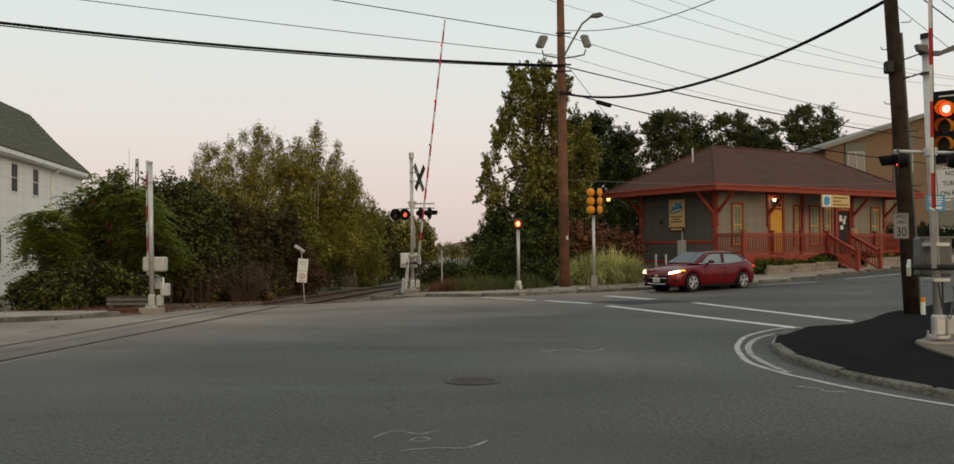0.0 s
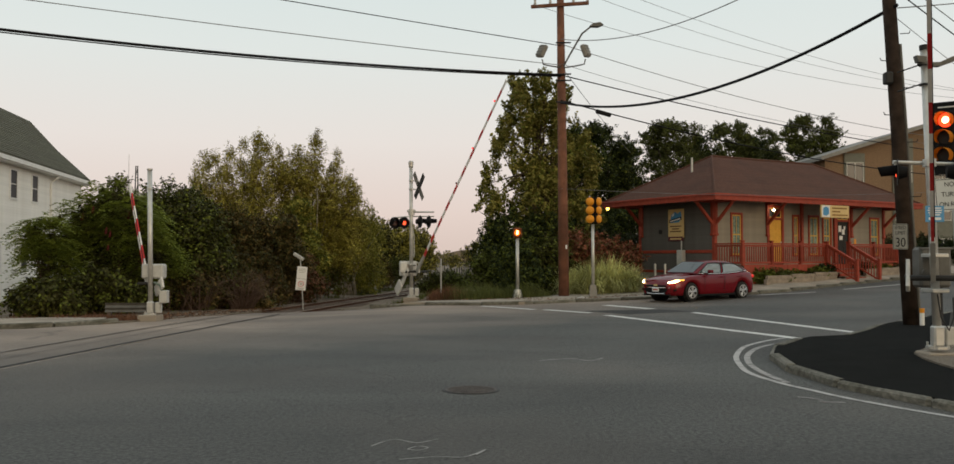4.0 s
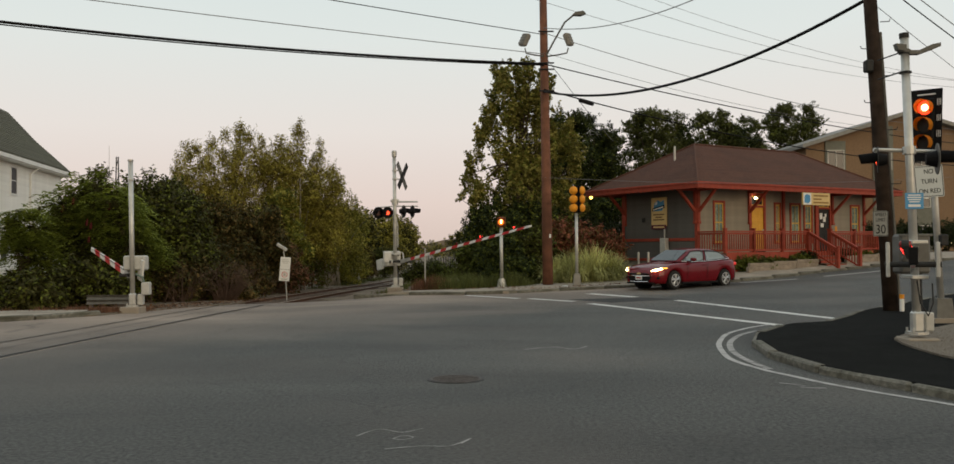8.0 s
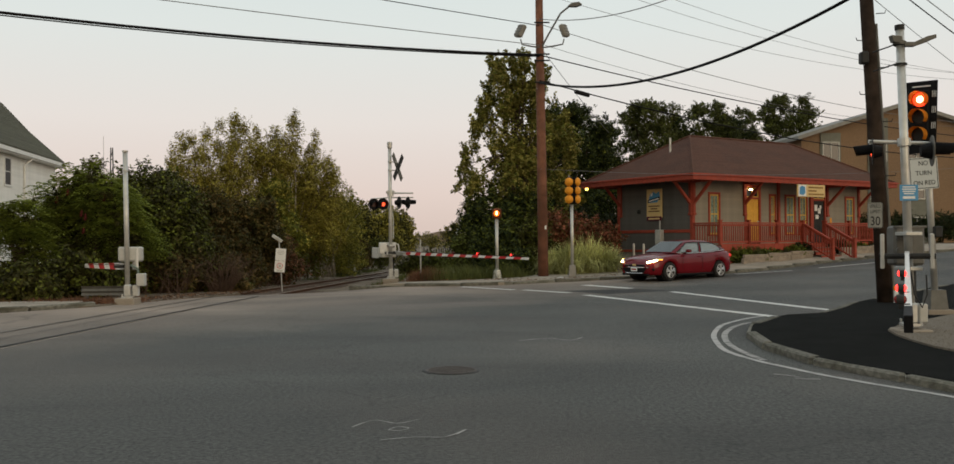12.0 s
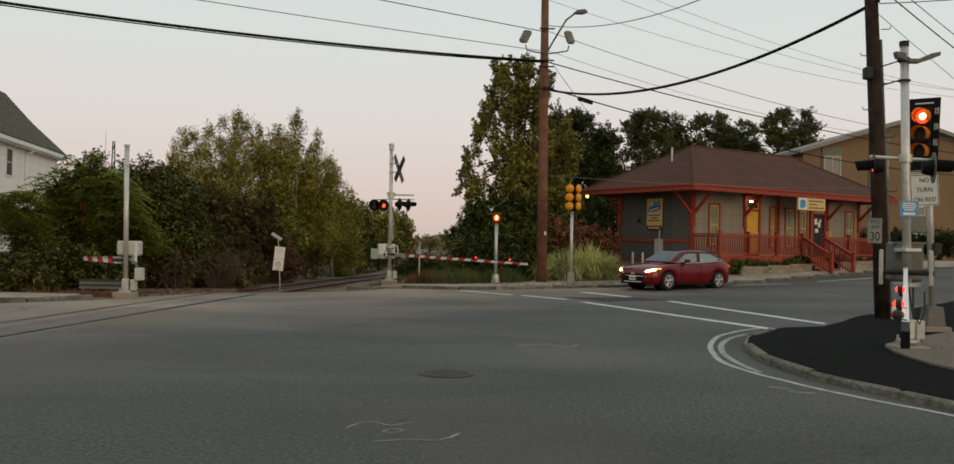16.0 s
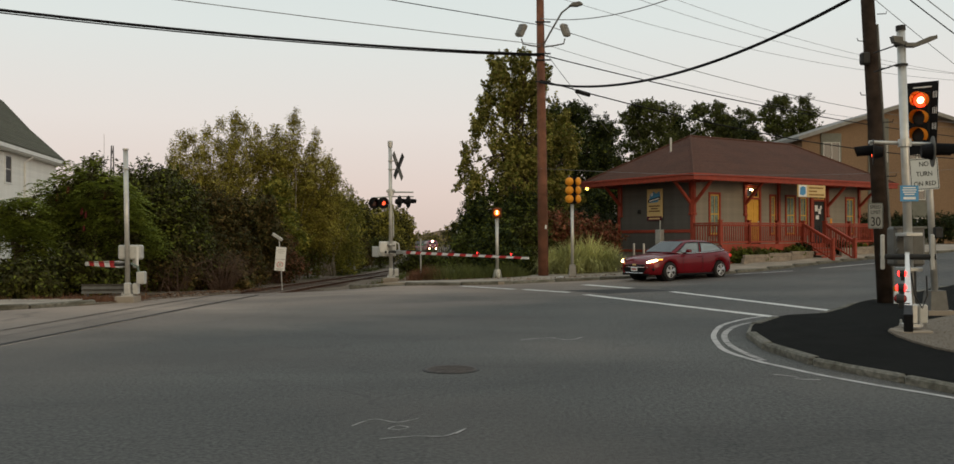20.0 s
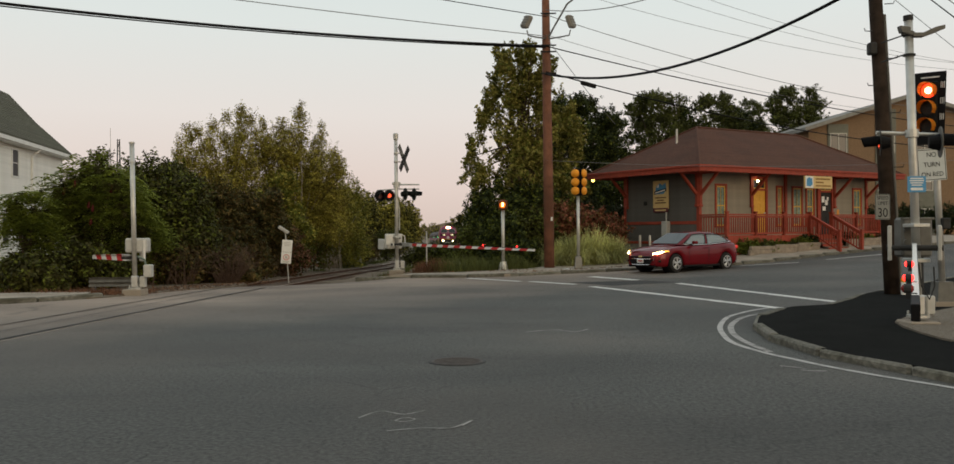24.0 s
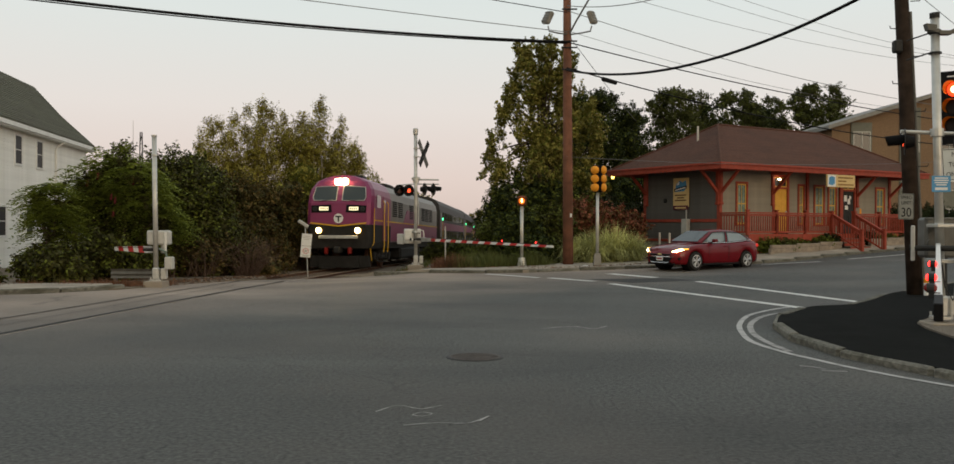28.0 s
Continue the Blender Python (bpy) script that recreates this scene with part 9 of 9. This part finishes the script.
# a scrap of paper on the far pavement
b = bmesh.new()
rnd = random.Random(61)
ring = [b.verts.new((0.2 * math.cos(a) * rnd.uniform(0.7, 1.2), 0.13 * math.sin(a) * rnd.uniform(0.7, 1.2), rnd.uniform(0.0, 0.03))) for a in [k * math.pi / 5 for k in range(10)]]
mid = b.verts.new((0, 0, 0.07))
for k in range(10):
    b.faces.new((ring[k], ring[(k + 1) % 10], mid))
bmesh.ops.solidify(b, geom=list(b.faces), thickness=0.004)
litter = tagged(part("paper_scrap", b, SIGN_WHITE), "crumpled white paper scrap on the pavement", "litter")
litter.matrix_basis = pose(3.25, 32.75, gz(3.25, 32.75) + 0.085)


# ---- train ----
PURPLE = mat("purple_train_paint", (0.21, 0.036, 0.10), 0.35, 0.1, vary=0.08, scale=1.5, stain=(0.11, 0.025, 0.06), stain_amt=0.4)
TRAIN_GREY = mat("train_grey_paint", (0.20, 0.19, 0.175), 0.45, 0.2, vary=0.1, scale=1.5, stain=(0.17, 0.16, 0.15), stain_amt=0.5)
COACH_SILVER = mat("dull_coach_steel", (0.05, 0.046, 0.045), 0.6, 0.3, vary=0.12, scale=1.2)
TRAIN_ROOF = mat("train_roof", (0.06, 0.055, 0.052), 0.7, 0.1, vary=0.15, scale=2)
TRAIN_BLACK = mat("train_underframe", (0.018, 0.017, 0.016), 0.7, vary=0.3, scale=4)
TRAIN_YELLOW = mat("train_yellow_line", (0.62, 0.36, 0.03), 0.5, vary=0.08)
TRAIN_LAMP = glow("train_headlamp_lit", (1.0, 0.72, 0.30), 120.0)
# glow given to rims and housing to stand in for the lamps' warm halo
LAMP_HALO = glow("warm_lamp_rim", (1.0, 0.55, 0.14), 6.0)
NUMBER_GLOW = glow("number_board_lit", (1.0, 0.85, 0.5), 1.6)
GREEN_GLOW = glow("green_indicator_lit", (0.08, 1.0, 0.35), 4.0)


def nose_x(z):
    """How far the face lies back at a height."""
    return -0.08 * max(0, 1.9 - z) - 0.10 * max(0, z - 2.0) - 0.42 * max(0, z - 2.95) - 0.5 * max(0, z - 3.8)


def shell(profile, xs, material, name, parent, label="", front=True, inset=0.84):
    """A body shell: half profile of (y, z) from bottom to top, swept along xs (front first)."""
    b = bmesh.new()
    rings = []
    stations = []
    if front:
        stations.append((None, inset, 0.0))
        stations.append((None, 0.94, -0.10))
        stations.append((None, 1.0, -0.38))
    stations += [(x, 1.0, 0.0) for x in xs]
    for x, k, dx in stations:
        left, right = [], []
        for y, z in profile:
            xx = nose_x(z) + dx if x is None else x
            left.append(b.verts.new((xx, y * k, z)))
            right.append(b.verts.new((xx, -y * k, z)))
        rings.append((left, right))
    n = len(profile)
    for (l0, r0), (l1, r1) in zip(rings, rings[1:]):
        for i in range(n - 1):
            b.faces.new((l0[i], l1[i], l1[i + 1], l0[i + 1]))
            b.faces.new((r0[i], r0[i + 1], r1[i + 1], r1[i]))
        b.faces.new((l0[-1], l1[-1], r1[-1], r0[-1]))
        b.faces.new((l0[0], r0[0], r1[0], l1[0]))
    for l, r in (rings[0], rings[-1]):
        for i in range(n - 1):
            b.faces.new((l[i], l[i + 1], r[i + 1], r[i]))
    bmesh.ops.remove_doubles(b, verts=list(b.verts), dist=0.0004)
    bmesh.ops.recalc_face_normals(b, faces=list(b.faces))
    return part(name, b, material, parent, label)


def face_quad(pts, t=0.015):
    """A thin plate on the face from (y, z) corners."""
    b = bmesh.new()
    a = [b.verts.new((nose_x(z) + 0.004, y, z)) for y, z in pts]
    c = [b.verts.new((nose_x(z) + t, y, z)) for y, z in pts]
    b.faces.new(a[::-1])
    b.faces.new(c)
    for i in range(len(pts)):
        b.faces.new((a[i], a[(i + 1) % len(pts)], c[(i + 1) % len(pts)], c[i]))
    bmesh.ops.recalc_face_normals(b, faces=list(b.faces))
    return b


def bogie(parent, x, axles=2, gap=2.7):
    b = bmesh.new()
    for s in (-1, 1):
        bbox(b, x - gap * 0.72, x + gap * 0.72, s * 1.08 - 0.09, s * 1.08 + 0.09, 0.42, 0.78, r=0.04)
        for k in range(axles):
            ax = x + gap * (k - (axles - 1) / 2)
            bbox(b, ax - 0.2, ax + 0.2, s * 1.08 - 0.14, s * 1.08 + 0.14, 0.34, 0.68, r=0.03)
        for u in (-0.5, 0.5):
            tube(b, [(x + u, s * 1.1, 0.5), (x + u, s * 1.1, 0.95)], 0.11, 8)
    bg = part("bogie", b, TRAIN_BLACK, parent, "dark bogie frame")
    for k in range(axles):
        ax = x + gap * (k - (axles - 1) / 2)
        for s in (-1, 1):
            b = bmesh.new()
            tube(b, [(ax, s * 0.68, 0.5), (ax, s * 0.72, 0.5), (ax, s * 0.84, 0.5)], [0.53, 0.5, 0.5], 24)
            part("wheel", b, RUST, bg, "steel wheel")


def locomotive():
    root = empty("locomotive", Matrix(), "purple and grey diesel locomotive with lit headlamps", "locomotive")
    upper = [(1.475, 1.98), (1.475, 2.9), (1.47, 3.25), (1.40, 3.55), (1.18, 3.88), (0.85, 4.05), (0.45, 4.15), (0.02, 4.18)]
    lower = [(1.40, 0.95), (1.46, 1.2), (1.475, 1.975)]
    shell(upper, (-1.4, -4.4), PURPLE, "cab", root, "purple cab shell")
    shell(lower, (-1.4, -4.4), TRAIN_BLACK, "nose_skirt", root, "black lower nose")
    body = [(1.43, 1.2), (1.44, 2.0), (1.44, 3.2), (1.34, 3.6), (1.1, 3.9), (0.6, 4.05), (0.02, 4.08)]
    shell(body, (-4.4, -9.0, -14.0, -21.2), TRAIN_GREY, "hood", root, "grey engine hood", front=False)
    for s in (-1, 1):
        b = bmesh.new()
        prism(b, [(-4.4, 1.25), (-4.4, 2.15), (-8.0, 2.15), (-9.2, 2.9), (-12.5, 2.9), (-13.6, 2.15), (-21.1, 2.15), (-21.1, 1.25)], s * 1.442, s * 1.455, "y")
        part("purple_band", b, PURPLE, root, "purple side band")
        b = bmesh.new()
        box(b, -21.1, -0.6, s * 1.478 - 0.004, s * 1.478 + 0.004, 2.15, 2.2)
        part("yellow_line", b, TRAIN_YELLOW, root, "yellow waist line")
        for x in (-5.6, -7.2, -10.6, -12.2, -15.0, -16.6, -18.2):
            b = bmesh.new()
            for k in range(8):
                box(b, x - 0.6, x + 0.6, s * 1.445 - 0.012, s * 1.445 + 0.02, 2.45 + k * 0.1, 2.51 + k * 0.1)
            each("side_grille", b, TRAIN_BLACK, root, "dark louvred grille")
        b = bmesh.new()
        bbox(b, -3.2, -2.45, s * 1.478 - 0.01, s * 1.478 + 0.012, 1.25, 3.3, r=0.01)
        dr = part("cab_door", b, PURPLE, root, "purple cab door")
        b = bmesh.new()
        box(b, -3.02, -2.63, s * 1.492 - 0.004, s * 1.492 + 0.004, 2.6, 3.15)
        part("door_window", b, GLASS, dr)
        b = bmesh.new()
        box(b, -1.9, -1.05, s * 1.48 - 0.008, s * 1.48 + 0.01, 2.75, 3.3)
        part("cab_window", b, GLASS, root, "cab side window")
        for x in (-2.36, -3.3):
            b = bmesh.new()
            tube(b, [(x, s * 1.53, 0.75), (x, s * 1.56, 1.1), (x, s * 1.56, 3.0), (x, s * 1.49, 3.1)], 0.022, 6)
            part("handrail", b, TRAIN_YELLOW, root, "yellow handrail")
        b = bmesh.new()
        for k in range(4):
            bbox(b, -3.15, -2.5, s * 1.35 - 0.12, s * 1.35 + 0.1, 0.3 + k * 0.25, 0.34 + k * 0.25, r=0.008)
        each("cab_step", b, DARK_METAL, root)
        b = bmesh.new()
        tube(b, [(-0.40, s * 1.36, 0.95), (-0.42, s * 1.49, 1.2), (-0.42, s * 1.49, 1.98), (-0.5, s * 1.49, 2.7)], 0.016, 6)
        part("corner_line", b, TRAIN_YELLOW, root, "yellow corner line")
        win = [(0.13 * s, 3.02), (1.10 * s, 3.02), (1.17 * s, 3.16), (1.10 * s, 3.62), (0.13 * s, 3.68)]
        b = face_quad(win, 0.012)
        wp = part("windscreen", b, glassy("train_glass", (0.02, 0.03, 0.035), 0.05) if s < 0 else bpy.data.materials["train_glass"], root, "dark windscreen pane")
        b = bmesh.new()
        for (y0, z0), (y1, z1) in zip(win, win[1:] + win[:1]):
            tube(b, [(nose_x(z0) + 0.015, y0, z0), (nose_x(z1) + 0.015, y1, z1)], 0.018, 5)
        part("windscreen_frame", b, GREY_BOX, wp, "pale windscreen frame")
        b = bmesh.new()
        tube(b, [(nose_x(2.98) + 0.02, 0.9 * s, 2.98), (nose_x(3.05) + 0.03, 0.35 * s, 3.06)], 0.012, 5)
        part("wiper", b, BLACK, wp)
        b = face_quad([(0.30 * s, 2.5), (1.20 * s, 2.48), (1.22 * s, 2.80), (0.34 * s, 2.84)], 0.012)
        nb = part("number_board", b, BLACK, root, "black number board recess")
        b = face_quad([(0.46 * s, 2.59), (0.86 * s, 2.59), (0.86 * s, 2.74), (0.46 * s, 2.74)], 0.02)
        lit = part("number_panel", b, NUMBER_GLOW, nb, "lit number panel with plain bars")
        b = bmesh.new()
        for k in range(4):
            box(b, nose_x(2.66) + 0.021, nose_x(2.66) + 0.025, s * (0.51 + k * 0.09) - 0.025, s * (0.51 + k * 0.09) + 0.025, 2.62, 2.71)
        each("number_bar", b, DARK_METAL, lit)
        b = bmesh.new()
        tube(b, [(nose_x(2.64), s * 1.05, 2.65), (nose_x(2.64) + 0.05, s * 1.05, 2.65)], [0.11, 0.09], 14)
        part("marker_lamp", b, DARK_METAL, nb, "round marker lamp")
        b = bmesh.new()
        tube(b, [(nose_x(1.72) - 0.02, s * 0.86, 1.72), (nose_x(1.72) + 0.07, s * 0.86, 1.72)], [0.135, 0.125], 16)
        dl = part("ditch_lamp", b, LAMP_HALO, root, "ditch lamp rim that glows as the lamp's halo")
        b = bmesh.new()
        tube(b, [(nose_x(1.72) + 0.071, s * 0.86, 1.72), (nose_x(1.72) + 0.085, s * 0.86, 1.72)], [0.10, 0.08], 16)
        part("lens", b, TRAIN_LAMP, dl, "glowing ditch lamp")
        b = bmesh.new()
        bbox(b, -0.12, 0.12, s * 0.52 - 0.075, s * 0.52 + 0.075, 0.70, 0.98, r=0.02)
        part("buffer_hose", b, RED_LENS, root, "dull red bracket")
        b = bmesh.new()
        tube(b, [(-0.55, s * 1.36, 0.4), (-0.3, s * 1.34, 1.0), (-0.25, s * 1.3, 1.45), (-0.6, s * 1.42, 1.9)], 0.02, 6)
        part("front_handrail", b, TRAIN_YELLOW, root)
    b = face_quad([(-1.235, 2.02), (0.0, 1.88), (1.235, 2.02), (1.235, 2.07), (0.0, 1.94), (-1.235, 2.07)], 0.018)
    part("yellow_chevron", b, TRAIN_YELLOW, root, "yellow chevron line across the nose")
    b = bmesh.new()
    tube(b, [(nose_x(2.24), 0, 2.24), (nose_x(2.24) + 0.02, 0, 2.24)], 0.21, 28)
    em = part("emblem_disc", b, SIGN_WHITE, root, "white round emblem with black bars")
    b = bmesh.new()
    x = nose_x(2.24)
    box(b, x + 0.021, x + 0.026, -0.13, 0.13, 2.29, 2.35)
    box(b, x + 0.021, x + 0.026, -0.032, 0.032, 2.10, 2.29)
    part("emblem_bars", b, BLACK, em)
    b = bmesh.new()
    bbox(b, nose_x(3.86) - 0.1, nose_x(3.86) + 0.06, -0.3, 0.3, 3.75, 3.99, r=0.04)
    hl = part("headlamp", b, LAMP_HALO, root, "headlamp housing that glows as the lamp's halo")
    b = bmesh.new()
    bbox(b, nose_x(3.86) + 0.05, nose_x(3.86) + 0.12, -0.28, 0.28, 3.75, 3.99, r=0.05)
    part("lens", b, TRAIN_LAMP, hl, "glowing twin headlamp behind one glass")
    b = bmesh.new()
    bbox(b, -0.3, 0.1, -0.85, 0.85, 1.36, 1.5, r=0.02)
    part("anticlimber", b, GREY_BOX, root, "pale anti-climber bar")
    b = bmesh.new()
    prism(b, [(-1.35, 0.12), (1.35, 0.12), (1.3, 0.62), (-1.3, 0.62)], -0.45, -0.3, "x")
    prism(b, [(-0.9, 0.1), (0.9, 0.1), (0.85, 0.6), (-0.85, 0.6)], -0.3, -0.12, "x")
    each("plough", b, TRAIN_BLACK, root, "black snow plough")
    b = bmesh.new()
    bbox(b, -0.4, 0.35, -0.14, 0.14, 0.72, 1.02, r=0.05)
    part("coupler", b, TRAIN_BLACK, root)
    b = bmesh.new()
    box(b, -21.4, -0.5, -1.3, 1.3, 0.9, 1.24)
    part("underframe", b, TRAIN_BLACK, root)
    b = bmesh.new()
    bbox(b, -13.6, -8.0, -1.35, 1.35, 0.3, 0.95, r=0.12)
    part("fuel_tank", b, TRAIN_BLACK, root, "black fuel tank")
    b = bmesh.new()
    for x in (-8.0, -11.0, -14.0, -17.0):
        bbox(b, x - 0.9, x + 0.9, -0.75, 0.75, 4.0, 4.2, r=0.05)
    bbox(b, -3.4, -2.6, -0.5, 0.5, 4.1, 4.3, r=0.05)
    each("roof_fan", b, DARK_METAL, root, "dark roof vents")
    bogie(root, -4.0)
    bogie(root, -17.2)
    return root


def coach():
    root = empty("passenger_coach", Matrix(), "dull steel passenger coach with a purple band", "railway coach", "coaches")
    prof = [(1.45, 1.0), (1.5, 1.3), (1.5, 3.3), (1.42, 3.75), (1.2, 4.05), (0.7, 4.25), (0.02, 4.32)]
    shell(prof, (-0.4, -25.6), COACH_SILVER, "body", root, "dull steel body", front=False)
    b = bmesh.new()
    prism(b, [(1.24, 4.04), (0.72, 4.27), (0, 4.35), (-0.72, 4.27), (-1.24, 4.04)], -25.5, -0.5, "x")
    part("roof", b, TRAIN_ROOF, root, "grey coach roof")
    for s in (-1, 1):
        b = bmesh.new()
        box(b, -25.4, -0.6, s * 1.503 - 0.004, s * 1.503 + 0.006, 2.0, 2.55)
        part("purple_band", b, PURPLE, root, "purple waist band")
        for z in (1.45, 2.75):
            for k in range(11):
                b = bmesh.new()
                x = -3.0 - k * 2.0
                box(b, x - 0.75, x + 0.75, s * 1.505 - 0.003, s * 1.505 + 0.01, z, z + 0.5)
                part("window", b, GLASS, root, "dark coach window")
        for x in (-1.4, -24.6):
            b = bmesh.new()
            bbox(b, x - 0.5, x + 0.5, s * 1.5 - 0.01, s * 1.5 + 0.02, 1.15, 3.2, r=0.01)
            part("door", b, TRAIN_GREY, root, "grey coach door")
            b = bmesh.new()
            tube(b, [(x - 0.7, s * 1.55, 1.2), (x - 0.7, s * 1.55, 2.6)], 0.02, 5)
            part("handrail", b, TRAIN_YELLOW, root)
        b = bmesh.new()
        tube(b, [(-2.3, s * 1.5, 2.8), (-2.3, s * 1.56, 2.8)], 0.085, 10)
        part("indicator", b, GREEN_GLOW, root, "lit green indicator")
    b = bmesh.new()
    box(b, -25.6, -0.2, -1.25, 1.25, 0.75, 1.05)
    bbox(b, -16, -9, -1.3, 1.3, 0.35, 0.8, r=0.05)
    part("underframe", b, TRAIN_BLACK, root)
    b = bmesh.new()
    box(b, -0.4, 0.1, -0.6, 0.6, 1.0, 3.2)
    part("gangway", b, TRAIN_BLACK, root)
    bogie(root, -3.6, gap=2.5)
    bogie(root, -22.0, gap=2.5)
    return root


LOCO = locomotive()
COACHES = [coach()]
for k in range(3):
    COACHES.append(copy_thing(COACHES[0], Matrix()))


# ---- what moves ----
def motions():
    mid = [(0, 74.5), (1, 67.5), (2, 59.5), (3, 51), (3.5, 46.8), (4.5, 38), (5.5, 28.9), (6, 23.6), (6.5, 18.9), (7, 14.2), (7.5, 9.8), (8, 7.2), (8.5, 5.6), (9, 3.7), (9.5, 1.6), (10, 0.3), (11, -0.4), (28, -0.4)]
    walk(ARM_MIDDLE, [(t, Matrix.Translation((0.2, 0, 1.06)) @ Matrix.Rotation(math.atan2(-0.866, 0.5), 4, "Z") @ Matrix.Rotation(-radians(a), 4, "Y")) for t, a in mid])
    left = [(0, 87.5), (1, 83), (2, 78), (3, 70), (3.5, 66), (4.5, 57), (5.5, 47.4), (6, 42.4), (6.5, 36.5), (7, 28.6), (7.5, 20.4), (8, 13), (8.5, 8), (9, 5.4), (9.5, 3.2), (10, 1), (11, -0.8), (28, -0.8)]
    walk(ARM_LEFT, [(t, Matrix.Translation((-0.125, 0.1, 0.95)) @ Matrix.Rotation(math.atan2(0.747, -0.665), 4, "Z") @ Matrix.Rotation(-radians(a), 4, "Y")) for t, a in left])
    right = [(0, 78), (1, 70), (2, 61), (3, 51.5), (3.5, 46), (4.5, 33.5), (5.5, 22), (6, 16.7), (6.5, 11.9), (7, 7.6), (7.5, 4.2), (8, 1.6), (8.5, -0.3), (9, -1.3), (10, -1.5), (28, -1.3)]
    walk(ARM_RIGHT, [(t, Matrix.Translation((-0.13, -0.16, 1.2)) @ Matrix.Rotation(math.atan2(-0.895, -0.445), 4, "Z") @ Matrix.Rotation(-radians(a), 4, "Y")) for t, a in right])
    # the train runs in at a steady 26.5 m/s and its front reaches y = 37.5 m at the end
    times = [0, 2, 4, 6, 8, 10, 12, 14, 15, 16, 17, 18, 19, 20, 21, 22, 23, 24, 24.5, 25, 25.5, 26, 26.25, 26.5, 26.75, 27, 27.25, 27.5, 27.75, 28]
    for thing, behind, length in [(LOCO, 0.0, 21.5)] + [(c, 21.9 + 26.0 * k, 25.8) for k, c in enumerate(COACHES)]:
        rows = []
        for t in times:
            y = 37.5 + 26.5 * (28 - t) + behind
            a, b = track(y + 0.15 * length), track(y + 0.85 * length)
            d = Vector((a[0] - b[0], -0.7 * length, a[1] - b[1])).normalized()
            p = Vector((a[0], y + 0.15 * length, a[1])) + d * 0.15 * length
            rows.append((t, d.to_track_quat("X", "Z").to_matrix().to_4x4()))
            rows[-1] = (t, Matrix.Translation(p) @ rows[-1][1])
        walk(thing, rows)


motions()
